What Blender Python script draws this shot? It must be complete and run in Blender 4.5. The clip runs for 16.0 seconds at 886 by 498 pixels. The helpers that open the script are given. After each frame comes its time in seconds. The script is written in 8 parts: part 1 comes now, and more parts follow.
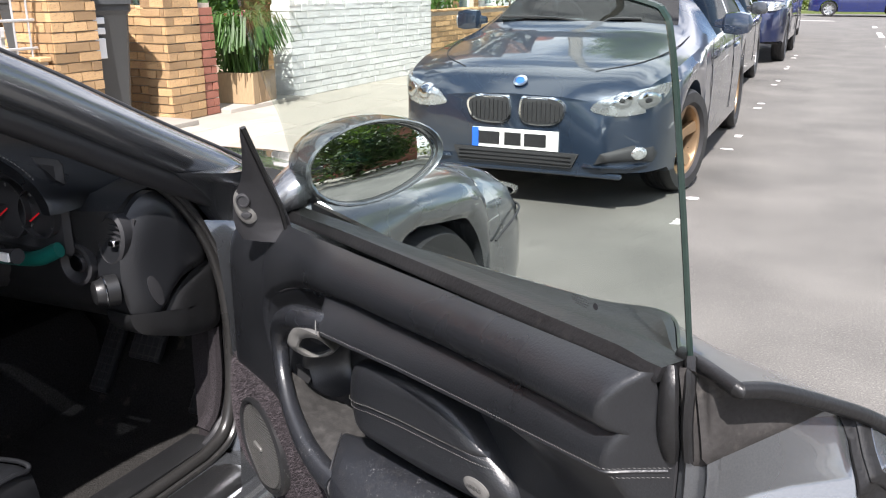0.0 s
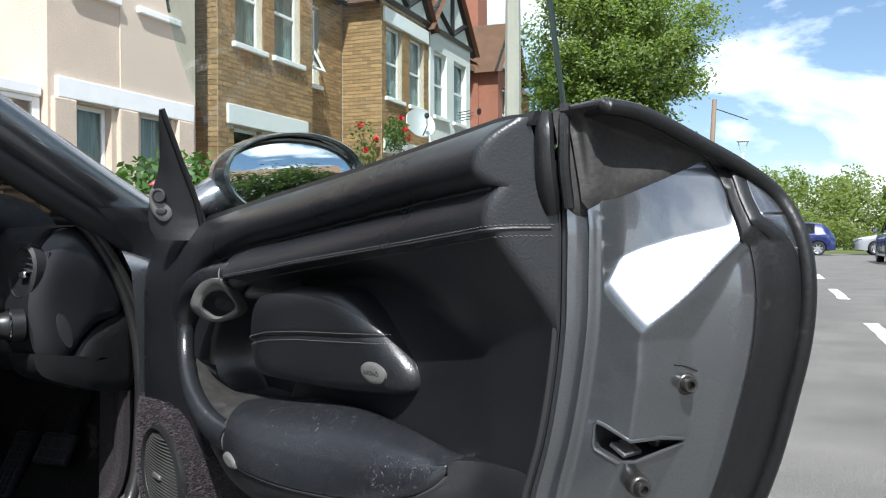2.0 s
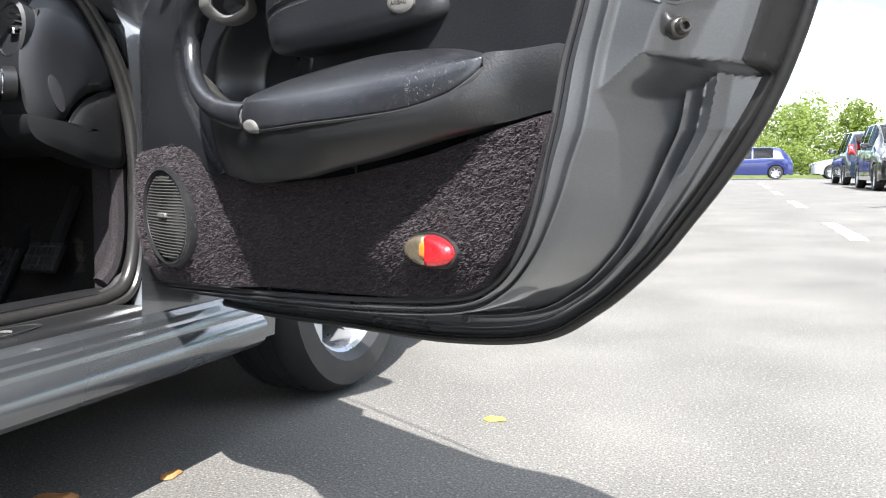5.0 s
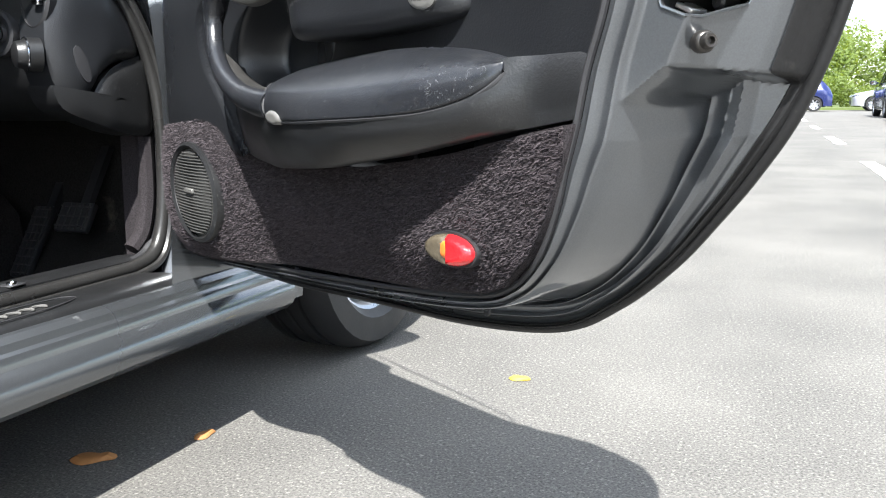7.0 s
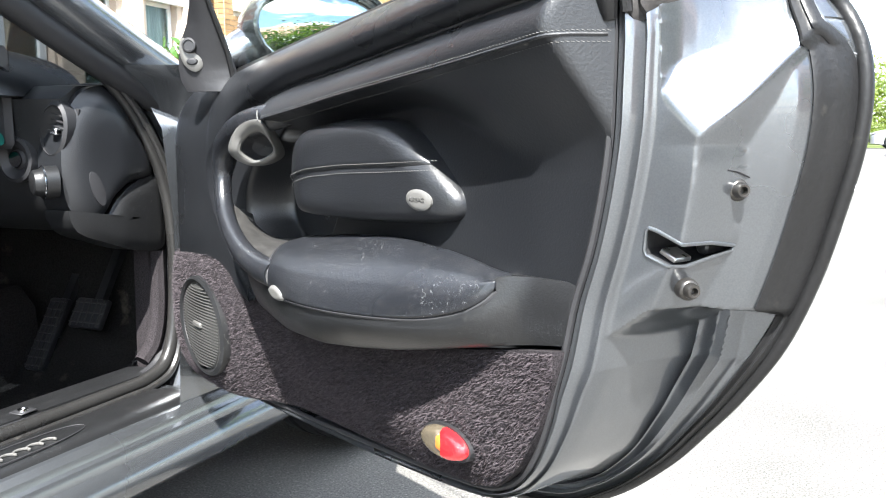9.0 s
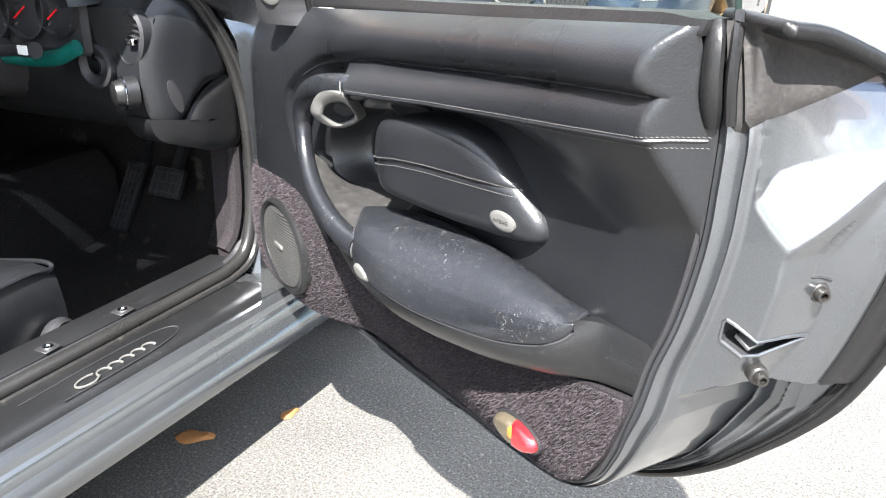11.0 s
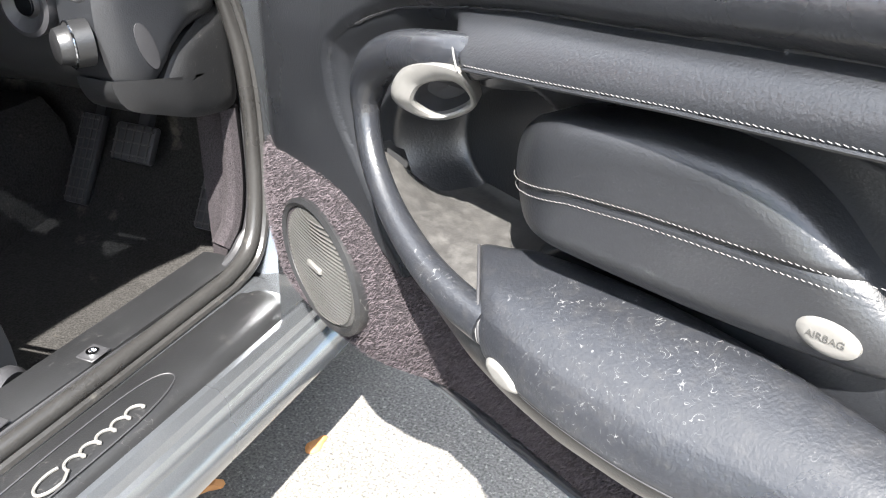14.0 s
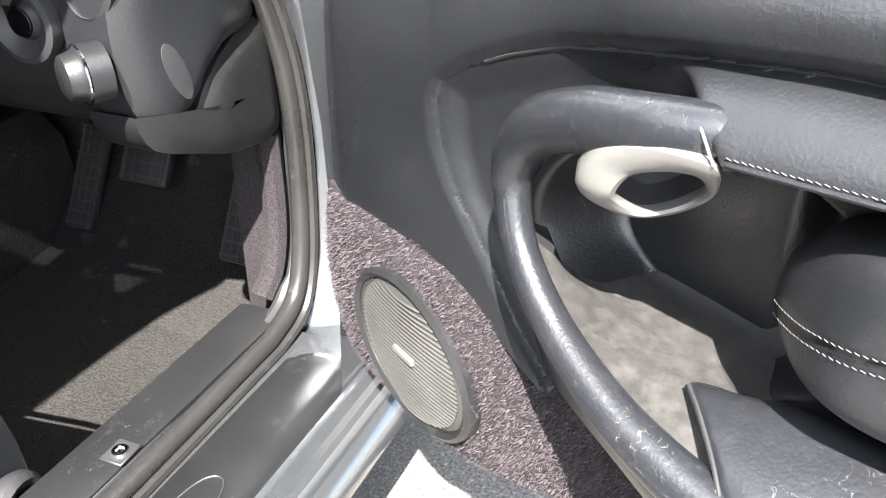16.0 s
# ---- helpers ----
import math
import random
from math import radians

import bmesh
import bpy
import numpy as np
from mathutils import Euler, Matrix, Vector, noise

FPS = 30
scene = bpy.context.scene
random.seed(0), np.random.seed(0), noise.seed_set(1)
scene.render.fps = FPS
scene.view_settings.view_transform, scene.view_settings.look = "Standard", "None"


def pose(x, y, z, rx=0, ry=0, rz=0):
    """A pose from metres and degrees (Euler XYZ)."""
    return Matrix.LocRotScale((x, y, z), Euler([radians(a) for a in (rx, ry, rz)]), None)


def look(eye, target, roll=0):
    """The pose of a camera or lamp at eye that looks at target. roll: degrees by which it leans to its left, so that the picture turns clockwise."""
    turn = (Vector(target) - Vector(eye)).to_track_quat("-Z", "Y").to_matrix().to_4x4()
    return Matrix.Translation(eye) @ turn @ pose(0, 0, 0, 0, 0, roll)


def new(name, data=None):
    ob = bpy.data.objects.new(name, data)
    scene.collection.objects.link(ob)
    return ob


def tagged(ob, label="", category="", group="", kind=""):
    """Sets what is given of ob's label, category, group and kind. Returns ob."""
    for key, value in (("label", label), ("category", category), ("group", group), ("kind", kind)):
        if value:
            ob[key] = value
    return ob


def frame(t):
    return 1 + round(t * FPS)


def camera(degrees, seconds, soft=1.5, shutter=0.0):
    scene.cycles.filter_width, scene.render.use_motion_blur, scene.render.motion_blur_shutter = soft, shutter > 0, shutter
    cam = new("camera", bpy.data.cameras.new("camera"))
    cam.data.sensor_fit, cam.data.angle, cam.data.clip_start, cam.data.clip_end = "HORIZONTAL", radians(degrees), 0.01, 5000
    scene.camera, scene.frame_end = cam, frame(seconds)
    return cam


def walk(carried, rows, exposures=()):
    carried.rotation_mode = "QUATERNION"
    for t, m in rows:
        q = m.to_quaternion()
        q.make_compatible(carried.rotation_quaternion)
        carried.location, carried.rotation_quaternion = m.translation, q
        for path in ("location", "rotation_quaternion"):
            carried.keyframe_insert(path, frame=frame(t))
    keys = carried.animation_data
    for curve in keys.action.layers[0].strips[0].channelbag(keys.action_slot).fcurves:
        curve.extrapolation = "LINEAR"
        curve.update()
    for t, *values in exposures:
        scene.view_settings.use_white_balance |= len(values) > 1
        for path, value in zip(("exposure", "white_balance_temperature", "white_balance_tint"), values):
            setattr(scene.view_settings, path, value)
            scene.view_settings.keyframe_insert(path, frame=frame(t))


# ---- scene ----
cam = camera(56.2, 16.0, 1.1)
PATH = [
    (0, (0.414, 0.331, 1.225), (-0.388, 2.061, 0.623), -0.1),
    (0.5, (0.456, 0.316, 1.18), (-0.335, 2.103, 0.758), 0.0),
    (1, (0.471, 0.301, 1.082), (-0.315, 2.126, 0.856), -0.0),
    (1.5, (0.493, 0.302, 0.966), (-0.276, 2.145, 0.869), 0.0),
    (2, (0.492, 0.298, 0.863), (-0.247, 2.156, 0.833), -0.1),
    (2.5, (0.496, 0.289, 0.798), (-0.204, 2.163, 0.796), -0.1),
    (3, (0.484, 0.28, 0.741), (-0.181, 2.167, 0.745), -0.2),
    (3.5, (0.47, 0.273, 0.687), (-0.178, 2.165, 0.675), -0.2),
    (4, (0.463, 0.265, 0.635), (-0.181, 2.158, 0.579), -0.2),
    (4.5, (0.45, 0.256, 0.595), (-0.194, 2.146, 0.475), -0.3),
    (5, (0.44, 0.251, 0.569), (-0.211, 2.132, 0.376), -0.3),
    (5.2, (0.44, 0.248, 0.562), (-0.214, 2.126, 0.342), -0.3),
    (7.3, (0.448, 0.264, 0.662), (-0.274, 2.095, 0.304), -0.5),
    (7.5, (0.449, 0.267, 0.682), (-0.279, 2.095, 0.324), -0.5),
    (8, (0.453, 0.266, 0.721), (-0.285, 2.095, 0.391), -0.3),
    (8.5, (0.459, 0.271, 0.762), (-0.29, 2.103, 0.473), -0.2),
    (8.7, (0.464, 0.274, 0.775), (-0.288, 2.107, 0.502), -0.2),
    (10.8, (0.433, 0.274, 1.005), (-0.367, 1.974, 0.319), 0.8),
    (11, (0.423, 0.282, 1.033), (-0.382, 1.94, 0.255), 0.9),
    (11.5, (0.384, 0.313, 1.058), (-0.429, 1.899, 0.15), 0.7),
    (12, (0.326, 0.359, 1.056), (-0.481, 1.927, 0.112), 0.3),
    (12.5, (0.256, 0.391, 1.048), (-0.509, 1.97, 0.088), -0.0),
    (13, (0.185, 0.457, 1.028), (-0.533, 2.051, 0.057), -0.0),
    (13.5, (0.131, 0.535, 1.001), (-0.564, 2.138, 0.027), 0.3),
    (14, (0.084, 0.604, 0.99), (-0.599, 2.205, 0.005), 0.4),
    (14.5, (0.054, 0.646, 0.979), (-0.618, 2.243, -0.02), 0.4),
    (15, (0.007, 0.689, 0.965), (-0.659, 2.274, -0.055), 0.2),
    (15.5, (-0.045, 0.731, 0.969), (-0.708, 2.307, -0.068), 0.1),
    (16, (-0.115, 0.768, 0.979), (-0.763, 2.342, -0.072), -0.3),
]
EXPOSURE = [(0.0, 1.23, 6500, 15), (0.5, 0.79, 6450, 14), (1.0, 0.65, 6350, 12), (1.5, 0.71, 6250, 10), (2.0, 0.81, 6150, 8), (3.0, 1.23, 6150, 9), (4.0, 1.81, 6350, 11), (5.0, 1.88, 6400, 10), (7.5, 1.83, 6250, 7), (8.0, 1.98, 6150, 6), (8.5, 2.30, 6250, 7), (11.0, 2.48, 6450, 10), (12.0, 2.63, 6500, 10), (14.0, 3.00, 6600, 10), (16.0, 3.18, 6700, 10)]
walk(cam, [(t, look(eye, target, roll)) for t, eye, target, roll in PATH], EXPOSURE)

# ---------------- world, sun ----------------
SUN_TO = Vector((0.26, -0.74, 1.0)).normalized()
world = bpy.data.worlds.new("sky")
scene.world = world
world.use_nodes = True
wn, wl = world.node_tree.nodes, world.node_tree.links
wn.clear()
w_out = wn.new("ShaderNodeOutputWorld")
w_bg = wn.new("ShaderNodeBackground")
w_sky = wn.new("ShaderNodeTexSky")
w_sky.sky_type, w_sky.sun_disc = "NISHITA", False
w_sky.sun_elevation = math.asin(SUN_TO.z)
w_sky.sun_rotation = math.atan2(SUN_TO.x, SUN_TO.y)
w_sky.dust_density, w_sky.ozone_density, w_sky.air_density = 0.6, 2.0, 1.0
w_co = wn.new("ShaderNodeTexCoord")
w_map = wn.new("ShaderNodeMapping")
w_map.inputs["Scale"].default_value = (1.0, 1.0, 2.6)
w_map.inputs["Location"].default_value = (0.35, 0.1, 0.0)
w_noise = wn.new("ShaderNodeTexNoise")
w_noise.inputs["Scale"].default_value, w_noise.inputs["Detail"].default_value = 2.3, 9.0
w_noise.inputs["Roughness"].default_value, w_noise.inputs["Distortion"].default_value = 0.55, 0.25
w_ramp = wn.new("ShaderNodeValToRGB")
w_ramp.color_ramp.elements[0].position, w_ramp.color_ramp.elements[1].position = 0.47, 0.60
w_mix = wn.new("ShaderNodeMix")
w_mix.data_type = "RGBA"
w_mix.inputs["B"].default_value = (15.5, 15.8, 16.2, 1.0)
w_bg.inputs["Strength"].default_value = 0.086
wl.new(w_co.outputs["Generated"], w_map.inputs["Vector"])
wl.new(w_map.outputs["Vector"], w_noise.inputs["Vector"])
wl.new(w_noise.outputs["Fac"], w_ramp.inputs["Fac"])
wl.new(w_ramp.outputs["Color"], w_mix.inputs["Factor"])
wl.new(w_sky.outputs["Color"], w_mix.inputs["A"])
wl.new(w_mix.outputs["Result"], w_bg.inputs["Color"])
wl.new(w_bg.outputs["Background"], w_out.inputs["Surface"])

sun = new("sun", bpy.data.lights.new("sun", "SUN"))
sun.data.energy, sun.data.angle, sun.data.color = 4.9, radians(0.53), (1.0, 0.968, 0.925)
sun.matrix_world = look(SUN_TO * 60, (0, 0, 0))


# ---------------- mesh helpers ----------------
def thing(name, label, category, m=None, group="", kind=""):
    e = new(name)
    e.empty_display_size = 0.1
    if m is not None:
        e.matrix_basis = m
    return tagged(e, label, category, group, kind)


def finish(name, bm, material, smooth=True, angle=40.0):
    bmesh.ops.recalc_face_normals(bm, faces=bm.faces[:])
    if smooth:
        lim = radians(angle)
        for f in bm.faces:
            f.smooth = True
        for e in bm.edges:
            e.smooth = not (len(e.link_faces) == 2 and e.calc_face_angle(0) > lim)
    me = bpy.data.meshes.new(name)
    bm.to_mesh(me)
    bm.free()
    if material is not None:
        me.materials.append(material)
    return new(name, me)


def part(name, bm, material, parent, label="", smooth=True, angle=40.0, kind=""):
    ob = finish(name, bm, material, smooth, angle)
    ob.parent = parent
    return tagged(ob, label, "", "", kind)


def single(name, bm, material, label, category, m=None, group="", kind="", smooth=True, angle=40.0):
    ob = finish(name, bm, material, smooth, angle)
    if m is not None:
        ob.matrix_basis = m
    return tagged(ob, label, category, group, kind)


def warp(bm, fn):
    for v in bm.verts:
        v.co = fn(v.co)
    return bm


def moved(bm, m):
    bm.transform(m)
    return bm


def box(x0, y0, z0, x1, y1, z1, bevel=0.0, segments=2, bm=None):
    b = bmesh.new()
    bmesh.ops.create_cube(b, size=1.0)
    for v in b.verts:
        v.co = Vector(((x0 + x1) / 2 + v.co.x * (x1 - x0), (y0 + y1) / 2 + v.co.y * (y1 - y0), (z0 + z1) / 2 + v.co.z * (z1 - z0)))
    if bevel:
        bmesh.ops.bevel(b, geom=b.edges[:], offset=bevel, segments=segments, affect="EDGES", profile=0.5)
    return join(bm, b)


def join(bm, b):
    if bm is None:
        return b
    me = bpy.data.meshes.new("tmp")
    b.to_mesh(me)
    b.free()
    bm.from_mesh(me)
    bpy.data.meshes.remove(me)
    return bm


def loft(rings, closed=True, cap=True, bm=None):
    b = bmesh.new()
    rows = [[b.verts.new(p) for p in ring] for ring in rings]
    k = len(rows[0])
    for r0, r1 in zip(rows, rows[1:]):
        for i in range(k if closed else k - 1):
            j = (i + 1) % k
            b.faces.new((r0[i], r0[j], r1[j], r1[i]))
    if cap and closed:
        b.faces.new(rows[0][::-1])
        b.faces.new(rows[-1])
    return join(bm, b)


def spline(pts, n, closed=False):
    """n points a span on a Catmull-Rom curve through pts."""
    pts = [Vector(p) for p in pts]
    out, k = [], len(pts)
    for i in range(k if closed else k - 1):
        if closed:
            p0, p1, p2, p3 = pts[i - 1], pts[i], pts[(i + 1) % k], pts[(i + 2) % k]
        else:
            p1, p2 = pts[i], pts[i + 1]
            p0 = pts[i - 1] if i else p1 * 2 - p2
            p3 = pts[i + 2] if i + 2 < k else p2 * 2 - p1
        for j in range(n):
            t = j / n
            out.append(0.5 * ((2 * p1) + (p2 - p0) * t + (2 * p0 - 5 * p1 + 4 * p2 - p3) * t * t + (3 * p1 - p0 - 3 * p2 + p3) * t ** 3))
    if not closed:
        out.append(pts[-1])
    return out


def tube(pts, radius, segs=10, cap=True, flat=1.0, bm=None, up=(0, 0, 1)):
    """A tube along pts; radius a number or one per point; flat squeezes it across."""
    pts = [Vector(p) for p in pts]
    rings, last = [], None
    for i, p in enumerate(pts):
        t = (pts[min(i + 1, len(pts) - 1)] - pts[max(i - 1, 0)]).normalized()
        if last is None:
            ref = Vector(up)
            if abs(ref.dot(t)) > 0.95:
                ref = Vector((1, 0, 0))
            last = (ref - t * ref.dot(t)).normalized()
        else:
            last = (last - t * last.dot(t)).normalized()
        side = t.cross(last)
        r = radius[i] if isinstance(radius, (list, tuple)) else radius
        rings.append([p + last * (r * math.cos(a)) + side * (r * flat * math.sin(a)) for a in (2 * math.pi * k / segs for k in range(segs))])
    return loft(rings, True, cap, bm)


def lathe(profile, segs=32, axis="z", cap=False, bm=None):
    """profile: (radius, height) pairs turned about an axis through the origin."""
    rings = []
    for r, h in profile:
        ring = []
        for k in range(segs):
            a = 2 * math.pi * k / segs
            c, s = r * math.cos(a), r * math.sin(a)
            ring.append({"z": (c, s, h), "x": (h, c, s), "y": (c, h, s)}[axis])
        rings.append(ring)
    return loft(rings, True, cap, bm)


def prism(poly, z0, z1, bevel=0.0, segments=2, bm=None):
    """A flat polygon (x, y) raised from z0 to z1."""
    b = bmesh.new()
    lo = [b.verts.new((p[0], p[1], z0)) for p in poly]
    hi = [b.verts.new((p[0], p[1], z1)) for p in poly]
    k = len(poly)
    b.faces.new(lo[::-1])
    top = b.faces.new(hi)
    for i in range(k):
        b.faces.new((lo[i], lo[(i + 1) % k], hi[(i + 1) % k], hi[i]))
    if bevel:
        bmesh.ops.bevel(b, geom=list(top.edges), offset=bevel, segments=segments, affect="EDGES", profile=0.5)
    return join(bm, b)


def pillow(outline, centre, height, rings=6, lip=0.0, base=None, edge=0.5, bm=None, crown=None, back=0.02):
    """A padded form: outline (x, y) shrinks towards centre while it rises to height with a rounded edge.
    base(x, y) is the height of what it lies on; back closes it behind."""
    b = bmesh.new()
    base = base or (lambda x, y: 0.0)
    out = [Vector((p[0], p[1], 0)) for p in outline]
    c = Vector((centre[0], centre[1], 0))
    rows = [[b.verts.new((p.x, p.y, base(p.x, p.y) - back)) for p in out], [b.verts.new((p.x, p.y, base(p.x, p.y) + lip)) for p in out]]
    for k in range(1, rings):
        f = k / rings
        ring = []
        for p in out:
            q = p.lerp(c, f)
            h = lip + (height - lip) * (1 - (1 - min(1, f / edge)) ** 2) ** 0.5
            if crown:
                h += crown(q.x, q.y, f)
            ring.append(b.verts.new((q.x, q.y, base(q.x, q.y) + h)))
        rows.append(ring)
    k = len(out)
    for r0, r1 in zip(rows, rows[1:]):
        for i in range(k):
            b.faces.new((r0[i], r0[(i + 1) % k], r1[(i + 1) % k], r1[i]))
    h = height + (crown(c.x, c.y, 1) if crown else 0)
    mid = b.verts.new((c.x, c.y, base(c.x, c.y) + h))
    for i in range(k):
        b.faces.new((rows[-1][i], rows[-1][(i + 1) % k], mid))
    return join(bm, b)


def ellipse(cx, cy, rx, ry, n=28, turn=0.0):
    c, s = math.cos(radians(turn)), math.sin(radians(turn))
    return [(cx + rx * math.cos(a) * c - ry * math.sin(a) * s, cy + rx * math.cos(a) * s + ry * math.sin(a) * c) for a in (2 * math.pi * k / n for k in range(n))]


def leaves(count, place, size, rng, bm=None, droop=0.3, slim=0.55):
    """Many small folded leaves; place(rng) gives each one's spot."""
    b = bmesh.new() if bm is None else bm
    for _ in range(count):
        p = Vector(place(rng))
        a, e, r = rng.uniform(0, 2 * math.pi), rng.uniform(-1.2, 0.6), rng.uniform(0.65, 1.35) * size
        d = Vector((math.cos(a) * math.cos(e), math.sin(a) * math.cos(e), math.sin(e) - droop)).normalized()
        w = d.cross(Vector((rng.uniform(-1, 1), rng.uniform(-1, 1), rng.uniform(0.2, 1)))).normalized() * r * slim * 0.5
        v = [b.verts.new(p), b.verts.new(p + d * r * 0.5 + w), b.verts.new(p + d * r), b.verts.new(p + d * r * 0.5 - w)]
        b.faces.new(v)
    return b


def leaf_cloud(name, spots, size, seed, material, slim=0.55, tilt=0.75):
    """One mesh of folded leaves, one at each of the spots (an n x 3 array)."""
    rg = np.random.default_rng(seed)
    p = np.asarray(spots, dtype=float)
    k = len(p)
    a, e = rg.uniform(0, 2 * math.pi, k), rg.uniform(-1.0, 0.5, k)
    r = (rg.uniform(0.6, 1.35, k) * size)[:, None]
    d = np.stack([np.cos(a) * np.cos(e), np.sin(a) * np.cos(e), np.sin(e) - 0.2], 1)
    d /= np.linalg.norm(d, axis=1)[:, None]
    up = np.stack([rg.normal(0, tilt, k), rg.normal(0, tilt, k) - 0.4, np.ones(k)], 1)
    w = np.cross(d, up)
    w /= np.linalg.norm(w, axis=1)[:, None]
    w *= r * slim * 0.5
    v = np.stack([p, p + d * r * 0.5 + w, p + d * r, p + d * r * 0.5 - w], 1).reshape(-1, 3)
    me = bpy.data.meshes.new(name)
    me.vertices.add(4 * k)
    me.vertices.foreach_set("co", v.astype(np.float32).ravel())
    me.loops.add(4 * k)
    me.loops.foreach_set("vertex_index", np.arange(4 * k, dtype=np.int32))
    me.polygons.add(k)
    me.polygons.foreach_set("loop_start", np.arange(0, 4 * k, 4, dtype=np.int32))
    me.update(calc_edges=True)
    me.materials.append(material)
    return new(name, me)


def raw(name, bm, material):
    """A mesh object with no smoothing or normal work, for leaves and other loose faces."""
    me = bpy.data.meshes.new(name)
    bm.to_mesh(me)
    bm.free()
    me.materials.append(material)
    return new(name, me)


# ---------------- materials ----------------
def shader(name, base, rough=0.6, metal=0.0, vary=0.12, scale=8.0, fine=120.0, fine_vary=0.08, bump=0.15, bump_scale=None, coat=0.0, spec=0.5, island=0.0, each=0.0, tint=None, tint_scale=2.0, tint_at=(0.5, 0.7), rough_vary=0.08, dist=0.002, stretch=(1, 1, 1), aniso=0.0):
    m = bpy.data.materials.new(name)
    m.use_nodes = True
    n, l = m.node_tree.nodes, m.node_tree.links
    p = n["Principled BSDF"]
    p.inputs["Metallic"].default_value = metal
    p.inputs["Coat Weight"].default_value = coat
    p.inputs["Coat Roughness"].default_value = 0.03
    p.inputs["Specular IOR Level"].default_value = spec
    co = n.new("ShaderNodeTexCoord")
    mp = n.new("ShaderNodeMapping")
    mp.inputs["Scale"].default_value = stretch
    l.new(co.outputs["Object"], mp.inputs["Vector"])
    big = n.new("ShaderNodeTexNoise")
    big.inputs["Scale"].default_value, big.inputs["Detail"].default_value = scale, 6.0
    sm = n.new("ShaderNodeTexNoise")
    sm.inputs["Scale"].default_value, sm.inputs["Detail"].default_value = fine, 3.0
    l.new(mp.outputs["Vector"], big.inputs["Vector"])
    l.new(mp.outputs["Vector"], sm.inputs["Vector"])

    def math_node(op, a, b, clamp=False):
        x = n.new("ShaderNodeMath")
        x.operation, x.use_clamp = op, clamp
        for i, v in enumerate((a, b)):
            if isinstance(v, (int, float)):
                x.inputs[i].default_value = v
            else:
                l.new(v, x.inputs[i])
        return x.outputs[0]
    f1 = math_node("MULTIPLY", math_node("SUBTRACT", big.outputs["Fac"], 0.5), vary * 4)
    f2 = math_node("MULTIPLY", math_node("SUBTRACT", sm.outputs["Fac"], 0.5), fine_vary * 4)
    k = math_node("ADD", math_node("ADD", f1, f2), 1.0)
    if island:
        g = n.new("ShaderNodeNewGeometry")
        k = math_node("ADD", k, math_node("MULTIPLY", math_node("SUBTRACT", g.outputs["Random Per Island"], 0.5), island * 2))
    if each:
        o = n.new("ShaderNodeObjectInfo")
        k = math_node("ADD", k, math_node("MULTIPLY", math_node("SUBTRACT", o.outputs["Random"], 0.5), each * 2))
    k = math_node("MAXIMUM", k, 0.05)
    col = n.new("ShaderNodeMix")
    col.data_type, col.blend_type = "RGBA", "MULTIPLY"
    col.inputs["Factor"].default_value = 1.0
    col.inputs["A"].default_value = (*base, 1)
    l.new(k, col.inputs["B"])
    out = col.outputs["Result"]
    if tint:
        tn = n.new("ShaderNodeTexNoise")
        tn.inputs["Scale"].default_value, tn.inputs["Detail"].default_value = tint_scale, 8.0
        tn.inputs["Roughness"].default_value = 0.65
        l.new(co.outputs["Object"], tn.inputs["Vector"])
        rp = n.new("ShaderNodeValToRGB")
        rp.color_ramp.elements[0].position, rp.color_ramp.elements[1].position = tint_at
        l.new(tn.outputs["Fac"], rp.inputs["Fac"])
        tm = n.new("ShaderNodeMix")
        tm.data_type = "RGBA"
        l.new(rp.outputs["Color"], tm.inputs["Factor"])
        l.new(out, tm.inputs["A"])
        tm.inputs["B"].default_value = (*tint, 1)
        out = tm.outputs["Result"]
    l.new(out, p.inputs["Base Color"])
    r = math_node("ADD", math_node("MULTIPLY", math_node("SUBTRACT", big.outputs["Fac"], 0.5), rough_vary * 4), rough, True)
    l.new(r, p.inputs["Roughness"])
    if bump:
        bn = n.new("ShaderNodeTexNoise")
        bn.inputs["Scale"].default_value, bn.inputs["Detail"].default_value = bump_scale or fine, 4.0
        l.new(mp.outputs["Vector"], bn.inputs["Vector"])
        b = n.new("ShaderNodeBump")
        b.inputs["Strength"].default_value, b.inputs["Distance"].default_value = bump, dist
        l.new(bn.outputs["Fac"], b.inputs["Height"])
        l.new(b.outputs["Normal"], p.inputs["Normal"])
    return m


def glass(name, tint=(0.75, 0.83, 0.8), clear=0.9, gloss=0.04, least=0.03, most=0.6):
    """Thin pane: straight through, with a Fresnel gloss."""
    m = bpy.data.materials.new(name)
    m.use_nodes = True
    n, l = m.node_tree.nodes, m.node_tree.links
    n.clear()
    o, mx, tr, gl, fr = (n.new(x) for x in ("ShaderNodeOutputMaterial", "ShaderNodeMixShader", "ShaderNodeBsdfTransparent", "ShaderNodeBsdfGlossy", "ShaderNodeLayerWeight"))
    tr.inputs["Color"].default_value = (*[c * clear for c in tint], 1)
    gl.inputs["Roughness"].default_value = gloss
    pw, ml = n.new("ShaderNodeMath"), n.new("ShaderNodeMath")
    pw.operation, ml.operation = "POWER", "MULTIPLY_ADD"
    pw.inputs[1].default_value, ml.inputs[1].default_value, ml.inputs[2].default_value = 4.0, most, least
    l.new(fr.outputs["Facing"], pw.inputs[0])
    l.new(pw.outputs[0], ml.inputs[0])
    l.new(ml.outputs[0], mx.inputs[0])
    l.new(tr.outputs[0], mx.inputs[1])
    l.new(gl.outputs[0], mx.inputs[2])
    l.new(mx.outputs[0], o.inputs[0])
    return m


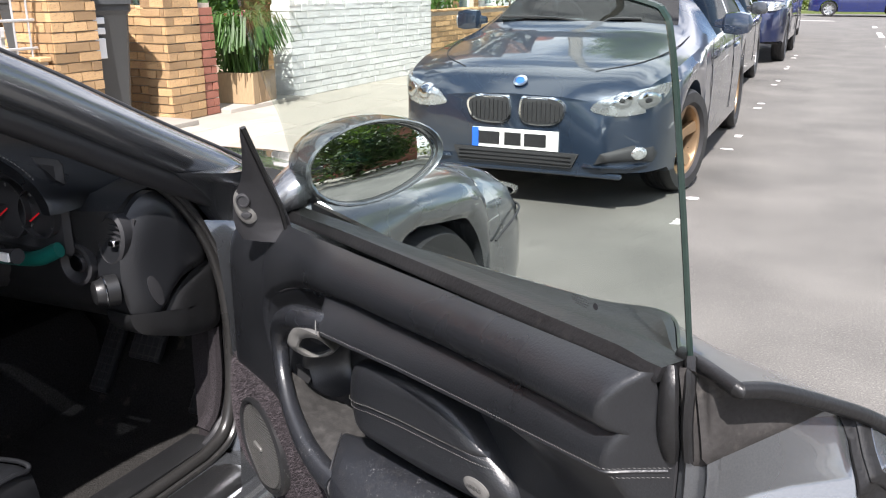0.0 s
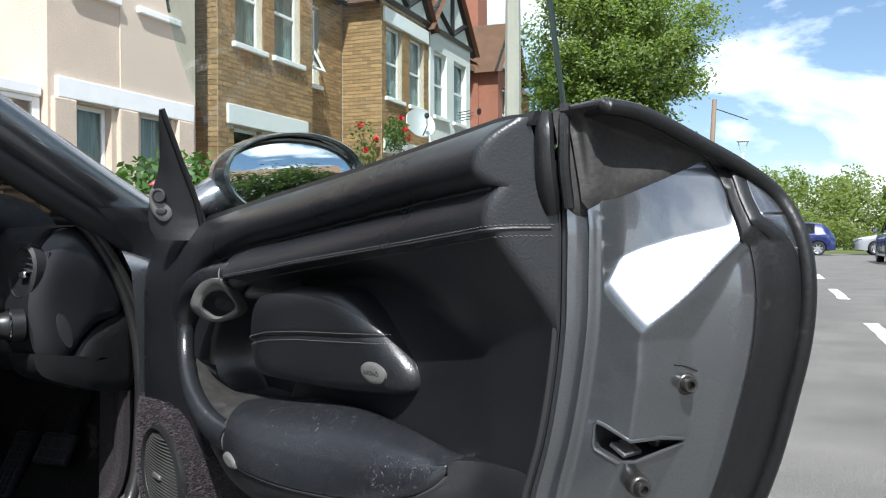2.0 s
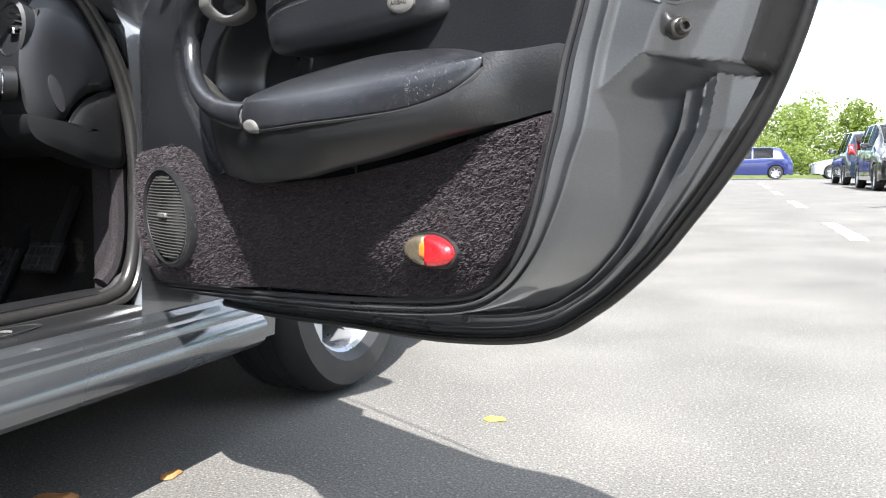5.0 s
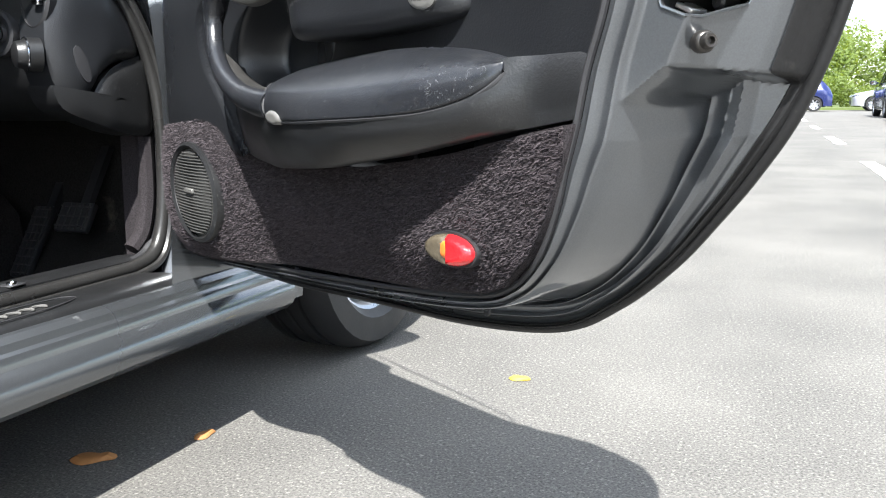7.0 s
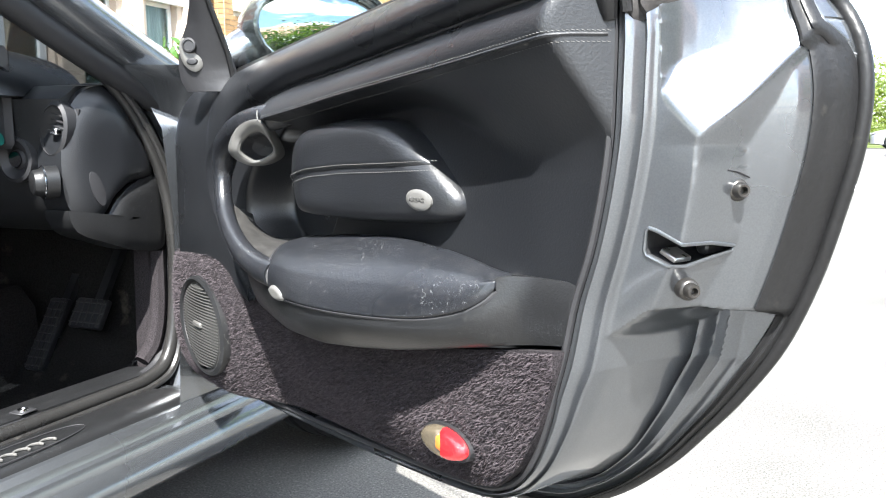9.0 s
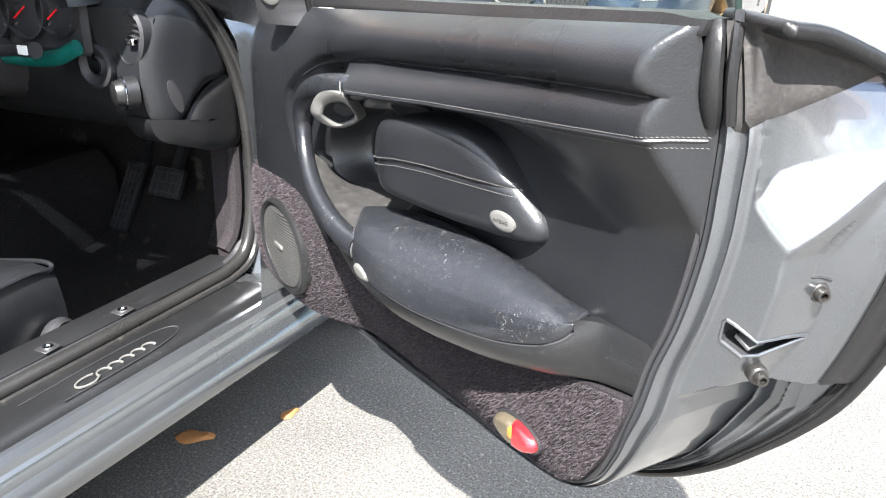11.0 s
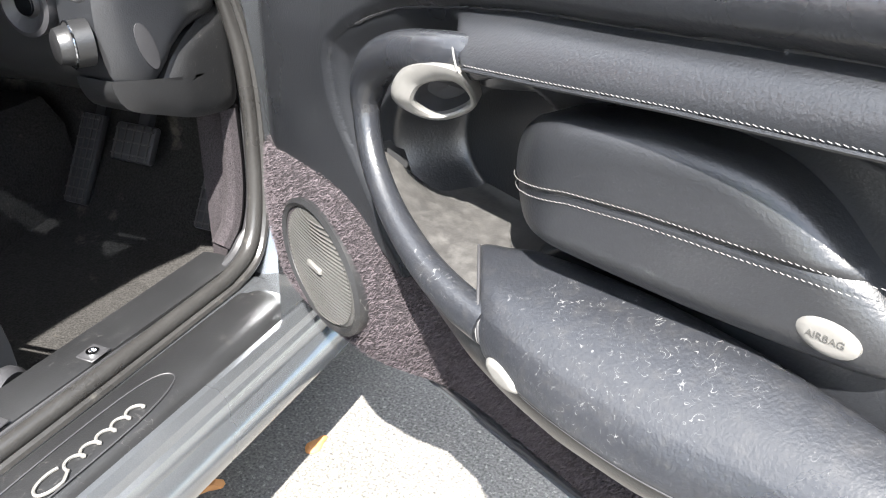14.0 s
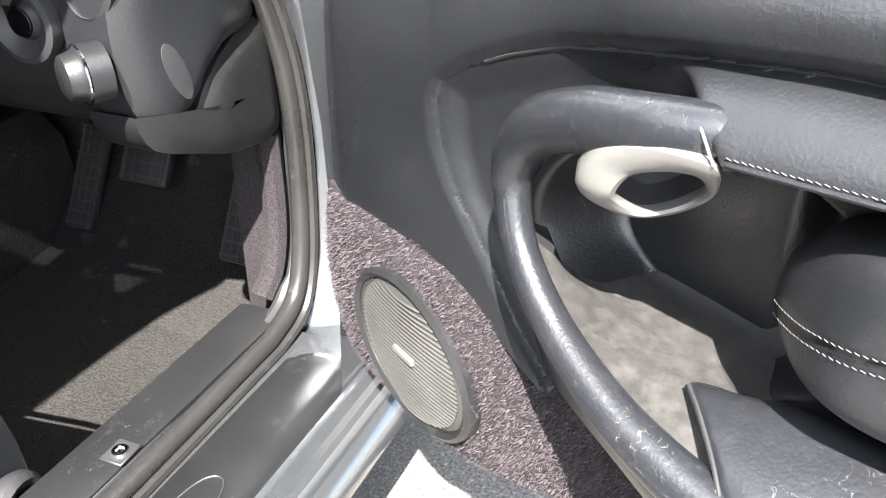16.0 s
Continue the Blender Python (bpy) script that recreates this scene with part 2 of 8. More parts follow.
def leaf_mat(name, base, light=0.35, island=0.35):
    m = shader(name, base, 0.55, vary=0.15, scale=1.2, fine=30, fine_vary=0.05, bump=0, island=island)
    n, l = m.node_tree.nodes, m.node_tree.links
    p = n["Principled BSDF"]
    o = n["Material Output"]
    t = n.new("ShaderNodeBsdfTranslucent")
    mx = n.new("ShaderNodeMixShader")
    mx.inputs[0].default_value = light
    t.inputs["Color"].default_value = (base[0] * 2.2, base[1] * 2.0, base[2] * 0.9, 1)
    l.new(p.outputs[0], mx.inputs[1])
    l.new(t.outputs[0], mx.inputs[2])
    l.new(mx.outputs[0], o.inputs[0])
    return m


def scratched(m, tone, scale=45.0, width=0.010, patch=7.0, cover=(0.50, 0.62), strength=0.7):
    """Adds short pale scratches, gathered in patches, to a material."""
    n, l = m.node_tree.nodes, m.node_tree.links
    p = n["Principled BSDF"]
    base = p.inputs["Base Color"].links[0].from_socket
    co = n.new("ShaderNodeTexCoord")

    def cloud(size, detail, bend):
        x = n.new("ShaderNodeTexNoise")
        x.inputs["Scale"].default_value, x.inputs["Detail"].default_value, x.inputs["Distortion"].default_value = size, detail, bend
        l.new(co.outputs["Object"], x.inputs["Vector"])
        return x.outputs["Fac"]

    def ranged(a, lo, hi, to0, to1):
        x = n.new("ShaderNodeMapRange")
        x.inputs["From Min"].default_value, x.inputs["From Max"].default_value = lo, hi
        x.inputs["To Min"].default_value, x.inputs["To Max"].default_value = to0, to1
        l.new(a, x.inputs["Value"])
        return x.outputs["Result"]

    def op(kind, a, b=0.0):
        x = n.new("ShaderNodeMath")
        x.operation = kind
        for i, v in enumerate((a, b)):
            if isinstance(v, float):
                x.inputs[i].default_value = v
            else:
                l.new(v, x.inputs[i])
        return x.outputs[0]
    lines = ranged(op("ABSOLUTE", op("SUBTRACT", cloud(scale, 1.0, 1.2), 0.5)), 0.0, width, 1.0, 0.0)
    broken = ranged(cloud(scale * 1.7, 1.0, 0.0), 0.50, 0.58, 0.0, 1.0)
    worn_ = ranged(cloud(patch, 3.0, 0.0), cover[0], cover[1], 0.0, 1.0)
    k = op("MULTIPLY", op("MULTIPLY", lines, broken), op("MULTIPLY", worn_, strength))
    mx = n.new("ShaderNodeMix")
    mx.data_type = "RGBA"
    mx.inputs["B"].default_value = (*tone, 1)
    l.new(k, mx.inputs["Factor"])
    l.new(base, mx.inputs["A"])
    l.new(mx.outputs["Result"], p.inputs["Base Color"])
    return m


ASPHALT = shader("asphalt", (0.104, 0.099, 0.091), 0.88, vary=0.36, scale=1.4, fine=210, fine_vary=0.65, bump=0.55, bump_scale=170, dist=0.003, tint=(0.23, 0.22, 0.20), tint_scale=120, tint_at=(0.56, 0.66))
ROAD_PAINT = shader("worn_road_paint", (0.72, 0.71, 0.68), 0.7, vary=0.08, scale=5, fine=90, fine_vary=0.12, bump=0.2, tint=(0.13, 0.127, 0.12), tint_scale=9, tint_at=(0.55, 0.66))
PAVING = shader("paving_concrete", (0.30, 0.275, 0.235), 0.85, vary=0.10, scale=2.5, fine=130, fine_vary=0.14, bump=0.3, each=0.07)
KERB = shader("kerb_granite", (0.33, 0.32, 0.30), 0.8, vary=0.1, scale=4, fine=170, fine_vary=0.2, bump=0.25, each=0.08)
MORTAR = shader("mortar", (0.42, 0.37, 0.30), 0.9, vary=0.1, scale=6, fine=140, fine_vary=0.1, bump=0.4)
BRICK_YELLOW = shader("yellow_stock_brick", (0.46, 0.295, 0.145), 0.85, vary=0.16, scale=9, fine=120, fine_vary=0.14, bump=0.7, each=0.42, dist=0.006, tint=(0.24, 0.14, 0.08), tint_scale=9, tint_at=(0.50, 0.70))
BRICK_RED = shader("red_brick", (0.27, 0.105, 0.07), 0.85, vary=0.15, scale=9, fine=120, fine_vary=0.14, bump=0.5, each=0.2)
BRICK_WHITE = shader("white_painted_brick", (0.72, 0.72, 0.70), 0.7, vary=0.07, scale=7, fine=120, fine_vary=0.07, bump=0.6, each=0.08, dist=0.004, tint=(0.42, 0.41, 0.38), tint_scale=6, tint_at=(0.62, 0.8))
BRICK_HOUSE = shader("brown_house_brick", (0.30, 0.185, 0.085), 0.85, vary=0.12, scale=3, fine=100, fine_vary=0.12, bump=0.4, island=0.24, tint=(0.16, 0.095, 0.05), tint_scale=5, tint_at=(0.6, 0.8))
RENDER_CREAM = shader("cream_roughcast", (0.56, 0.465, 0.375), 0.9, vary=0.05, scale=2, fine=60, fine_vary=0.08, bump=0.8, bump_scale=75, dist=0.014)
SMOOTH_CREAM = shader("cream_masonry_paint", (0.56, 0.475, 0.385), 0.85, vary=0.05, scale=1.4, fine=90, fine_vary=0.03, bump=0.12)
RENDER_WHITE = shader("white_render", (0.72, 0.73, 0.72), 0.8, vary=0.05, scale=1.6, fine=60, fine_vary=0.04, bump=0.2)
WHITE_PAINT = shader("white_gloss_paint", (0.78, 0.79, 0.79), 0.4, vary=0.04, scale=5, fine=70, fine_vary=0.03, bump=0.08)
ROOF_TILE = shader("clay_roof_tile", (0.24, 0.13, 0.085), 0.85, vary=0.2, scale=4, fine=60, fine_vary=0.15, bump=0.4, island=0.2)
CURTAIN = shader("net_curtain", (0.60, 0.61, 0.57), 0.9, vary=0.18, scale=1.5, fine=14, fine_vary=0.22, bump=0.5, bump_scale=12, dist=0.03, stretch=(1, 6, 0.25))
DARK_ROOM = shader("dark_room", (0.035, 0.037, 0.04), 0.9, bump=0)
PANE = glass("window_pane", (0.84, 0.90, 0.9), 0.92, 0.01)
LEAF_TREE = leaf_mat("tree_leaf", (0.12, 0.18, 0.05), 0.45)
# Leaf with shade put into its colour, for a tree's unlit side.
LEAF_SHADED = leaf_mat("dark_tree_leaf", (0.035, 0.065, 0.018))
LEAF_SHRUB = leaf_mat("shrub_leaf", (0.05, 0.115, 0.025))
LEAF_HEDGE = leaf_mat("hedge_leaf", (0.12, 0.165, 0.04), 0.45, 0.18)
BARK = shader("bark", (0.13, 0.10, 0.075), 0.9, vary=0.2, scale=9, fine=60, fine_vary=0.2, bump=0.8, dist=0.02, stretch=(1, 1, 0.25))
PETAL_RED = leaf_mat("red_petal", (0.55, 0.02, 0.035), 0.2)
PETAL_PINK = leaf_mat("pink_petal", (0.62, 0.16, 0.30), 0.2)
PETAL_MIX = leaf_mat("orange_petal", (0.75, 0.20, 0.03), 0.2)
CONCRETE_POLE = shader("concrete_column", (0.36, 0.34, 0.30), 0.85, vary=0.1, scale=3, fine=110, fine_vary=0.1, bump=0.25)
GALV = shader("galvanised_steel", (0.55, 0.57, 0.58), 0.45, 0.6, vary=0.06, scale=6, fine=60, fine_vary=0.05, bump=0.05)
BIN_PLASTIC = shader("grey_bin_plastic", (0.045, 0.048, 0.05), 0.45, vary=0.12, scale=5, fine=90, fine_vary=0.06, bump=0.1)
SIGN_BLUE = shader("sign_blue", (0.02, 0.12, 0.55), 0.4, bump=0)
IRON_BLACK = shader("painted_iron", (0.02, 0.02, 0.022), 0.4, vary=0.1, scale=9, bump=0.1)
POT_TERRA = shader("terracotta", (0.40, 0.20, 0.10), 0.8, vary=0.12, scale=6, bump=0.2)
RUBBER = shader("black_rubber", (0.018, 0.018, 0.019), 0.55, vary=0.15, scale=14, fine=160, fine_vary=0.1, bump=0.12)


# ---------------- ground, road, pavement ----------------
PAVE = 0.08
KERB_X = -2.35
b = bmesh.new()
for x0, y0, x1, y1 in ((-600, -600, 600, 900),):
    v = [b.verts.new(p) for p in ((x0, y0, 0), (x1, y0, 0), (x1, y1, 0), (x0, y1, 0))]
    b.faces.new(v)
single("road", b, ASPHALT, "sunlit grey asphalt road with pale aggregate", "road", kind="structure", smooth=False)

pavement = single("pavement", box(-40, -45, -0.05, KERB_X - 0.15, 36.0, PAVE - 0.012), MORTAR, "pale concrete slab pavement beside the terraces", "pavement", kind="structure", smooth=False)
slab = finish("slab", box(-0.296, -0.446, -0.03, 0.296, 0.446, 0.0, 0.006, 1), PAVING, False).data
bpy.data.objects.remove(bpy.data.objects["slab"])
rng = random.Random(4)
for i in range(20):
    for j in range(4):
        o = new("paving_slab", slab)
        o.parent = pavement
        o.matrix_basis = pose(KERB_X - 0.46 - 0.602 * j, 3.2 + 0.904 * i + (0.45 if j % 2 else 0), PAVE + rng.uniform(-0.003, 0.003), rng.uniform(-0.3, 0.3), rng.uniform(-0.3, 0.3), 0)
kerb = single("kerb", box(KERB_X - 0.145, -45, -0.05, KERB_X - 0.01, 36.0, PAVE - 0.01), MORTAR, "grey granite kerb along the road", "kerb", kind="structure", smooth=False)
stone = finish("kerb_stone", box(-0.075, -0.452, -0.12, 0.075, 0.452, 0.004, 0.012, 2), KERB, True).data
bpy.data.objects.remove(bpy.data.objects["kerb_stone"])
for i in range(44):
    o = new("kerb_stone", stone)
    o.parent = kerb
    o.matrix_basis = pose(KERB_X - 0.075, -4 + 0.914 * i, PAVE + rng.uniform(-0.003, 0.003))
single("far_pavement", box(7.6, -45, -0.05, 30, 36.0, PAVE), PAVING, "pale pavement across the road", "pavement", kind="structure", smooth=False)


def worn(x0, y0, x1, y1, rng, z=0.004):
    n = 7
    left, right = [], []
    for i in range(n + 1):
        y = y0 + (y1 - y0) * i / n
        left.append((x0 + rng.uniform(-0.012, 0.012), y + rng.uniform(-0.01, 0.01)))
        right.append((x1 + rng.uniform(-0.012, 0.012), y + rng.uniform(-0.01, 0.01)))
    return prism(left + right[::-1], 0.0005, z)


rng = random.Random(8)
for y, ln in ((-4.0, 2.0), (1.9, 2.1), (7.3, 2.1), (12.8, 2.3), (18.6, 2.2), (24.4, 2.4), (30.0, 1.0)):
    single("centre_dash", worn(1.33, y, 1.46, y + ln, rng), ROAD_PAINT, "worn white painted centre line dash", "road marking", group="centre dashes", smooth=False)
for i in range(34):
    if i % 5 in (1, 2, 3):
        continue
    y = 2.9 + 0.48 * i + rng.uniform(-0.1, 0.1)
    w = rng.uniform(0.015, 0.06)
    single("bay_mark", worn(-0.26 - w, y, -0.24, y + rng.uniform(0.03, 0.12), rng), ROAD_PAINT, "flaking white parking bay mark on the asphalt", "road marking", group="parking bay marks", smooth=False)
single("junction_line", worn(-1.9, 35.2, 0.2, 35.4, rng), ROAD_PAINT, "white give way line at the junction", "road marking", smooth=False)

# fallen leaves by the door
DRY_LEAF = shader("dry_leaf", (0.33, 0.15, 0.05), 0.7, vary=0.2, scale=40, bump=0.2)
YELLOW_LEAF = shader("yellow_leaf", (0.55, 0.40, 0.04), 0.6, vary=0.15, scale=40, bump=0.2)
for x, y, r, mt, lab in ((-0.653, 1.342, 30, DRY_LEAF, "curled orange dry leaf on the road"), (-0.53, 1.50, 80, DRY_LEAF, "small tan dry leaf on the road"), (-0.05, 2.02, 10, YELLOW_LEAF, "small yellow leaf on the road")):
    s = 0.026 if r == 30 else 0.016
    bl = pillow([(s * 1.6 * math.cos(a), s * 0.7 * math.sin(a) * (1 + 0.3 * math.cos(3 * a))) for a in (2 * math.pi * k / 16 for k in range(16))], (0, 0), 0.004, 3, back=0.001, crown=lambda x_, y_, f: 6 * x_ * x_)
    single("fallen_leaf", bl, mt, lab, "leaf", pose(x, y, 0.004, 8, 0, r), group="fallen leaves")


# ---------------- brickwork ----------------
def brick_cells(width, height, skip=(), lay=0.0):
    """Stretcher bond: (u0, v0, u1, v1) of each brick on a face width x height; skip: openings."""
    out = []
    rows = int(height / 0.075)
    for r in range(rows):
        v0, v1 = r * 0.075 + 0.005, (r + 1) * 0.075 - 0.005
        u = -0.1125 if r % 2 else 0.0
        while u < width - 0.03:
            a, c = max(u, 0.0) + 0.005, min(u + 0.225, width) - 0.005
            u += 0.225
            if c - a < 0.03:
                continue
            if any(a < s1 and c > s0 and v0 < t1 and v1 > t0 for s0, t0, s1, t1 in skip):
                for s0, t0, s1, t1 in skip:
                    if v0 < t1 and v1 > t0:
                        if a < s0 < c:
                            c = s0
                        elif a < s1 < c:
                            a = s1
                        elif s0 <= a and c <= s1:
                            a = c
                if c - a < 0.03:
                    continue
            out.append((a, v0, c, v1))
    return out


def brick_parts(parent, mat, origin, turn, width, height, depth=0.02, seed=0, limit=300):
    """Single bricks on a face: origin is its lower corner, turn (degrees) its run about z; they stand proud of the core."""
    rng = random.Random(seed)
    meshes = []
    for k in range(4):
        bb = box(0, -depth, 0, 1, 0.03, 1)
        for v in bb.verts:
            v.co.y += rng.uniform(-0.003, 0.003)
        me = bpy.data.meshes.new("brick")
        bb.normal_update()
        bb.to_mesh(me)
        bb.free()
        me.materials.append(mat)
        meshes.append(me)
    base = Matrix.Translation(origin) @ Matrix.Rotation(radians(turn), 4, "Z")
    for a, v0, c, v1 in brick_cells(width, height)[:limit]:
        o = new("brick", rng.choice(meshes))
        o.parent = parent
        j = lambda q: rng.uniform(-q, q)
        o.matrix_basis = base @ Matrix.Translation((a + j(0.002), j(0.004), v0 + j(0.002))) @ Matrix.Rotation(j(0.012), 4, "Y") @ Matrix.Diagonal((c - a, 1, v1 - v0, 1))


def brick_mesh(origin, turn, width, height, skip, rng, depth=0.008, bm=None):
    """All the bricks of a far face in one mesh."""
    b = bmesh.new() if bm is None else bm
    m = Matrix.Translation(origin) @ Matrix.Rotation(radians(turn), 4, "Z")
    for a, v0, c, v1 in brick_cells(width, height, skip):
        d = -depth + rng.uniform(-0.002, 0.002)
        f = [b.verts.new(m @ Vector(p)) for p in ((a, d, v0), (c, d, v0), (c, d, v1), (a, d, v1))]
        k = [b.verts.new(m @ Vector(p)) for p in ((a, 0.01, v0), (c, 0.01, v0), (c, 0.01, v1), (a, 0.01, v1))]
        b.faces.new(f)
        for i in range(4):
            b.faces.new((f[i], k[i], k[(i + 1) % 4], f[(i + 1) % 4]))
    return b


def wall_block(name, x0, y0, x1, y1, h, mat_core, mat_brick, label, faces, seed, cap=None):
    t = thing(name, label, "garden wall")
    part("core", box(x0 + 0.02, y0 + 0.02, 0.0, x1 - 0.02, y1 - 0.02, h - 0.01), mat_core, t, smooth=False)
    if "e" in faces:
        brick_parts(t, mat_brick, (x1 - 0.02, y0, PAVE), 90, y1 - y0, h - PAVE, seed=seed)
    if "s" in faces:
        brick_parts(t, mat_brick, (x0, y0 + 0.02, PAVE), 0, x1 - x0, h - PAVE, seed=seed + 1)
    if cap:
        cap(t)
    return t


def cap_bricks(t, mat, x0, y0, x1, y1, h, rng, along="y", crenel=False):
    n = max(1, round(((y1 - y0) if along == "y" else (x1 - x0)) / 0.115))
    for i in range(n):
        if along == "y":
            q0, q1 = y0 + (y1 - y0) * i / n, y0 + (y1 - y0) * (i + 1) / n
            bb = box(x0 - 0.004, q0 + 0.006, h - 0.012, x1 + 0.004, q1 - 0.006, h + (0.075 if crenel and i % 3 == 0 else 0.012) + rng.uniform(0, 0.01), 0.006, 1)
        else:
            q0, q1 = x0 + (x1 - x0) * i / n, x0 + (x1 - x0) * (i + 1) / n
            bb = box(q0 + 0.006, y0 - 0.004, h - 0.012, q1 - 0.006, y1 + 0.004, h + 0.012 + rng.uniform(0, 0.01), 0.006, 1)
        part("coping_brick", bb, mat, t, smooth=False)


WX = -4.85
rng = random.Random(21)
wall_block("gate_pier", WX - 0.40, 4.84, WX, 5.28, 1.24, MORTAR, BRICK_YELLOW, "weathered yellow stock brick gate pier", "es", 1, lambda t: cap_bricks(t, BRICK_YELLOW, WX - 0.4, 4.84, WX, 5.28, 1.235, rng))
wall_block("gate_pier", WX - 0.27, 6.02, WX, 6.46, 1.24, MORTAR, BRICK_YELLOW, "weathered yellow stock brick gate pier with stepped top", "es", 5, lambda t: cap_bricks(t, BRICK_YELLOW, WX - 0.27, 6.02, WX, 6.46, 1.235, rng))
wall_block("dividing_wall", -6.95, 6.08, WX - 0.27, 6.30, 1.06, MORTAR, BRICK_YELLOW, "low yellow brick wall between front gardens", "s", 9, lambda t: cap_bricks(t, BRICK_YELLOW, -6.95, 6.08, WX - 0.27, 6.3, 1.055, rng, "x"))
wall_block("red_pier", WX - 0.34, 6.47, WX - 0.01, 6.66, 1.10, MORTAR, BRICK_RED, "narrow red brick pier with flaking white paint", "es", 11)
wall_block("street_wall", WX - 0.24, 2.6, WX - 0.02, 4.83, 0.72, MORTAR, BRICK_YELLOW, "low yellow brick front garden wall below a railing", "e", 13, lambda t: cap_bricks(t, BRICK_YELLOW, WX - 0.24, 2.6, WX - 0.02, 4.83, 0.715, rng))
wall_block("white_wall", WX - 0.24, 7.86, WX, 11.30, 1.06, BRICK_WHITE, BRICK_WHITE, "white painted brick garden wall with toothed top", "es", 17, lambda t: cap_bricks(t, BRICK_WHITE, WX - 0.22, 7.86, WX, 11.3, 1.05, rng, crenel=True))
wall_block("brown_wall", WX - 0.24, 11.32, WX - 0.03, 14.6, 0.9, MORTAR, BRICK_YELLOW, "brown brick front garden wall", "e", 23, lambda t: cap_bricks(t, BRICK_YELLOW, WX - 0.24, 11.32, WX - 0.03, 14.6, 0.895, rng))

# iron railing on the low wall, with a scrolled end
rail = thing("iron_railing", "grey wrought iron railing with vertical bars on a brick wall", "railing")
for z in (0.80, 1.0, 1.17):
    part("rail", tube([(WX - 0.12, 2.7, z), (WX - 0.12, 4.8, z)], 0.011, 6), GALV, rail)
for i in range(17):
    part("bar", tube([(WX - 0.12, 2.75 + 0.125 * i, 0.72), (WX - 0.12, 2.75 + 0.125 * i, 1.20)], 0.008, 6), GALV, rail)
part("scroll", tube([(WX - 0.12, 4.78 + 0.05 * math.cos(a), 1.20 + 0.05 * math.sin(a)) for a in (-1.5 + 0.4 * k for k in range(12))], 0.008, 6), GALV, rail)

# front step slabs
single("path_slab", box(-6.9, 5.3, 0.0, WX + 0.28, 6.02, 0.125, 0.012, 2), PAVING, "worn pale concrete path slab in the gateway", "slab")
single("door_step", box(-6.9, 6.68, 0.0, WX + 0.1, 7.84, 0.12, 0.012, 2), PAVING, "pale concrete step beside the white wall", "step")


# ---------------- wheelie bins ----------------
def wheelie_bin(m, marked, label):
    t = thing("wheelie_bin", label, "bin", m, group="wheelie bins")
    rings = []
    for z, w, d in ((0.05, 0.20, 0.22), (0.10, 0.215, 0.24), (0.90, 0.255, 0.31), (0.93, 0.275, 0.33), (0.985, 0.275, 0.33)):
        rings.append([(x * w, y * d, z) for x, y in ((-1, -0.9), (-0.9, -1), (0.9, -1), (1, -0.9), (1, 0.9), (0.9, 1), (-0.9, 1), (-1, 0.9))])
    part("body", loft(rings), BIN_PLASTIC, t, angle=30)
    part("lid", pillow([(x * 0.285, y * 0.36) for x, y in ((-1, -0.92), (-0.92, -1), (0.92, -1), (1, -0.92), (1, 0.92), (0.92, 1), (-0.92, 1), (-1, 0.92))], (0, 0.02), 0.055, 4, lip=0.03, back=0.01), BIN_PLASTIC, t).location.z = 0.99
    part("handle", tube([(-0.22, 0.38, 0.93), (0.22, 0.38, 0.93)], 0.016, 8), BIN_PLASTIC, t)
    for s in (-1, 1):
        part("wheel", moved(lathe([(0.03, -0.025), (0.1, -0.025), (0.1, 0.025), (0.03, 0.025)], 20, "x"), Matrix.Translation((s * 0.22, 0.25, 0.1))), RUBBER, t)
    if marked:
        part("number_bar", box(-0.045, -0.318, 0.56, 0.045, -0.300, 0.72, 0.004, 1), WHITE_PAINT, t, "plain white number mark", smooth=False)
        part("label_bar", box(-0.05, -0.322, 0.75, 0.05, -0.303, 0.80, 0.004, 1), WHITE_PAINT, t, smooth=False)
        part("label_bar", box(-0.05, -0.326, 0.83, 0.05, -0.307, 0.88, 0.004, 1), WHITE_PAINT, t, smooth=False)
    return t


wheelie_bin(pose(-5.22, 5.52, 0.12, 0, 0, 62), True, "dark grey wheelie bin with white mark in a gateway")
wheelie_bin(pose(-5.95, 5.75, 0.12, 0, 0, 80), False, "dark grey wheelie bin against a brick wall")


# ---------------- houses ----------------
def facade(x, y0, y1, z0, z1, holes, thick=0.28):
    """A wall across y at the face x, with openings (y0, z0, y1, z1) cut right through it."""
    ys = sorted({y0, y1, *[h[0] for h in holes], *[h[2] for h in holes]})
    zs = sorted({z0, z1, *[h[1] for h in holes], *[h[3] for h in holes]})
    b = bmesh.new()
    for a, c in zip(ys, ys[1:]):
        for d, e in zip(zs, zs[1:]):
            if any(h[0] < (a + c) / 2 < h[2] and h[1] < (d + e) / 2 < h[3] for h in holes):
                continue
            bmesh.ops.create_cube(b, size=1.0, matrix=Matrix.Translation((x - thick / 2, (a + c) / 2, (d + e) / 2)) @ Matrix.Diagonal((thick, c - a, e - d, 1)))
    bmesh.ops.remove_doubles(b, verts=b.verts[:], dist=0.0005)
    dup = {}
    for f in b.faces:
        dup.setdefault(tuple(round(q, 3) for q in f.calc_center_median()), []).append(f)
    bmesh.ops.delete(b, geom=[f for fs in dup.values() if len(fs) > 1 for f in fs], context="FACES_ONLY")
    return b


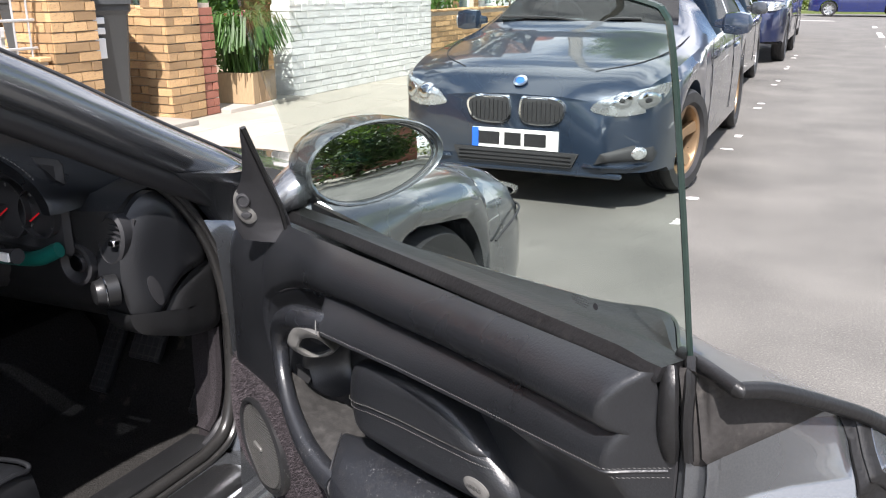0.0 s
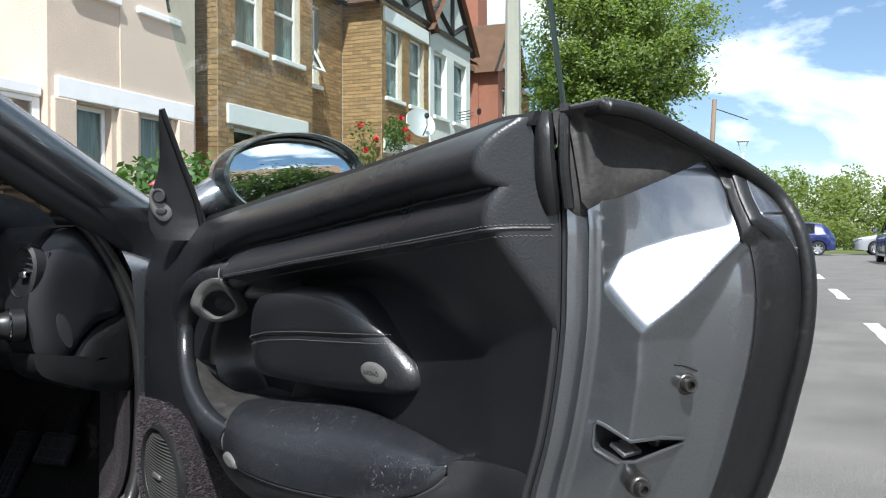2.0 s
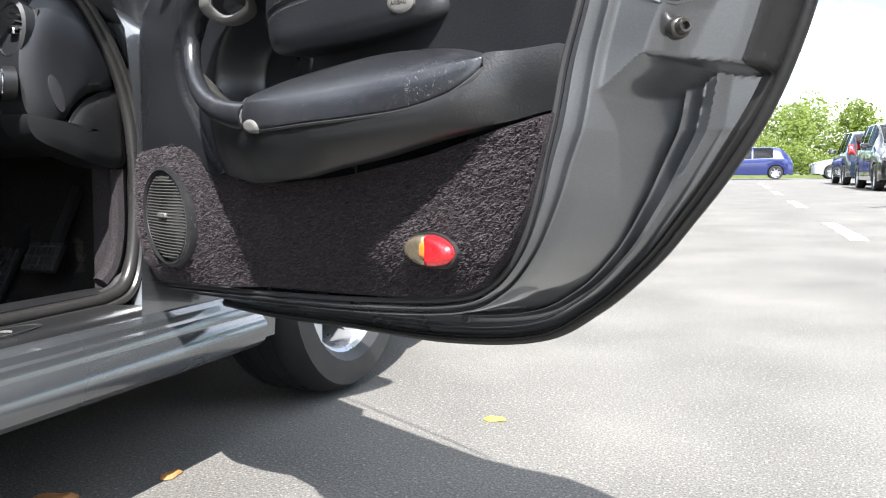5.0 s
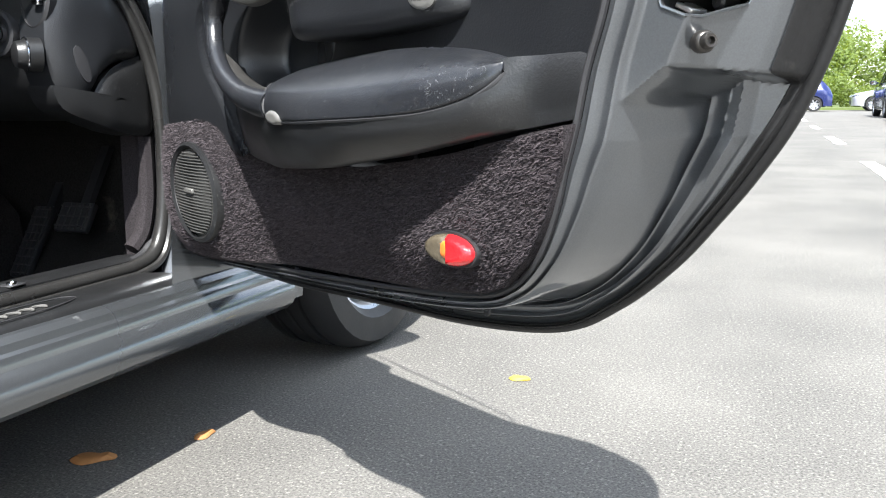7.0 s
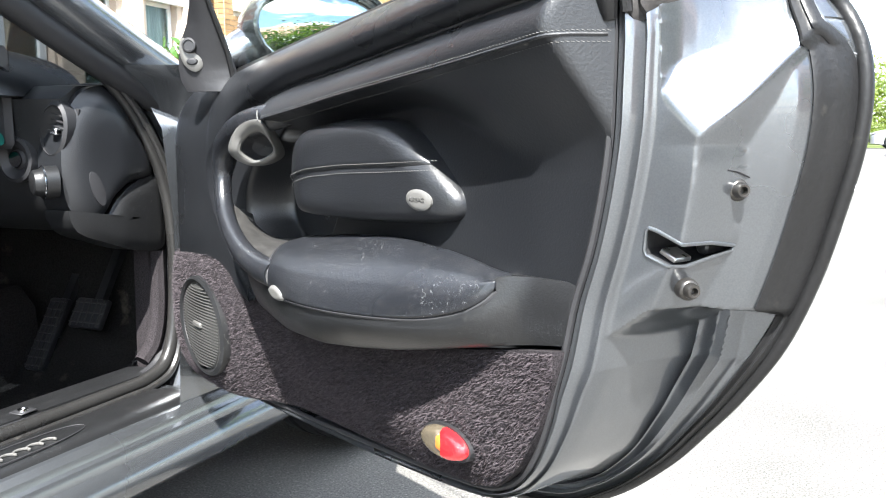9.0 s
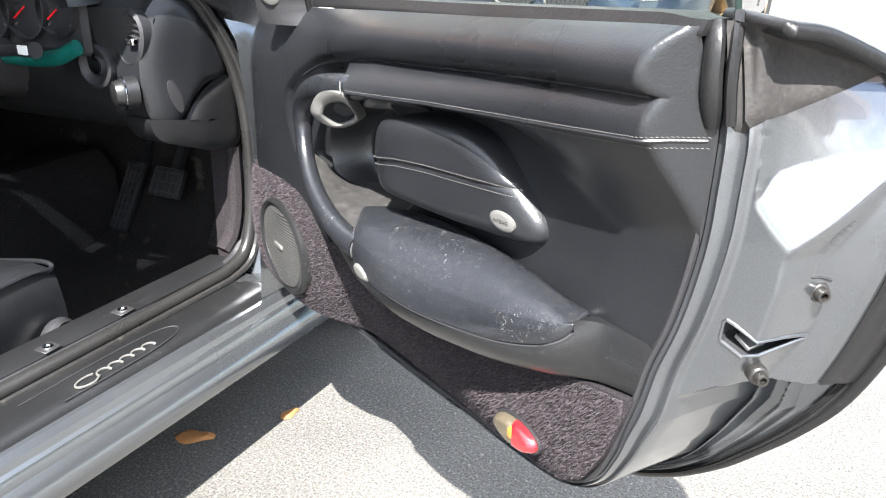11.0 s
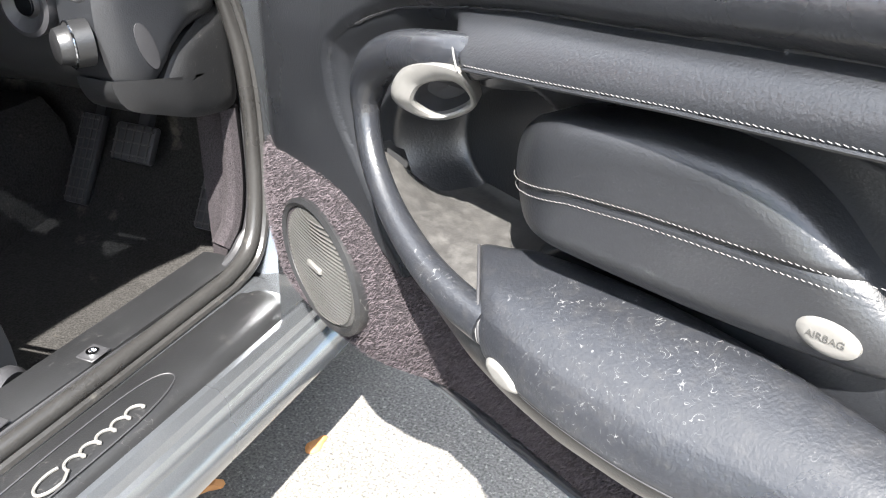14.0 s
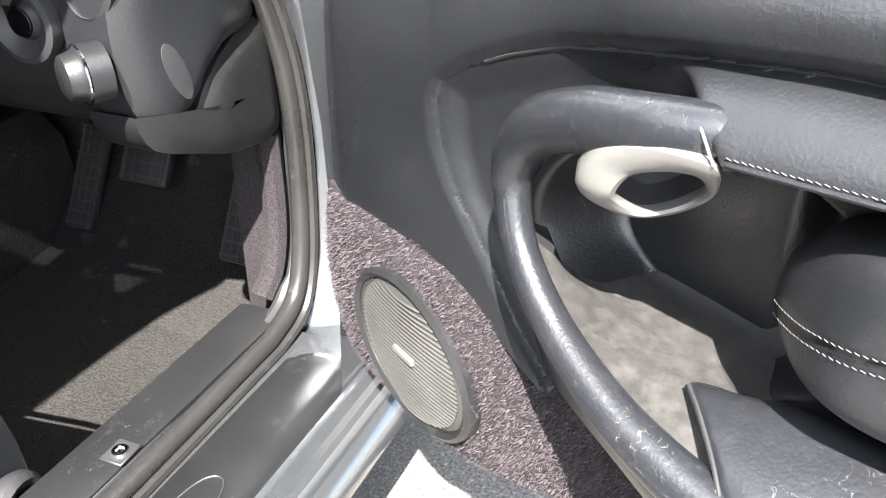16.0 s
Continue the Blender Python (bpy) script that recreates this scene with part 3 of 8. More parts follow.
def window(house, x, y0, z0, y1, z1, style="sash", open_top=0.0, curtain=True):
    f = 0.055
    xo = x - 0.10
    b = box(xo - 0.05, y0, z0, xo, y0 + f, z1, 0.006, 1)
    for q in ((y1 - f, z0, y1, z1), (y0 + f, z0, y1 - f, z0 + f), (y0 + f, z1 - f, y1 - f, z1)):
        box(xo - 0.05, q[0], q[1], xo, q[2], q[3], 0.006, 1, bm=b)
    zm = z0 + (z1 - z0) * (0.5 if style == "sash" else 0.68)
    box(xo - 0.045, y0 + f, zm - 0.025, xo - 0.004, y1 - f, zm + 0.025, 0.006, 1, bm=b)
    w = part("window", b, WHITE_PAINT, house, "white framed window", smooth=False)
    part("pane", box(xo - 0.03, y0 + f, z0 + f, xo - 0.024, y1 - f, zm - 0.025), PANE, w, smooth=False)
    part("pane", box(xo - 0.03, y0 + f, zm + 0.025, xo - 0.024, y1 - f, z1 - f), PANE, w, smooth=False)
    part("sill", box(x - 0.12, y0 - 0.08, z0 - 0.085, x + 0.07, y1 + 0.08, z0, 0.012, 2), WHITE_PAINT, w, smooth=False)
    if curtain:
        n = 40
        rings = [[(xo - 0.09 + 0.018 * math.sin(k * 1.9) + 0.008 * math.sin(k * 4.3), y0 + (y1 - y0) * k / n, z) for k in range(n + 1)] for z in (z0 + 0.02, z1)]
        part("curtain", loft(rings, False, False), CURTAIN, w, "pale net curtain")
    if open_top:
        b = box(0, y0 + f, 0, 0.035, y1 - f, 0.05)
        for q in ((y0 + f, 0.05, y0 + f + 0.05, open_top), (y1 - f - 0.05, 0.05, y1 - f, open_top), (y0 + f, open_top, y1 - f, open_top + 0.05)):
            box(0, q[0], q[1], 0.035, q[2], q[3], bm=b)
        moved(b, Matrix.Translation((xo, 0, zm - 0.02)) @ Matrix.Rotation(radians(-28), 4, "Y") @ Matrix.Translation((0, 0, -open_top)))
        part("open_light", b, WHITE_PAINT, w, "open white top-hung window", smooth=False)
    return w


def house(name, label, y0, y1, bay0, bay1, wall_mat, bricks, wins, recess_wins, gable, lintel, trim_mat=None, bx=-7.0, rx=-7.9, eave=5.75):
    t = thing(name, label, "house")
    holes = [w[:4] for w in wins]
    part("bay_wall", facade(bx, bay0, bay1, 0, eave, holes), wall_mat, t, smooth=False)
    part("side_wall", box(rx - 0.3, bay0, 0, bx - 0.28, bay0 + 0.28, eave), wall_mat, t, smooth=False)
    part("side_wall", box(rx - 0.3, bay1 - 0.28, 0, bx - 0.28, bay1, eave), wall_mat, t, smooth=False)
    rh = [w[:4] for w in recess_wins]
    for q0, q1 in ((y0, bay0), (bay1, y1)):
        if q1 - q0 > 0.05:
            part("front_wall", facade(rx, q0, q1, 0, eave, [h for h in rh if q0 <= h[0] and h[2] <= q1]), wall_mat, t, smooth=False)
    part("party_wall", box(-16.0, y0, 0, rx - 0.28, y0 + 0.2, eave + 0.2), wall_mat, t, smooth=False)
    part("party_wall", box(-16.0, y1 - 0.2, 0, rx - 0.28, y1, eave + 0.2), wall_mat, t, smooth=False)
    part("back_wall", box(-16.2, y0, 0, -16.0, y1, eave), wall_mat, t, smooth=False)
    part("room", box(-15.8, y0 + 0.3, 0.2, rx - 0.6, y1 - 0.3, eave - 0.3), DARK_ROOM, t, smooth=False)
    part("room", box(rx - 0.55, bay0 + 0.3, 0.2, bx - 0.6, bay1 - 0.3, eave - 0.3), DARK_ROOM, t, smooth=False)
    if bricks:
        r = random.Random(int(y0 * 10))
        bm = brick_mesh((bx, bay0, 0.0), 90, bay1 - bay0, eave, [(h[0] - bay0, h[1], h[2] - bay0, h[3]) for h in holes] + [(q[0] - bay0, q[1], q[2] - bay0, q[3]) for q in lintel], r)
        brick_mesh((rx, bay0, 0.0), 0, bx - rx, eave, [], r, bm=bm)
        if y1 - bay1 > 0.1:
            brick_mesh((rx, bay1, 0.0), 90, y1 - bay1, eave, [(h[0] - bay1, h[1], h[2] - bay1, h[3]) for h in rh if h[0] > bay1], r, bm=bm)
        o = raw("brickwork", bm, BRICK_HOUSE)
        o.parent = t
        tagged(o, "brown stock brick courses", kind="stuff")
    for q in lintel:
        part("lintel", box(bx - 0.02, q[0], q[1], bx + 0.05, q[2], q[3], 0.012, 2), trim_mat or WHITE_PAINT, t, "white painted lintel", smooth=False)
    for w in wins:
        window(t, bx, *w[:4], *w[4:])
    for w in recess_wins:
        window(t, rx, *w[:4], *w[4:])
    # main roof, bay gable and gutter
    rise, over = 2.9, 0.25
    rm = bmesh.new()
    slope = [((rx + over, eave), (-12.0, eave + rise)), ((-16.2, eave), (-12.0, eave + rise))]
    for (xa, za), (xb, zb) in slope:
        cr = 16
        for i in range(cr):
            f0, f1 = i / cr, (i + 1) / cr
            pa = (xa + (xb - xa) * f0, za + (zb - za) * f0 + 0.05)
            pb = (xa + (xb - xa) * f1, za + (zb - za) * f1 + 0.015)
            v = [rm.verts.new(p) for p in ((pa[0], y0, pa[1]), (pa[0], y1, pa[1]), (pb[0], y1, pb[1]), (pb[0], y0, pb[1]), (pa[0], y0, pa[1] - 0.12), (pa[0], y1, pa[1] - 0.12))]
            rm.faces.new(v[:4])
            rm.faces.new((v[0], v[1], v[5], v[4]))
    part("roof", rm, ROOF_TILE, t, "brown clay tiled roof", smooth=False)
    part("ceiling", box(-16.0, y0 + 0.2, eave - 0.2, rx - 0.3, y1 - 0.2, eave - 0.1), WHITE_PAINT, t, smooth=False)
    mid, gh = (bay0 + bay1) / 2, 1.55
    if gable:
        part("gable", moved(prism([(bay0 - 0.1, 0), (bay1 + 0.1, 0), (mid, gh)], -0.14, 0.0), Matrix(((0, 0, 1, bx), (1, 0, 0, 0), (0, 1, 0, eave), (0, 0, 0, 1)))), gable, t, smooth=False)
        for a, c in (((bay0 - 0.22, -0.10), (mid, gh + 0.06)), ((bay1 + 0.22, -0.10), (mid, gh + 0.06)), ((mid, 0.05), (mid, gh)), ((mid, 0.15), (bay0 + 0.35, 0.62)), ((mid, 0.15), (bay1 - 0.35, 0.62)), ((bay0, 0.06), (bay1, 0.06))):
            part("timber", tube([(bx + 0.02, a[0], eave + a[1]), (bx + 0.02, c[0], eave + c[1])], 0.07, 4), IRON_BLACK, t, "dark timber board", angle=20)
        gm = bmesh.new()
        for s, e in ((bay0 - 0.25, mid), (bay1 + 0.25, mid)):
            v = [gm.verts.new(p) for p in ((bx + 0.2, s, eave - 0.1), (bx + 0.2, e, eave + gh + 0.1), (-11, e, eave + gh + 0.1), (-11, s, eave - 0.1))]
            gm.faces.new(v)
        bmesh.ops.solidify(gm, geom=gm.faces[:], thickness=0.07)
        part("bay_roof", gm, ROOF_TILE, t, "tiled bay roof", smooth=False)
    for q0, q1, gx in ((y0, bay0, rx), (bay1, y1, rx)):
        if q1 - q0 > 0.3:
            part("gutter", tube([(gx + 0.12, q0, eave - 0.04), (gx + 0.12, q1, eave - 0.04)], 0.06, 8), IRON_BLACK, t, "black rain gutter")
    return t


cream = house("cream_house", "cream roughcast terraced house with square bay and white lintels", 4.6, 9.86, 7.26, 9.80, RENDER_CREAM, False,
              [(7.62, 0.85, 8.22, 2.42), (8.72, 0.85, 9.30, 2.46), (7.6, 3.78, 8.26, 5.2), (8.72, 3.78, 9.36, 5.2)], [(5.2, 3.78, 6.3, 5.2)], RENDER_WHITE, [(7.36, 2.44, 9.72, 2.68)])
part("smooth_band", box(-7.0, 8.36, 2.69, -6.985, 9.78, 5.7), SMOOTH_CREAM, cream, smooth=False)
for y in (7.3, 8.3, 9.38):
    part("pillar", box(-7.03, y, 0.0, -6.94, y + 0.33, 2.44, 0.02, 2), RENDER_CREAM, cream, "roughcast window pillar", smooth=False)
# glazed porch
pb = box(-7.5, 4.75, 2.42, -7.05, 7.24, 2.56, 0.02, 1)
part("porch_roof", pb, WHITE_PAINT, cream, smooth=False)
for y0, y1, z0, z1 in ((4.75, 4.85, 0.1, 2.42), (5.55, 5.65, 0.1, 2.42), (6.62, 6.72, 0.1, 2.42), (7.14, 7.24, 0.1, 2.42), (4.85, 7.14, 2.0, 2.08), (4.85, 7.14, 2.36, 2.42), (4.85, 7.14, 0.75, 0.85)):
    part("porch_frame", box(-7.16, y0, z0, -7.09, y1, z1, 0.008, 1), WHITE_PAINT, cream, smooth=False)
for y0, y1 in ((4.85, 5.55), (5.65, 6.62), (6.72, 7.14)):
    part("porch_pane", box(-7.13, y0, 0.85, -7.122, y1, 2.36), PANE, cream, smooth=False)
part("porch_panel", box(-7.15, 4.85, 0.1, -7.11, 7.14, 0.75), RENDER_WHITE, cream, smooth=False)
part("porch_back", box(-7.88, 4.75, 0.1, -7.84, 7.24, 2.42), POT_TERRA, cream, "brown inner porch wall", smooth=False)

brick_a = house("brick_house", "brown brick terraced house with square bay and white sash windows", 10.0, 15.66, 10.30, 12.96, MORTAR, True,
                [(10.68, 0.95, 11.42, 2.52, "sash", 0.0, False), (11.74, 0.95, 12.52, 2.56, "sash", 0.62, False), (10.72, 3.78, 11.46, 5.3), (11.78, 3.78, 12.58, 5.3)],
                [(14.0, 3.85, 14.75, 5.35, "sash", 0.55), (14.1, 0.95, 14.8, 2.5)], RENDER_WHITE, [(10.5, 2.54, 12.76, 2.84)])
part("downpipe", tube([(-7.8, 13.35, 0), (-7.8, 13.35, 5.7)], 0.045, 8), IRON_BLACK, brick_a, "black cast iron downpipe")
part("pipe_white", tube([(-7.82, 13.08, 3.0), (-7.82, 13.08, 5.7)], 0.05, 8), WHITE_PAINT, brick_a)
house("brick_house", "yellow brick terraced house with white bay windows and timbered gable", 15.70, 18.26, 15.72, 18.22, MORTAR, True,
                [(15.95, 3.78, 16.75, 5.3), (17.15, 3.78, 17.95, 5.3), (16.0, 0.6, 16.8, 2.55, "sash"), (17.15, 0.6, 17.95, 2.55, "sash")], [], RENDER_WHITE, [(15.8, 5.32, 18.16, 5.62), (15.8, 2.6, 18.16, 2.9)])
house("white_house", "white rendered terraced house with timbered gable", 18.30, 23.4, 18.34, 21.1, RENDER_WHITE, False,
                [(18.6, 3.75, 19.4, 5.3), (19.9, 3.75, 20.8, 5.3), (18.6, 0.8, 19.4, 2.5), (19.9, 0.8, 20.8, 2.5)], [(21.7, 3.75, 22.5, 5.2)], RENDER_WHITE, [])
red_h = house("red_house", "red brick end of terrace house", 23.45, 29.0, 23.5, 26.0, BRICK_RED, False,
              [(23.9, 3.75, 24.6, 5.3), (25.0, 3.75, 25.7, 5.3), (23.9, 0.8, 24.6, 2.5), (25.0, 0.8, 25.7, 2.5)], [], RENDER_WHITE, [], rx=-7.6)
part("chimney", box(-9.4, 26.6, 5.6, -8.7, 27.6, 9.6, 0.03, 1), BRICK_RED, red_h, smooth=False)
for i, y in enumerate((-3.4, -11.4, -19.4)):
    house("terraced_house", "pale terraced house with square bay and gable", y, y + 7.9, y + 3.6, y + 6.3, (BRICK_RED, RENDER_CREAM, RENDER_WHITE)[i], False,
          [(y + 3.9, 0.85, y + 4.7, 2.45), (y + 5.2, 0.85, y + 6.0, 2.45), (y + 3.9, 3.78, y + 4.7, 5.2), (y + 5.2, 3.78, y + 6.0, 5.2)], [(y + 1.2, 3.78, y + 2.2, 5.2)], RENDER_WHITE, [(y + 3.7, 2.47, y + 6.2, 2.7)])


def dish(m, r=0.34):
    t = thing("satellite_dish", "pale grey satellite dish on a house front", "satellite dish", m, group="satellite dishes")
    prof = [(0.01, 0.0)] + [(r * k / 7, 0.22 * (k / 7) ** 2 * r) for k in range(1, 8)]
    part("reflector", lathe(prof + [(r + 0.008, 0.22 * r - 0.006)], 28), GALV, t)
    part("arm", tube([(0, -r * 0.9, 0.03), (0, -r * 0.6, 0.3), (0, -0.02, 0.36)], 0.014, 6), IRON_BLACK, t)
    part("receiver", box(-0.04, -0.05, 0.33, 0.04, 0.05, 0.42, 0.01, 1), IRON_BLACK, t)
    part("bracket", tube([(0, 0, 0), (0, -0.05, -0.28)], 0.02, 6), IRON_BLACK, t)
    return t


dish(look((-6.62, 16.8, 3.28), (-8.4, 18.2, 2.3)))
dish(look((-6.6, 19.9, 3.15), (-8.4, 21.2, 2.3)), 0.36)


# ---------------- planting ----------------
def blob(cx, cy, cz, rx, ry, rz, hollow=0.5):
    def place(r):
        while True:
            x, y, z = (r.uniform(-1, 1) for _ in range(3))
            d = (x * x + y * y + z * z) ** 0.5
            if hollow * r.random() < d < 1 + 0.12 * math.sin(7 * x + cx) * math.cos(6 * z + cy):
                return cx + x * rx, cy + y * ry, cz + z * rz
    return place


def shrub(name, label, lumps, count, size, seed, flowers=(), mat=LEAF_SHRUB):
    r = random.Random(seed)
    t = thing(name, label, "plant")
    for i in range(7):
        l = r.choice(lumps)
        st = tube([(l[0] + r.uniform(-0.1, 0.1), l[1] + r.uniform(-0.1, 0.1), PAVE), (l[0] + r.uniform(-0.2, 0.2), l[1] + r.uniform(-0.2, 0.2), l[2] * 0.7), (l[0] + r.uniform(-0.5, 0.5) * l[3], l[1] + r.uniform(-0.5, 0.5) * l[4], l[2] + 0.3 * l[5])], [0.014, 0.01, 0.004], 5)
        part("stem", st, BARK, t)
    b = bmesh.new()
    for l in lumps:
        leaves(int(count / len(lumps)), blob(*l), size, r, b)
    o = raw("foliage", b, mat)
    o.parent = t
    tagged(o, kind="stuff")
    for petal, n, fs in flowers:
        for _ in range(n):
            l = r.choice(lumps)
            a, e = r.uniform(-0.9, 1.4), r.uniform(-0.2, 1.2)
            p = Vector((l[0] + l[3] * math.cos(e) * math.cos(a), l[1] - l[4] * math.cos(e) * math.sin(a), l[2] + l[5] * math.sin(e) * 0.95))
            fb = leaves(26, lambda q: p + Vector((q.gauss(0, fs * 0.3), q.gauss(0, fs * 0.3), q.gauss(0, fs * 0.25))), fs * 0.8, r, droop=-0.2, slim=0.9)
            fo = raw("flower", fb, petal)
            fo.parent = t
    return t


shrub("peony_bush", "leafy green bush with pink blooms behind a garden wall", [(-5.65, 7.5, 1.05, 0.5, 0.75, 0.75), (-5.9, 8.3, 1.25, 0.5, 0.6, 0.65)], 2600, 0.11, 31, ((PETAL_PINK, 4, 0.09),))
shrub("rose_bush", "rose bush with red blooms above a white wall", [(-5.7, 9.1, 1.25, 0.55, 0.7, 0.6), (-5.6, 10.1, 1.45, 0.55, 0.75, 0.65), (-5.8, 10.9, 1.2, 0.5, 0.5, 0.5)], 3400, 0.075, 32, ((PETAL_RED, 16, 0.085),))
shrub("climbing_rose", "sparse climbing rose against a brick bay", [(-7.2, 15.3, 2.3, 0.35, 0.4, 0.95), (-6.9, 15.5, 1.2, 0.4, 0.5, 0.8), (-6.8, 16.0, 3.0, 0.2, 0.5, 0.4)], 1500, 0.08, 33, ((PETAL_RED, 9, 0.07),))
shrub("garden_bush", "dark green front garden bush", [(-5.9, 12.4, 1.0, 0.5, 0.8, 0.6), (-6.0, 13.6, 1.1, 0.5, 0.6, 0.7)], 1900, 0.085, 34)
shrub("hanging_flowers", "orange and pink flowers massed above a garden wall", [(-5.2, 15.2, 1.35, 0.4, 0.75, 0.4), (-5.2, 16.6, 1.3, 0.4, 0.7, 0.4)], 1500, 0.07, 35, ((PETAL_MIX, 18, 0.1), (PETAL_PINK, 16, 0.1), (PETAL_RED, 10, 0.09)))

# wooden planter with arching grass in the gateway
planter = thing("planter", "weathered wooden planter holding an arching grass", "planter", pose(-4.98, 7.25, 0.12, 0, 0, 8))
WOOD = shader("weathered_wood", (0.30, 0.21, 0.12), 0.8, vary=0.2, scale=5, fine=70, fine_vary=0.15, bump=0.4, stretch=(1, 1, 0.2), each=0.15)
for i in range(4):
    part("board", box(-0.2, -0.24 + 0.12 * i, 0, -0.175 + 0.375, -0.125 + 0.12 * i, 0.3, 0.006, 1), WOOD, planter, smooth=False)
gr = bmesh.new()
r = random.Random(77)
for i in range(420):
    a, l = r.uniform(0, 6.28), r.uniform(0.35, 0.62)
    x, y = r.uniform(-0.15, 0.15), r.uniform(-0.2, 0.2)
    dx, dy, w = math.cos(a), math.sin(a), 0.009
    pts = [(x, y, 0.28), (x + dx * l * 0.22, y + dy * l * 0.22, 0.28 + l), (x + dx * l * 0.55, y + dy * l * 0.55, 0.28 + l * 0.95), (x + dx * l * 0.75, y + dy * l * 0.75, 0.28 + l * 0.55)]
    for k in range(3):
        p, q = Vector(pts[k]), Vector(pts[k + 1])
        s = Vector((-dy, dx, 0)) * w
        gr.faces.new([gr.verts.new(c) for c in (p - s, p + s, q + s * 0.7, q - s * 0.7)])
go = raw("grass", gr, LEAF_SHRUB)
go.parent = planter
tagged(go, "arching green blades", kind="stuff")


def tree(name, label, m, height, crown, count, size, seed, mat=LEAF_TREE, trunk=0.13):
    """crown: lumps (x, y, z, rx, ry, rz) above the foot."""
    r = random.Random(seed)
    t = thing(name, label, "tree", m)
    tb = tube(spline([(0, 0, 0), (0.04, 0.02, height * 0.25), (-0.03, 0.05, height * 0.5), (0.02, 0, height * 0.85)], 5), [trunk * (1.25 - 1.1 * k / 15) for k in range(16)], 10)
    part("trunk", tb, BARK, t)
    for l in crown:
        z0 = height * r.uniform(0.22, 0.4)
        part("limb", tube(spline([(0, 0, z0), (l[0] * 0.4, l[1] * 0.4, z0 + (l[2] - z0) * 0.5), (l[0], l[1], l[2])], 4), [trunk * 0.5 * (1 - 0.09 * k) for k in range(9)], 6), BARK, t)
    rg = np.random.default_rng(seed)
    spots = []
    for l in crown:
        for _ in range(34):
            c = blob(*l, hollow=0.8)(r)
            k = r.uniform(0.10, 0.24) * l[3]
            spots.append(np.array(c) + rg.normal(0, 1, (int(count / len(crown) / 34), 3)) * (k, k, k * 0.75))
    o = leaf_cloud("crown", np.concatenate(spots), size, seed, mat)
    o.parent = t
    tagged(o, "loose green crown", kind="stuff")
    return t


def lumps(seed, n, r0, z0, z1, wide):
    r = random.Random(seed)
    out = []
    for i in range(n):
        f = (i + 0.5) / n
        rad = wide * (math.sin(math.pi * (0.12 + 0.8 * f))) * r.uniform(0.35, 0.75)
        a = i * 2.4 + r.uniform(-0.4, 0.4)
        s = r0 * r.uniform(0.8, 1.2)
        out.append((rad * math.cos(a), rad * math.sin(a), z0 + (z1 - z0) * f, s, s, s * 0.85))
    return out


tree("street_tree", "broad leafy green street tree on the pavement", pose(-3.05, 19.2, PAVE), 7.6, lumps(5, 22, 1.15, 2.4, 7.6, 2.05), 120000, 0.095, 51)
tree("street_tree", "leafy street tree across the road", pose(6.2, 9.6, 0), 7.5, lumps(6, 10, 1.1, 3.4, 7.3, 2.0), 5000, 0.2, 52)
# Leaves darkened in colour: the door mirror looks at this tree's shaded side.
tree("garden_tree", "small bushy tree in a garden across the road", pose(10.5, -0.6, PAVE), 4.4, lumps(9, 12, 1.45, 0.9, 3.7, 2.9), 16000, 0.2, 54, LEAF_SHADED)
tree("garden_tree", "low spreading tree in a garden across the road", pose(11.5, 3.6, PAVE), 3.2, lumps(10, 9, 0.9, 0.6, 2.9, 1.6), 6000, 0.16, 55)
opp = thing("terraced_house", "red brick terraced house across the road", "house")
part("wall", box(15.0, -13.0, 0, 22.0, 2.0, 5.2), BRICK_RED, opp, smooth=False)
part("roof", moved(prism([(15.0 - 0.3, 5.2), (22.3, 5.2), (18.5, 7.6)], -13.2, 2.2), Matrix(((1, 0, 0, 0), (0, 0, -1, -11.0), (0, 1, 0, 0), (0, 0, 0, 1)))), ROOF_TILE, opp, "dark tiled roof", smooth=False)
for y in (-10.5, -7.8, -4.6, -1.9):
    for z in (0.9, 3.3):
        part("window", box(14.95, y, z, 15.05, y + 1.1, z + 1.4, 0.01, 1), DARK_ROOM, opp, "dark window", smooth=False)
tree("garden_tree", "dense dark green tree further down the street", pose(-3.6, -9.5, PAVE), 7.0, lumps(8, 12, 1.2, 2.2, 6.8, 1.9), 6000, 0.2, 53)

# far hedges and woods past the junction
r = random.Random(99)
verge = single("verge", box(-80, 44.5, -0.05, 90, 140, 0.12), shader("rough_grass", (0.10, 0.13, 0.04), 0.9, vary=0.25, scale=2, fine=40, fine_vary=0.2, bump=0.5), "rough grass verge past the junction", "verge", kind="structure", smooth=False)
def shell_spots(rg, count, cx, cy, cz, rx, ry, rz):
    q = rg.normal(0, 1, (count, 3))
    q /= np.linalg.norm(q, axis=1)[:, None]
    return np.array((cx, cy, cz)) + q * rg.uniform(0.6, 1.05, (count, 1)) * (rx, ry, rz)


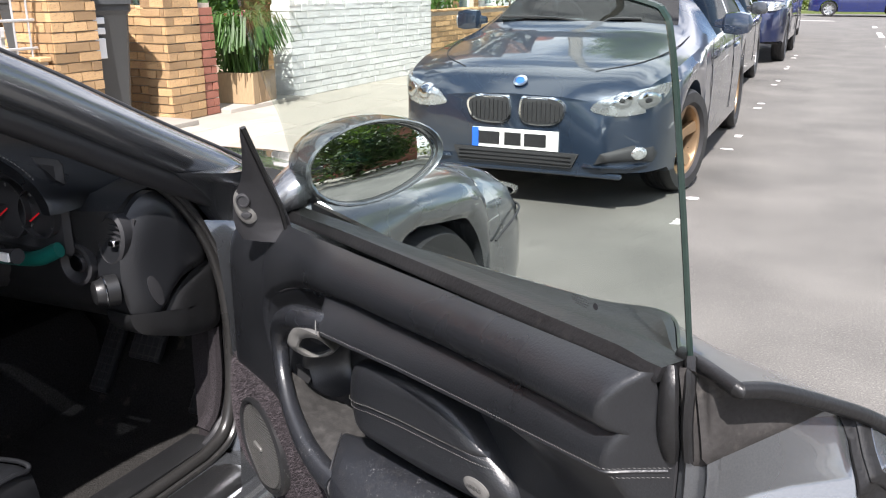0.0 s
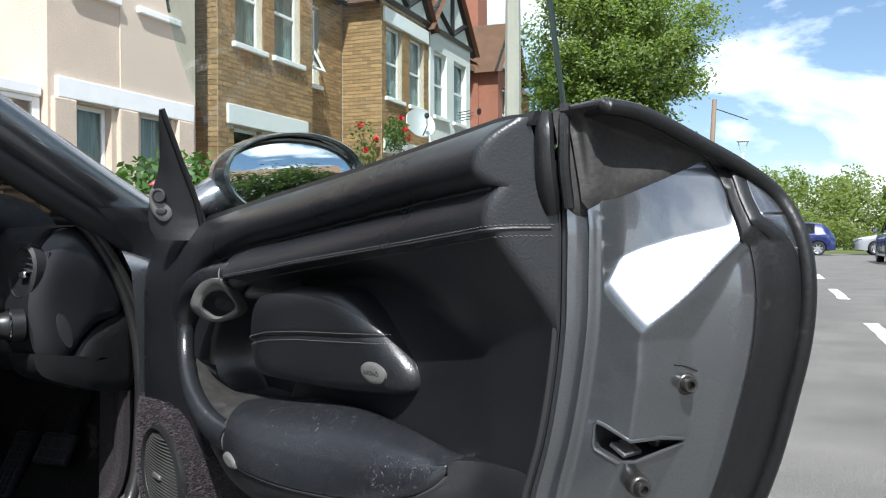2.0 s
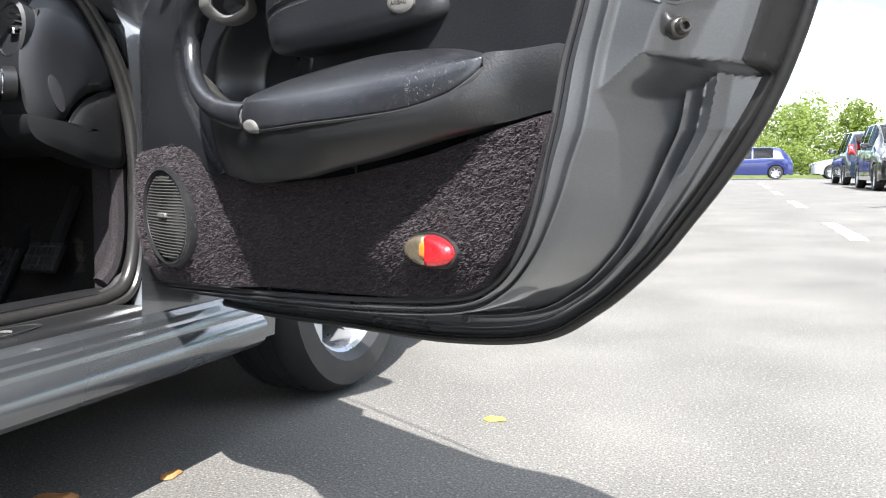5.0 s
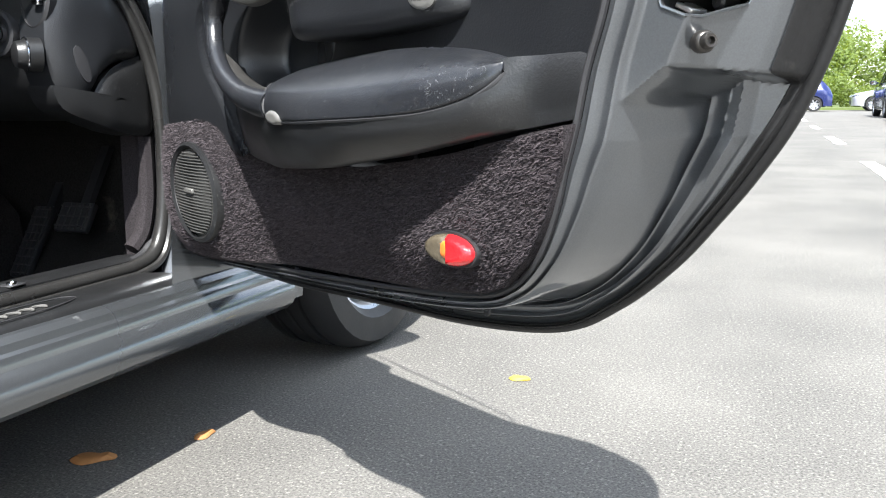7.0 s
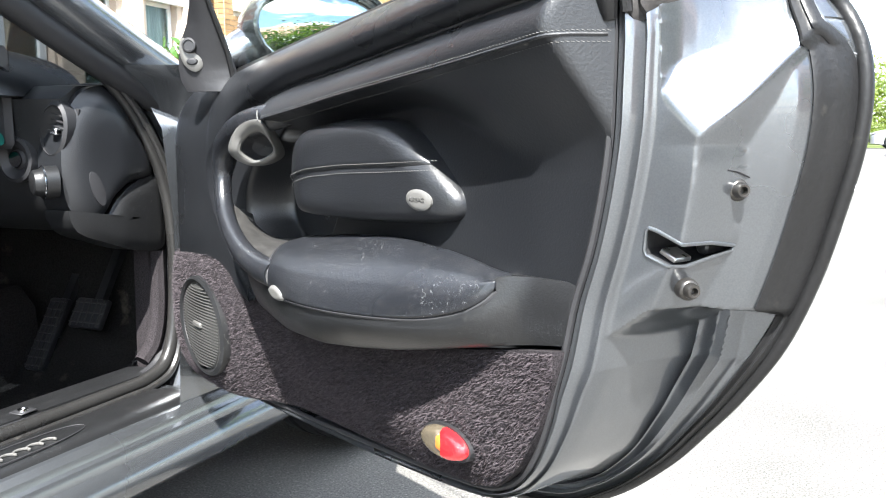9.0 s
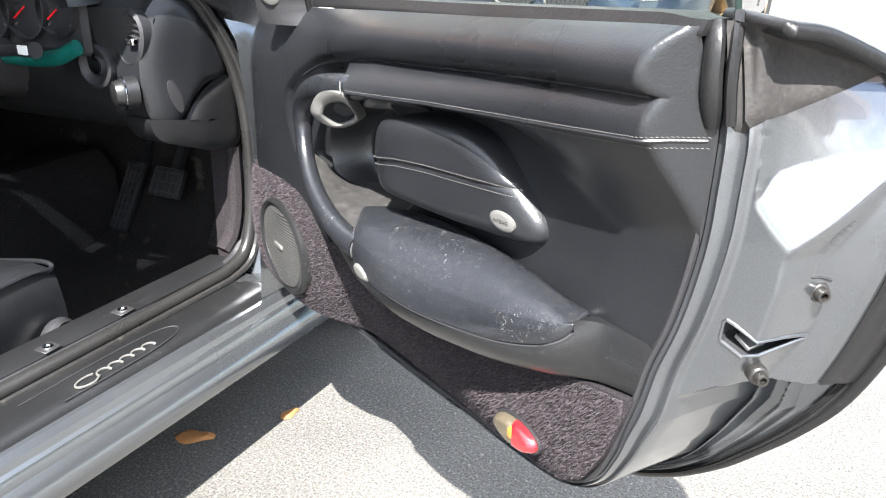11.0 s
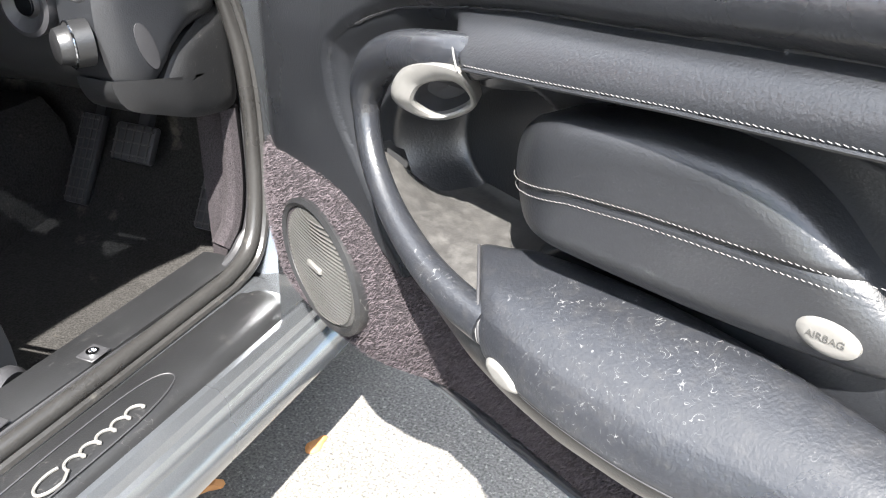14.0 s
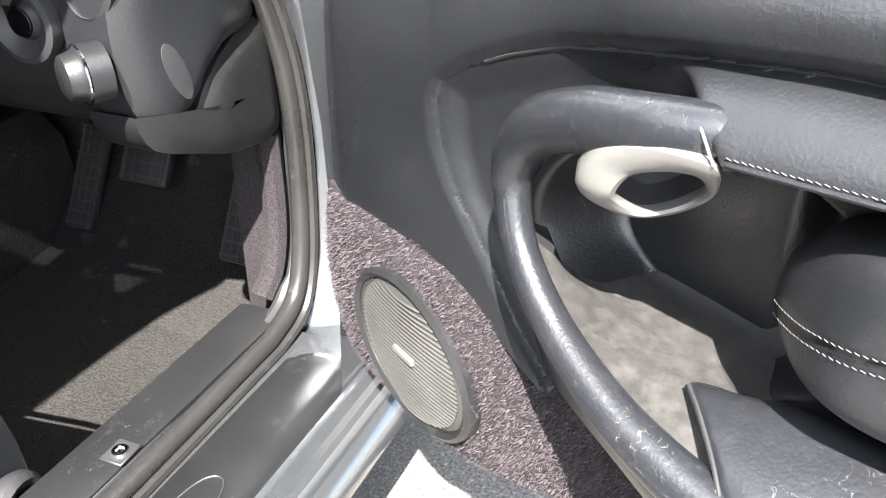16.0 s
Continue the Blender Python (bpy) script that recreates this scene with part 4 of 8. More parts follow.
rg = np.random.default_rng(98)
spots = []
for i in range(240):
    x = -22 + i * 0.22 + r.uniform(-0.3, 0.3)
    spots.append(shell_spots(rg, 260, x, 47 + r.uniform(-0.6, 1.2), r.uniform(0.6, 1.5) + 0.3 * math.sin(x), 0.6, 0.6, 0.75))
tagged(leaf_cloud("hedge", np.concatenate(spots), 0.15, 3, LEAF_HEDGE), "tangled green hedge along the far side of the junction", "hedge", kind="stuff")
spots = []
for i in range(230):
    x = -46 + i * 0.42 + r.uniform(-1, 1)
    h = 4.0 + 1.2 * math.sin(x * 0.33) + 0.8 * math.sin(x * 0.9 + 1) - (1.1 if x > 6 else 0)
    y = 60 + r.uniform(-4, 6)
    for z, w in ((h * 0.3, 1.7), (h * 0.62, 1.5), (h * 0.85, 1.0)):
        spots.append(shell_spots(rg, 240, x + r.uniform(-0.6, 0.6), y, z, w, w * 0.8, h * 0.24))
tagged(leaf_cloud("woods", np.concatenate(spots), 0.26, 4, LEAF_HEDGE), "rounded green trees beyond the hedge", "woods", kind="stuff")

# ---------------- poles ----------------
pole = thing("concrete_column", "tall plain concrete street lighting column", "lamp post", pose(-2.6, 10.5, PAVE))
part("shaft", loft([[(x * w, y * w, z) for x, y in ((-1, -0.5), (-0.5, -1), (0.5, -1), (1, -0.5), (1, 0.5), (0.5, 1), (-0.5, 1), (-1, 0.5))] for z, w in ((0, 0.13), (1.3, 0.125), (1.35, 0.10), (7.5, 0.07))]), CONCRETE_POLE, pole, angle=25)
part("arm", tube(spline([(0, 0, 7.4), (0.1, 0, 7.8), (0.9, 0, 8.0)], 5), 0.04, 8), GALV, pole)
tp = thing("telegraph_pole", "leaning brown timber telegraph pole", "pole", pose(-2.6, 43.5, 0, 2, 3, 0))
part("shaft", tube([(0, 0, 0), (0, 0, 7.6)], [0.15, 0.11], 10), shader("creosoted_timber", (0.24, 0.18, 0.13), 0.85, vary=0.15, scale=3, bump=0.4, stretch=(1, 1, 0.1)), tp)
part("cross_bar", tube([(-0.1, 0, 7.2), (1.6, 0, 6.6)], 0.025, 6), IRON_BLACK, tp)
lp = thing("lamp_post", "white lamp post with black base and blue sign", "lamp post", pose(-0.95, 45.2, 0.1))
part("base", tube([(0, 0, 0), (0, 0, 1.7)], 0.13, 10), IRON_BLACK, lp, "black lower section")
part("shaft", tube([(0, 0, 1.7), (0, 0, 5.0)], [0.085, 0.06], 10), WHITE_PAINT, lp)
part("bracket", tube(spline([(-0.22, 0, 5.55), (-0.15, 0, 5.25), (0, 0, 5.0), (0.15, 0, 5.25), (0.22, 0, 5.55)], 4), 0.025, 6), GALV, lp)
part("lantern", box(-0.3, -0.2, 5.55, 0.3, 0.2, 5.64, 0.03, 2), GALV, lp)
part("sign", box(-0.26, -0.14, 2.1, 0.10, -0.11, 2.75, 0.03, 2), SIGN_BLUE, lp, "blue road sign with white arrow")
part("sign_mark", box(-0.10, -0.150, 2.25, -0.06, -0.141, 2.6), WHITE_PAINT, lp, "white mark", smooth=False)
sp = thing("road_sign", "grey round sign on a thin post by the tree", "road sign", pose(-2.5, 21.5, PAVE))
part("post", tube([(0, 0, 0), (0, 0, 2.6)], 0.035, 8), GALV, sp)
part("plate", moved(lathe([(0.001, -0.012), (0.16, -0.012), (0.16, 0.012), (0.001, 0.012)], 24, "y"), Matrix.Translation((0, -0.045, 2.3))), BIN_PLASTIC, sp)


# ---------------- parked cars ----------------
def paint(name, c, rough=0.28, metal=0.55, flake=0.05):
    return shader(name, c, rough, metal, vary=0.05, scale=1.2, fine=420, fine_vary=flake, bump=0.0, coat=1.0, rough_vary=0.03)


PAINT_SLATE = paint("slate_blue_paint", (0.018, 0.029, 0.050), 0.28, 0.35)
PAINT_GREY = paint("dark_grey_paint", (0.05, 0.055, 0.062))
PAINT_NAVY = paint("navy_paint", (0.012, 0.018, 0.055))
PAINT_BLUE = paint("deep_blue_paint", (0.008, 0.016, 0.095), 0.3, 0.3)
PAINT_SILVER = paint("silver_paint", (0.55, 0.57, 0.6), 0.3, 0.7)
PAINT_BLACK = paint("black_paint", (0.02, 0.021, 0.024))
CAR_GLASS = glass("tinted_car_glass", (0.13, 0.165, 0.19), 0.9, 0.01, 0.06, 0.16)
CABIN = shader("dark_cabin", (0.02, 0.02, 0.022), 0.7, bump=0.1)
TRIM_BLACK = shader("black_trim_plastic", (0.022, 0.022, 0.024), 0.5, vary=0.1, scale=12, bump=0.15)
CHROME = shader("chrome", (0.75, 0.76, 0.78), 0.12, 1.0, vary=0.03, bump=0)
ALLOY = shader("silver_alloy", (0.52, 0.53, 0.55), 0.3, 0.8, vary=0.06, scale=9, bump=0.03)
ALLOY_BRONZE = shader("bronze_alloy", (0.33, 0.23, 0.14), 0.35, 0.7, vary=0.06, scale=9, bump=0.03)
LENS_CLEAR = glass("lamp_lens", (0.92, 0.94, 0.95), 0.95, 0.03)
LENS_RED = shader("red_lens", (0.5, 0.01, 0.012), 0.12, vary=0.05, bump=0, coat=0.5)
LAMP_BOWL = shader("lamp_bowl", (0.6, 0.61, 0.62), 0.25, 0.8, vary=0.2, scale=20, bump=0.2)
PLATE_WHITE = shader("number_plate_white", (0.78, 0.78, 0.76), 0.35, vary=0.03, bump=0)
PLATE_INK = shader("plate_ink", (0.02, 0.02, 0.022), 0.4, bump=0)


def curve(pts):
    def f(t):
        if t <= pts[0][0]:
            return float(pts[0][1])
        for (x0, z0), (x1, z1) in zip(pts, pts[1:]):
            if t < x1:
                return z0 + (z1 - z0) * (t - x0) / (x1 - x0)
        return float(pts[-1][1])
    return f


def smooth_curve(pts, w=0.06):
    f = curve(pts)
    return lambda t: (f(t - w) + 2 * f(t) + f(t + w) + f(t - w / 2) + f(t + w / 2)) / 6


def make_wheel(parent, radius, width, x, y, rim_mat, spokes=5, side=1, rim_r=0.68, turn=0.0):
    """A wheel whose outer face looks along +x * side."""
    ri = radius * rim_r
    hw = width / 2
    prof = [(ri, -hw * 0.8), (ri + 0.02, -hw), (radius * 0.93, -hw), (radius * 0.985, -hw * 0.75), (radius, -hw * 0.52), (radius, -hw * 0.44), (radius - 0.007, -hw * 0.42), (radius - 0.007, -hw * 0.34), (radius, -hw * 0.32), (radius, -hw * 0.06), (radius - 0.007, -hw * 0.04), (radius - 0.007, hw * 0.04), (radius, hw * 0.06), (radius, hw * 0.32), (radius - 0.007, hw * 0.34), (radius - 0.007, hw * 0.42), (radius, hw * 0.44), (radius, hw * 0.52), (radius * 0.985, hw * 0.75), (radius * 0.93, hw), (ri + 0.02, hw), (ri, hw * 0.8)]
    m = Matrix.Translation((x, y, radius)) @ Matrix.Rotation(radians(turn), 4, "Z") @ Matrix.Diagonal((side, 1, 1, 1))
    tb = lathe(prof, 44, "x")
    wheel = part("wheel", moved(tb, m), RUBBER, parent, "black tyre on an alloy rim")
    rb = lathe([(ri * 0.99, -hw * 0.7), (ri * 0.94, -hw * 0.2), (ri * 0.93, hw * 0.5), (ri * 0.96, hw * 0.72), (ri * 1.02, hw * 0.80), (ri * 1.02, hw * 0.72)], 44, "x")
    lathe([(0.001, hw * 0.42), (ri * 0.14, hw * 0.42), (ri * 0.2, hw * 0.3), (ri * 0.2, -hw * 0.2)], 20, "x", bm=rb)
    for k in range(spokes):
        a = 2 * math.pi * k / spokes + 0.3
        c, s = math.cos(a), math.sin(a)
        ring = []
        for rr, ww, h in ((ri * 0.12, 0.17, 0.40), (ri * 0.5, 0.13, 0.34), (ri * 0.98, 0.16, 0.62)):
            e = ri * ww
            ring.append([(hw * h, rr * c - e * s, rr * s + e * c), (hw * h, rr * c + e * s, rr * s - e * c), (hw * (h - 0.3), rr * c + e * s, rr * s - e * c), (hw * (h - 0.3), rr * c - e * s, rr * s + e * c)])
        loft(ring, bm=rb)
    part("rim", moved(rb, m), rim_mat, wheel, "alloy rim")
    part("brake_disc", moved(lathe([(0.02, -hw * 0.1), (ri * 0.75, -hw * 0.1), (ri * 0.75, -hw * 0.25), (0.02, -hw * 0.25)], 28, "x"), m), GALV, wheel)
    return wheel


class Car:
    """A car body lofted along its length from its nose (t = 0): halves, heights and shoulder by curves."""

    def __init__(self, name, label, m, length, half, top, belt, sill, wheels, radius, body, rim, screen, rear, side, group="", arch=0.045, wheel_w=0.21, spokes=5, cut=None, cap_tail=True, roof_in=0.70, steer=0.0, glassmat=None, wheels_on=(0, 1, 2, 3), cabin=True, under=0.16, crown=None):
        self.t = thing(name, label, "car", m, group)
        self.length, self.half, self.top = length, smooth_curve(half), smooth_curve(top, 0.09)
        self.body = body
        hb = smooth_curve(belt)
        ts = sorted({0.0, length, *[length * k / 84 for k in range(85)], *screen, *rear, *[s for q in side for s in q]})
        fine = []
        for w in wheels:
            fine += [w + (radius + arch) * math.cos(math.pi * k / 14) for k in range(15)]
        ts = sorted(set(round(x, 4) for x in ts + fine))
        clean = [ts[0]]
        for x in ts[1:]:
            if x - clean[-1] > 0.008:
                clean.append(x)
        clean[-1] = length
        rows = []
        for t in clean:
            hw, tp, bl = self.half(t), self.top(t), hb(t)
            zb = sill if 0.35 < t < length - 0.35 else sill + 0.03
            for w in wheels:
                d = abs(t - w)
                if d < radius + arch:
                    zb = max(zb, radius + math.sqrt((radius + arch) ** 2 - d * d) * 0.98)
            bl = min(bl, tp - 0.02)
            gh = max(0.0, min(1.0, (tp - bl) / 0.30))
            rw = hw * (0.86 + (roof_in - 0.86) * gh)
            lo = min(zb, bl - 0.1)
            rail = tp - 0.055 * gh - 0.035 * (1 - gh)
            pts = [(hw * 0.90, lo), (hw * 0.985, lo + 0.012), (hw * 1.0, lo + (bl - lo) * 0.42), (hw * 0.995, lo + (bl - lo) * 0.72), (hw * 0.978, bl - 0.035), (hw * 0.952, bl)]
            pts += [((hw * 0.952 + rw) / 2 + 0.012 * gh, (bl + rail) / 2), (rw, rail), (rw * 0.93, tp - 0.022), (rw * 0.6, tp - 0.006), (0, tp)]
            if crown and t < 1.75:
                # rounded wings that stand above the bonnet
                cr, zs = smooth_curve(crown)(t), lo + (bl - lo) * 0.60
                w = 1 - max(0.0, min(1.0, (t - 1.35) / 0.4))
                mid = min(tp, cr - 0.03 * min(1.0, t / 0.3))
                soft = [pts[0], pts[1], (hw, lo + (zs - lo) * 0.5), (hw * 0.998, zs), (hw * 0.980, zs + (cr - zs) * 0.42), (hw * 0.940, zs + (cr - zs) * 0.74), (hw * 0.865, zs + (cr - zs) * 0.94), (hw * 0.77, cr), (hw * 0.64, cr + (mid - cr) * 0.65), (hw * 0.4, mid), (0, mid + 0.012)]
                pts = [(a[0] + (c[0] - a[0]) * w, a[1] + (c[1] - a[1]) * w) for a, c in zip(pts, soft)]
            rows.append([(x, length / 2 - t, z) for x, z in pts])
        self.rows, self.ts = rows, clean
        kinds = {}
        k = len(rows[0])
        for i in range(len(clean) - 1):
            tm = (clean[i] + clean[i + 1]) / 2
            for j in range(k - 1):
                kind = "body"
                if j in (5, 6) and any(a < tm < c for a, c in side):
                    kind = "side"
                elif j in (8, 9) and screen[0] < tm < screen[1]:
                    kind = "screen"
                elif j in (8, 9) and rear[0] < tm < rear[1]:
                    kind = "rear"
                for sgn in (-1, 1):
                    if cut and cut(sgn, tm, j):
                        continue
                    key = kind if kind != "side" else ("side", sgn, [a < tm < c for a, c in side].index(True))
                    kinds.setdefault(key, []).append([(sgn * p[0], p[1], p[2]) for p in (rows[i][j], rows[i + 1][j], rows[i + 1][j + 1], rows[i][j + 1])])
        for key, quads in kinds.items():
            b = bmesh.new()
            for q in quads:
                b.faces.new([b.verts.new(p) for p in q])
            if key == "body":
                ends = [0] + ([len(rows) - 1] if cap_tail else [])
                for e in ends:
                    ring = [(p[0], p[1], p[2]) for p in rows[e]] + [(-p[0], p[1], p[2]) for p in rows[e][-2::-1]]
                    b.faces.new([b.verts.new(p) for p in ring])
            bmesh.ops.remove_doubles(b, verts=b.verts[:], dist=0.0008)
            nm = {"body": "body", "screen": "windscreen", "rear": "rear_window"}.get(key, "side_window")
            o = part(nm, b, body if key == "body" else (glassmat or CAR_GLASS), self.t, "" if key == "body" else "tinted window glass", angle=38)
            if key != "body":
                o.visible_shadow = not cabin
            else:
                self.shell = o
        for i, w in enumerate(wheels):
            for s in (-1, 1):
                if i * 2 + (s > 0) in wheels_on:
                    make_wheel(self.t, radius, wheel_w, s * (self.half(w) - wheel_w / 2 - 0.012), length / 2 - w, rim, spokes, s, turn=steer if i == 0 else 0.0)
                part("wheel_arch_liner", loft([[(s * (self.half(w) - 0.16 + q), length / 2 - w + rr * math.cos(a), radius + rr * math.sin(a)) for q, rr in ((-0.16, radius + arch + 0.012), (0.12, radius + arch + 0.012), (0.12, radius + arch + 0.03), (-0.16, radius + arch + 0.03))] for a in (math.pi * (-0.06 + 1.12 * k / 20) for k in range(21))]), TRIM_BLACK, self.t)
        bw = self.half(length / 2)
        part("underside", box(-bw * 0.72, -length / 2 + 0.25, sill + min(0.0, under), bw * 0.72, length / 2 - 0.25, sill + max(under, -0.04)), TRIM_BLACK, self.t, smooth=False)
        if cabin:
            c0, c1 = screen[0] + 0.1, rear[1] - 0.3
            part("cabin", box(-bw * 0.86, length / 2 - c1, sill + 0.15, bw * 0.86, length / 2 - c0, hb(length / 2) - 0.04, 0.03, 1), CABIN, self.t)
            for s in (-1, 1):
                y = length / 2 - (screen[1] + 0.55)
                part("front_seat", pillow([(s * 0.36 + q[0], q[1]) for q in ((-0.22, 0), (0.22, 0), (0.22, 0.35), (0.15, 0.44), (0.1, 0.46), (0.09, 0.62), (-0.09, 0.62), (-0.1, 0.46), (-0.15, 0.44), (-0.22, 0.35))], (s * 0.36, 0.3), 0.07, 4, back=0.06), CABIN, self.t).matrix_basis = Matrix(((1, 0, 0, 0), (0, 0.25, 1, y), (0, 1, 0, hb(length / 2) - 0.22), (0, 0, 0, 1)))

    def nose(self, x, z):
        """How far behind the nose the front skin lies at x, z."""
        lo, hi = 0.0, 1.4
        for _ in range(24):
            mid = (lo + hi) / 2
            if self.half(mid) * 0.985 >= abs(x) and self.top(mid) - 0.02 >= z:
                hi = mid
            else:
                lo = mid
        return hi

    def on_front(self, bm):
        """Lays a relief drawn as (x, z, height) upon the nose."""
        return warp(bm, lambda c: Vector((c.x, self.length / 2 - self.nose(c.x, c.y) + c.z, c.y)))

    def on_tail(self, bm):
        def f(c):
            lo, hi = 0.0, 1.2
            for _ in range(24):
                mid = (lo + hi) / 2
                if self.half(self.length - mid) * 0.985 >= abs(c.x) and self.top(self.length - mid) - 0.02 >= c.y:
                    hi = mid
                else:
                    lo = mid
            return Vector((c.x, -self.length / 2 + hi - c.z, c.y))
        return warp(bm, f)

    def plate(self, z, bars=((-0.19, -0.06), (-0.04, 0.06), (0.09, 0.22)), front=True, euro=True, w=0.52, h=0.111):
        lay = self.on_front if front else self.on_tail
        p = part("number_plate", lay(prism([(-w / 2, z - h / 2), (w / 2, z - h / 2), (w / 2, z + h / 2), (-w / 2, z + h / 2)], 0.002, 0.016)), PLATE_WHITE, self.t, "white number plate with plain dark bars", smooth=False)
        for a, c in bars:
            part("plate_bar", lay(prism([(a, z - 0.036), (c, z - 0.036), (c, z + 0.036), (a, z + 0.036)], 0.0165, 0.0195)), PLATE_INK, p, smooth=False)
        if euro:
            part("plate_band", lay(prism([(w / 2 - 0.04, z - h / 2), (w / 2, z - h / 2), (w / 2, z + h / 2), (w / 2 - 0.04, z + h / 2)], 0.0165, 0.019)), SIGN_BLUE, p, smooth=False)

    def headlamp(self, pts, z_bias=0.0):
        for s in (-1, 1):
            out = [(s * p[0], p[1]) for p in spline([(q[0], q[1], 0) for q in pts], 4, True)]
            cx, cz = sum(p[0] for p in out) / len(out), sum(p[1] for p in out) / len(out)
            lamp = part("headlamp", self.on_front(pillow(out, (cx, cz), 0.006, 4, lip=0.003, back=0.03)), LAMP_BOWL, self.t, "clear headlamp with bright reflectors")
            part("lens", self.on_front(pillow([(cx + (p[0] - cx) * 1.03, cz + (p[1] - cz) * 1.03) for p in out], (cx, cz), 0.03, 4, lip=0.008, back=0.0)), LENS_CLEAR, lamp).visible_shadow = False
            for q in (-0.35, 0.25):
                ex = cx + q * (max(p[0] for p in out) - min(p[0] for p in out)) * 0.5
                part("projector", self.on_front(pillow(ellipse(ex, cz, 0.05, 0.042, 18), (ex, cz), 0.018, 4, lip=0.012)), CHROME, lamp)
                part("bulb_ring", self.on_front(pillow(ellipse(ex, cz, 0.016, 0.014, 14), (ex, cz), 0.022, 4, lip=0.018)), CABIN, lamp)

    def mirrors(self, t, z, out=0.14):
        for s in (-1, 1):
            x = s * (self.half(t) * 0.95)
            y = self.length / 2 - t
            mr = part("wing_mirror", moved(loft([[(s * a, b_, c) for a, b_, c in ((q, 0.05 * k, -0.06 * k), (q, 0.06 * k, 0.0), (q, 0.04 * k, 0.065 * k), (q, -0.03 * k, 0.07 * k), (q, -0.05 * k, 0.0), (q, -0.04 * k, -0.065 * k))] for q, k in ((0.0, 0.35), (0.05, 0.5), (0.07, 1.0), (0.16, 1.15), (0.22, 0.95), (0.245, 0.4))]), Matrix.Translation((x, y, z))), self.body, self.t, "painted wing mirror")
            part("mirror_glass", box(x + s * 0.08, y - 0.064, z - 0.05, x + s * 0.21, y - 0.058, z + 0.055, 0.002, 1), CHROME, mr)

    def side_line(self, ts, z, name="door_gap", r=0.003):
        """A thin groove line up the flank at each t."""
        for t in ts:
            for s in (-1, 1):
                part(name, tube([(s * self.half(t) * q, self.length / 2 - t, zz) for q, zz in ((0.995, z[0]), (1.003, (z[0] + z[1]) / 2), (0.985, z[1]))], r, 5), CABIN, self.t)


# dark slate hatchback parked nose to nose with the open door
HATCH_HALF = [(0, 0.50), (0.03, 0.66), (0.10, 0.745), (0.25, 0.81), (0.5, 0.855), (0.9, 0.875), (2.0, 0.8825), (3.4, 0.88), (3.9, 0.83), (4.2, 0.74), (4.324, 0.62)]
HATCH_TOP = [(0, 0.62), (0.04, 0.69), (0.12, 0.755), (0.35, 0.82), (0.8, 0.90), (1.15, 0.955), (1.35, 1.03), (1.95, 1.34), (2.25, 1.405), (2.8, 1.42), (3.4, 1.37), (3.8, 1.26), (4.12, 1.0), (4.28, 0.85), (4.324, 0.62)]
HATCH_BELT = [(0, 0.55), (0.12, 0.72), (0.5, 0.80), (1.2, 0.88), (2.2, 0.92), (3.6, 0.98), (4.3, 0.9)]
bmw = Car("hatchback", "dark slate blue hatchback parked facing the open car door", pose(-1.20, 4.80 + 2.162, 0, 0, 0, 180), 4.324, HATCH_HALF, HATCH_TOP, HATCH_BELT, 0.20, (0.80, 3.49), 0.318,
          PAINT_SLATE, ALLOY_BRONZE, (1.28, 2.08), (3.62, 4.05), ((1.75, 2.55), (2.62, 3.4)), steer=-14)
for s in (-1, 1):
    kid = spline([(s * 0.025, 0.53, 0), (s * 0.028, 0.61, 0), (s * 0.06, 0.645, 0), (s * 0.22, 0.64, 0), (s * 0.295, 0.60, 0), (s * 0.275, 0.52, 0), (s * 0.21, 0.485, 0), (s * 0.07, 0.485, 0)], 4, True)
    cx = s * 0.155
    part("grille_surround", bmw.on_front(pillow([(p.x, p.y) for p in kid], (cx, 0.565), 0.014, 5, lip=0.012, edge=0.15, back=0.0)), CHROME, bmw.t, "chrome twin grille surround")
    part("grille_opening", bmw.on_front(pillow([(cx + (p.x - cx) * 0.91, 0.565 + (p.y - 0.565) * 0.87) for p in kid], (cx, 0.565), 0.0165, 4, lip=0.0155, back=0.0)), CABIN, bmw.t)
    for k in range(9):
        x = cx + s * (-0.105 + 0.0265 * k)
        part("grille_slat", bmw.on_front(box(x - 0.0016, 0.508, 0.012, x + 0.0016, 0.620 - 0.03 * abs(k - 3.5) / 5, 0.026)), TRIM_BLACK, bmw.t, smooth=False)
bmw.headlamp([(0.44, 0.575), (0.47, 0.63), (0.56, 0.665), (0.70, 0.70), (0.82, 0.725), (0.845, 0.68), (0.78, 0.60), (0.62, 0.555)])
part("badge", moved(lathe([(0.001, 0.006), (0.035, 0.004), (0.038, 0.0)], 20), Matrix.Translation((0, 2.162 - 0.065, 0.715)) @ Matrix.Rotation(radians(-40), 4, "X")), SIGN_BLUE, bmw.t, "round blue and white badge")
part("badge_ring", moved(lathe([(0.026, 0.007), (0.041, 0.006), (0.041, 0.0)], 20), Matrix.Translation((0, 2.162 - 0.065, 0.715)) @ Matrix.Rotation(radians(-40), 4, "X")), CHROME, bmw.t)
bmw.plate(0.395)
part("lower_intake", bmw.on_front(pillow([(-0.34, 0.255), (0.34, 0.255), (0.38, 0.335), (-0.38, 0.335)], (0, 0.3), 0.022, 3, lip=0.018, back=0.0)), CABIN, bmw.t)
for k in range(3):
    part("intake_bar", bmw.on_front(box(-0.34, 0.272 + 0.022 * k, 0.02, 0.34, 0.277 + 0.022 * k, 0.028)), TRIM_BLACK, bmw.t, smooth=False)
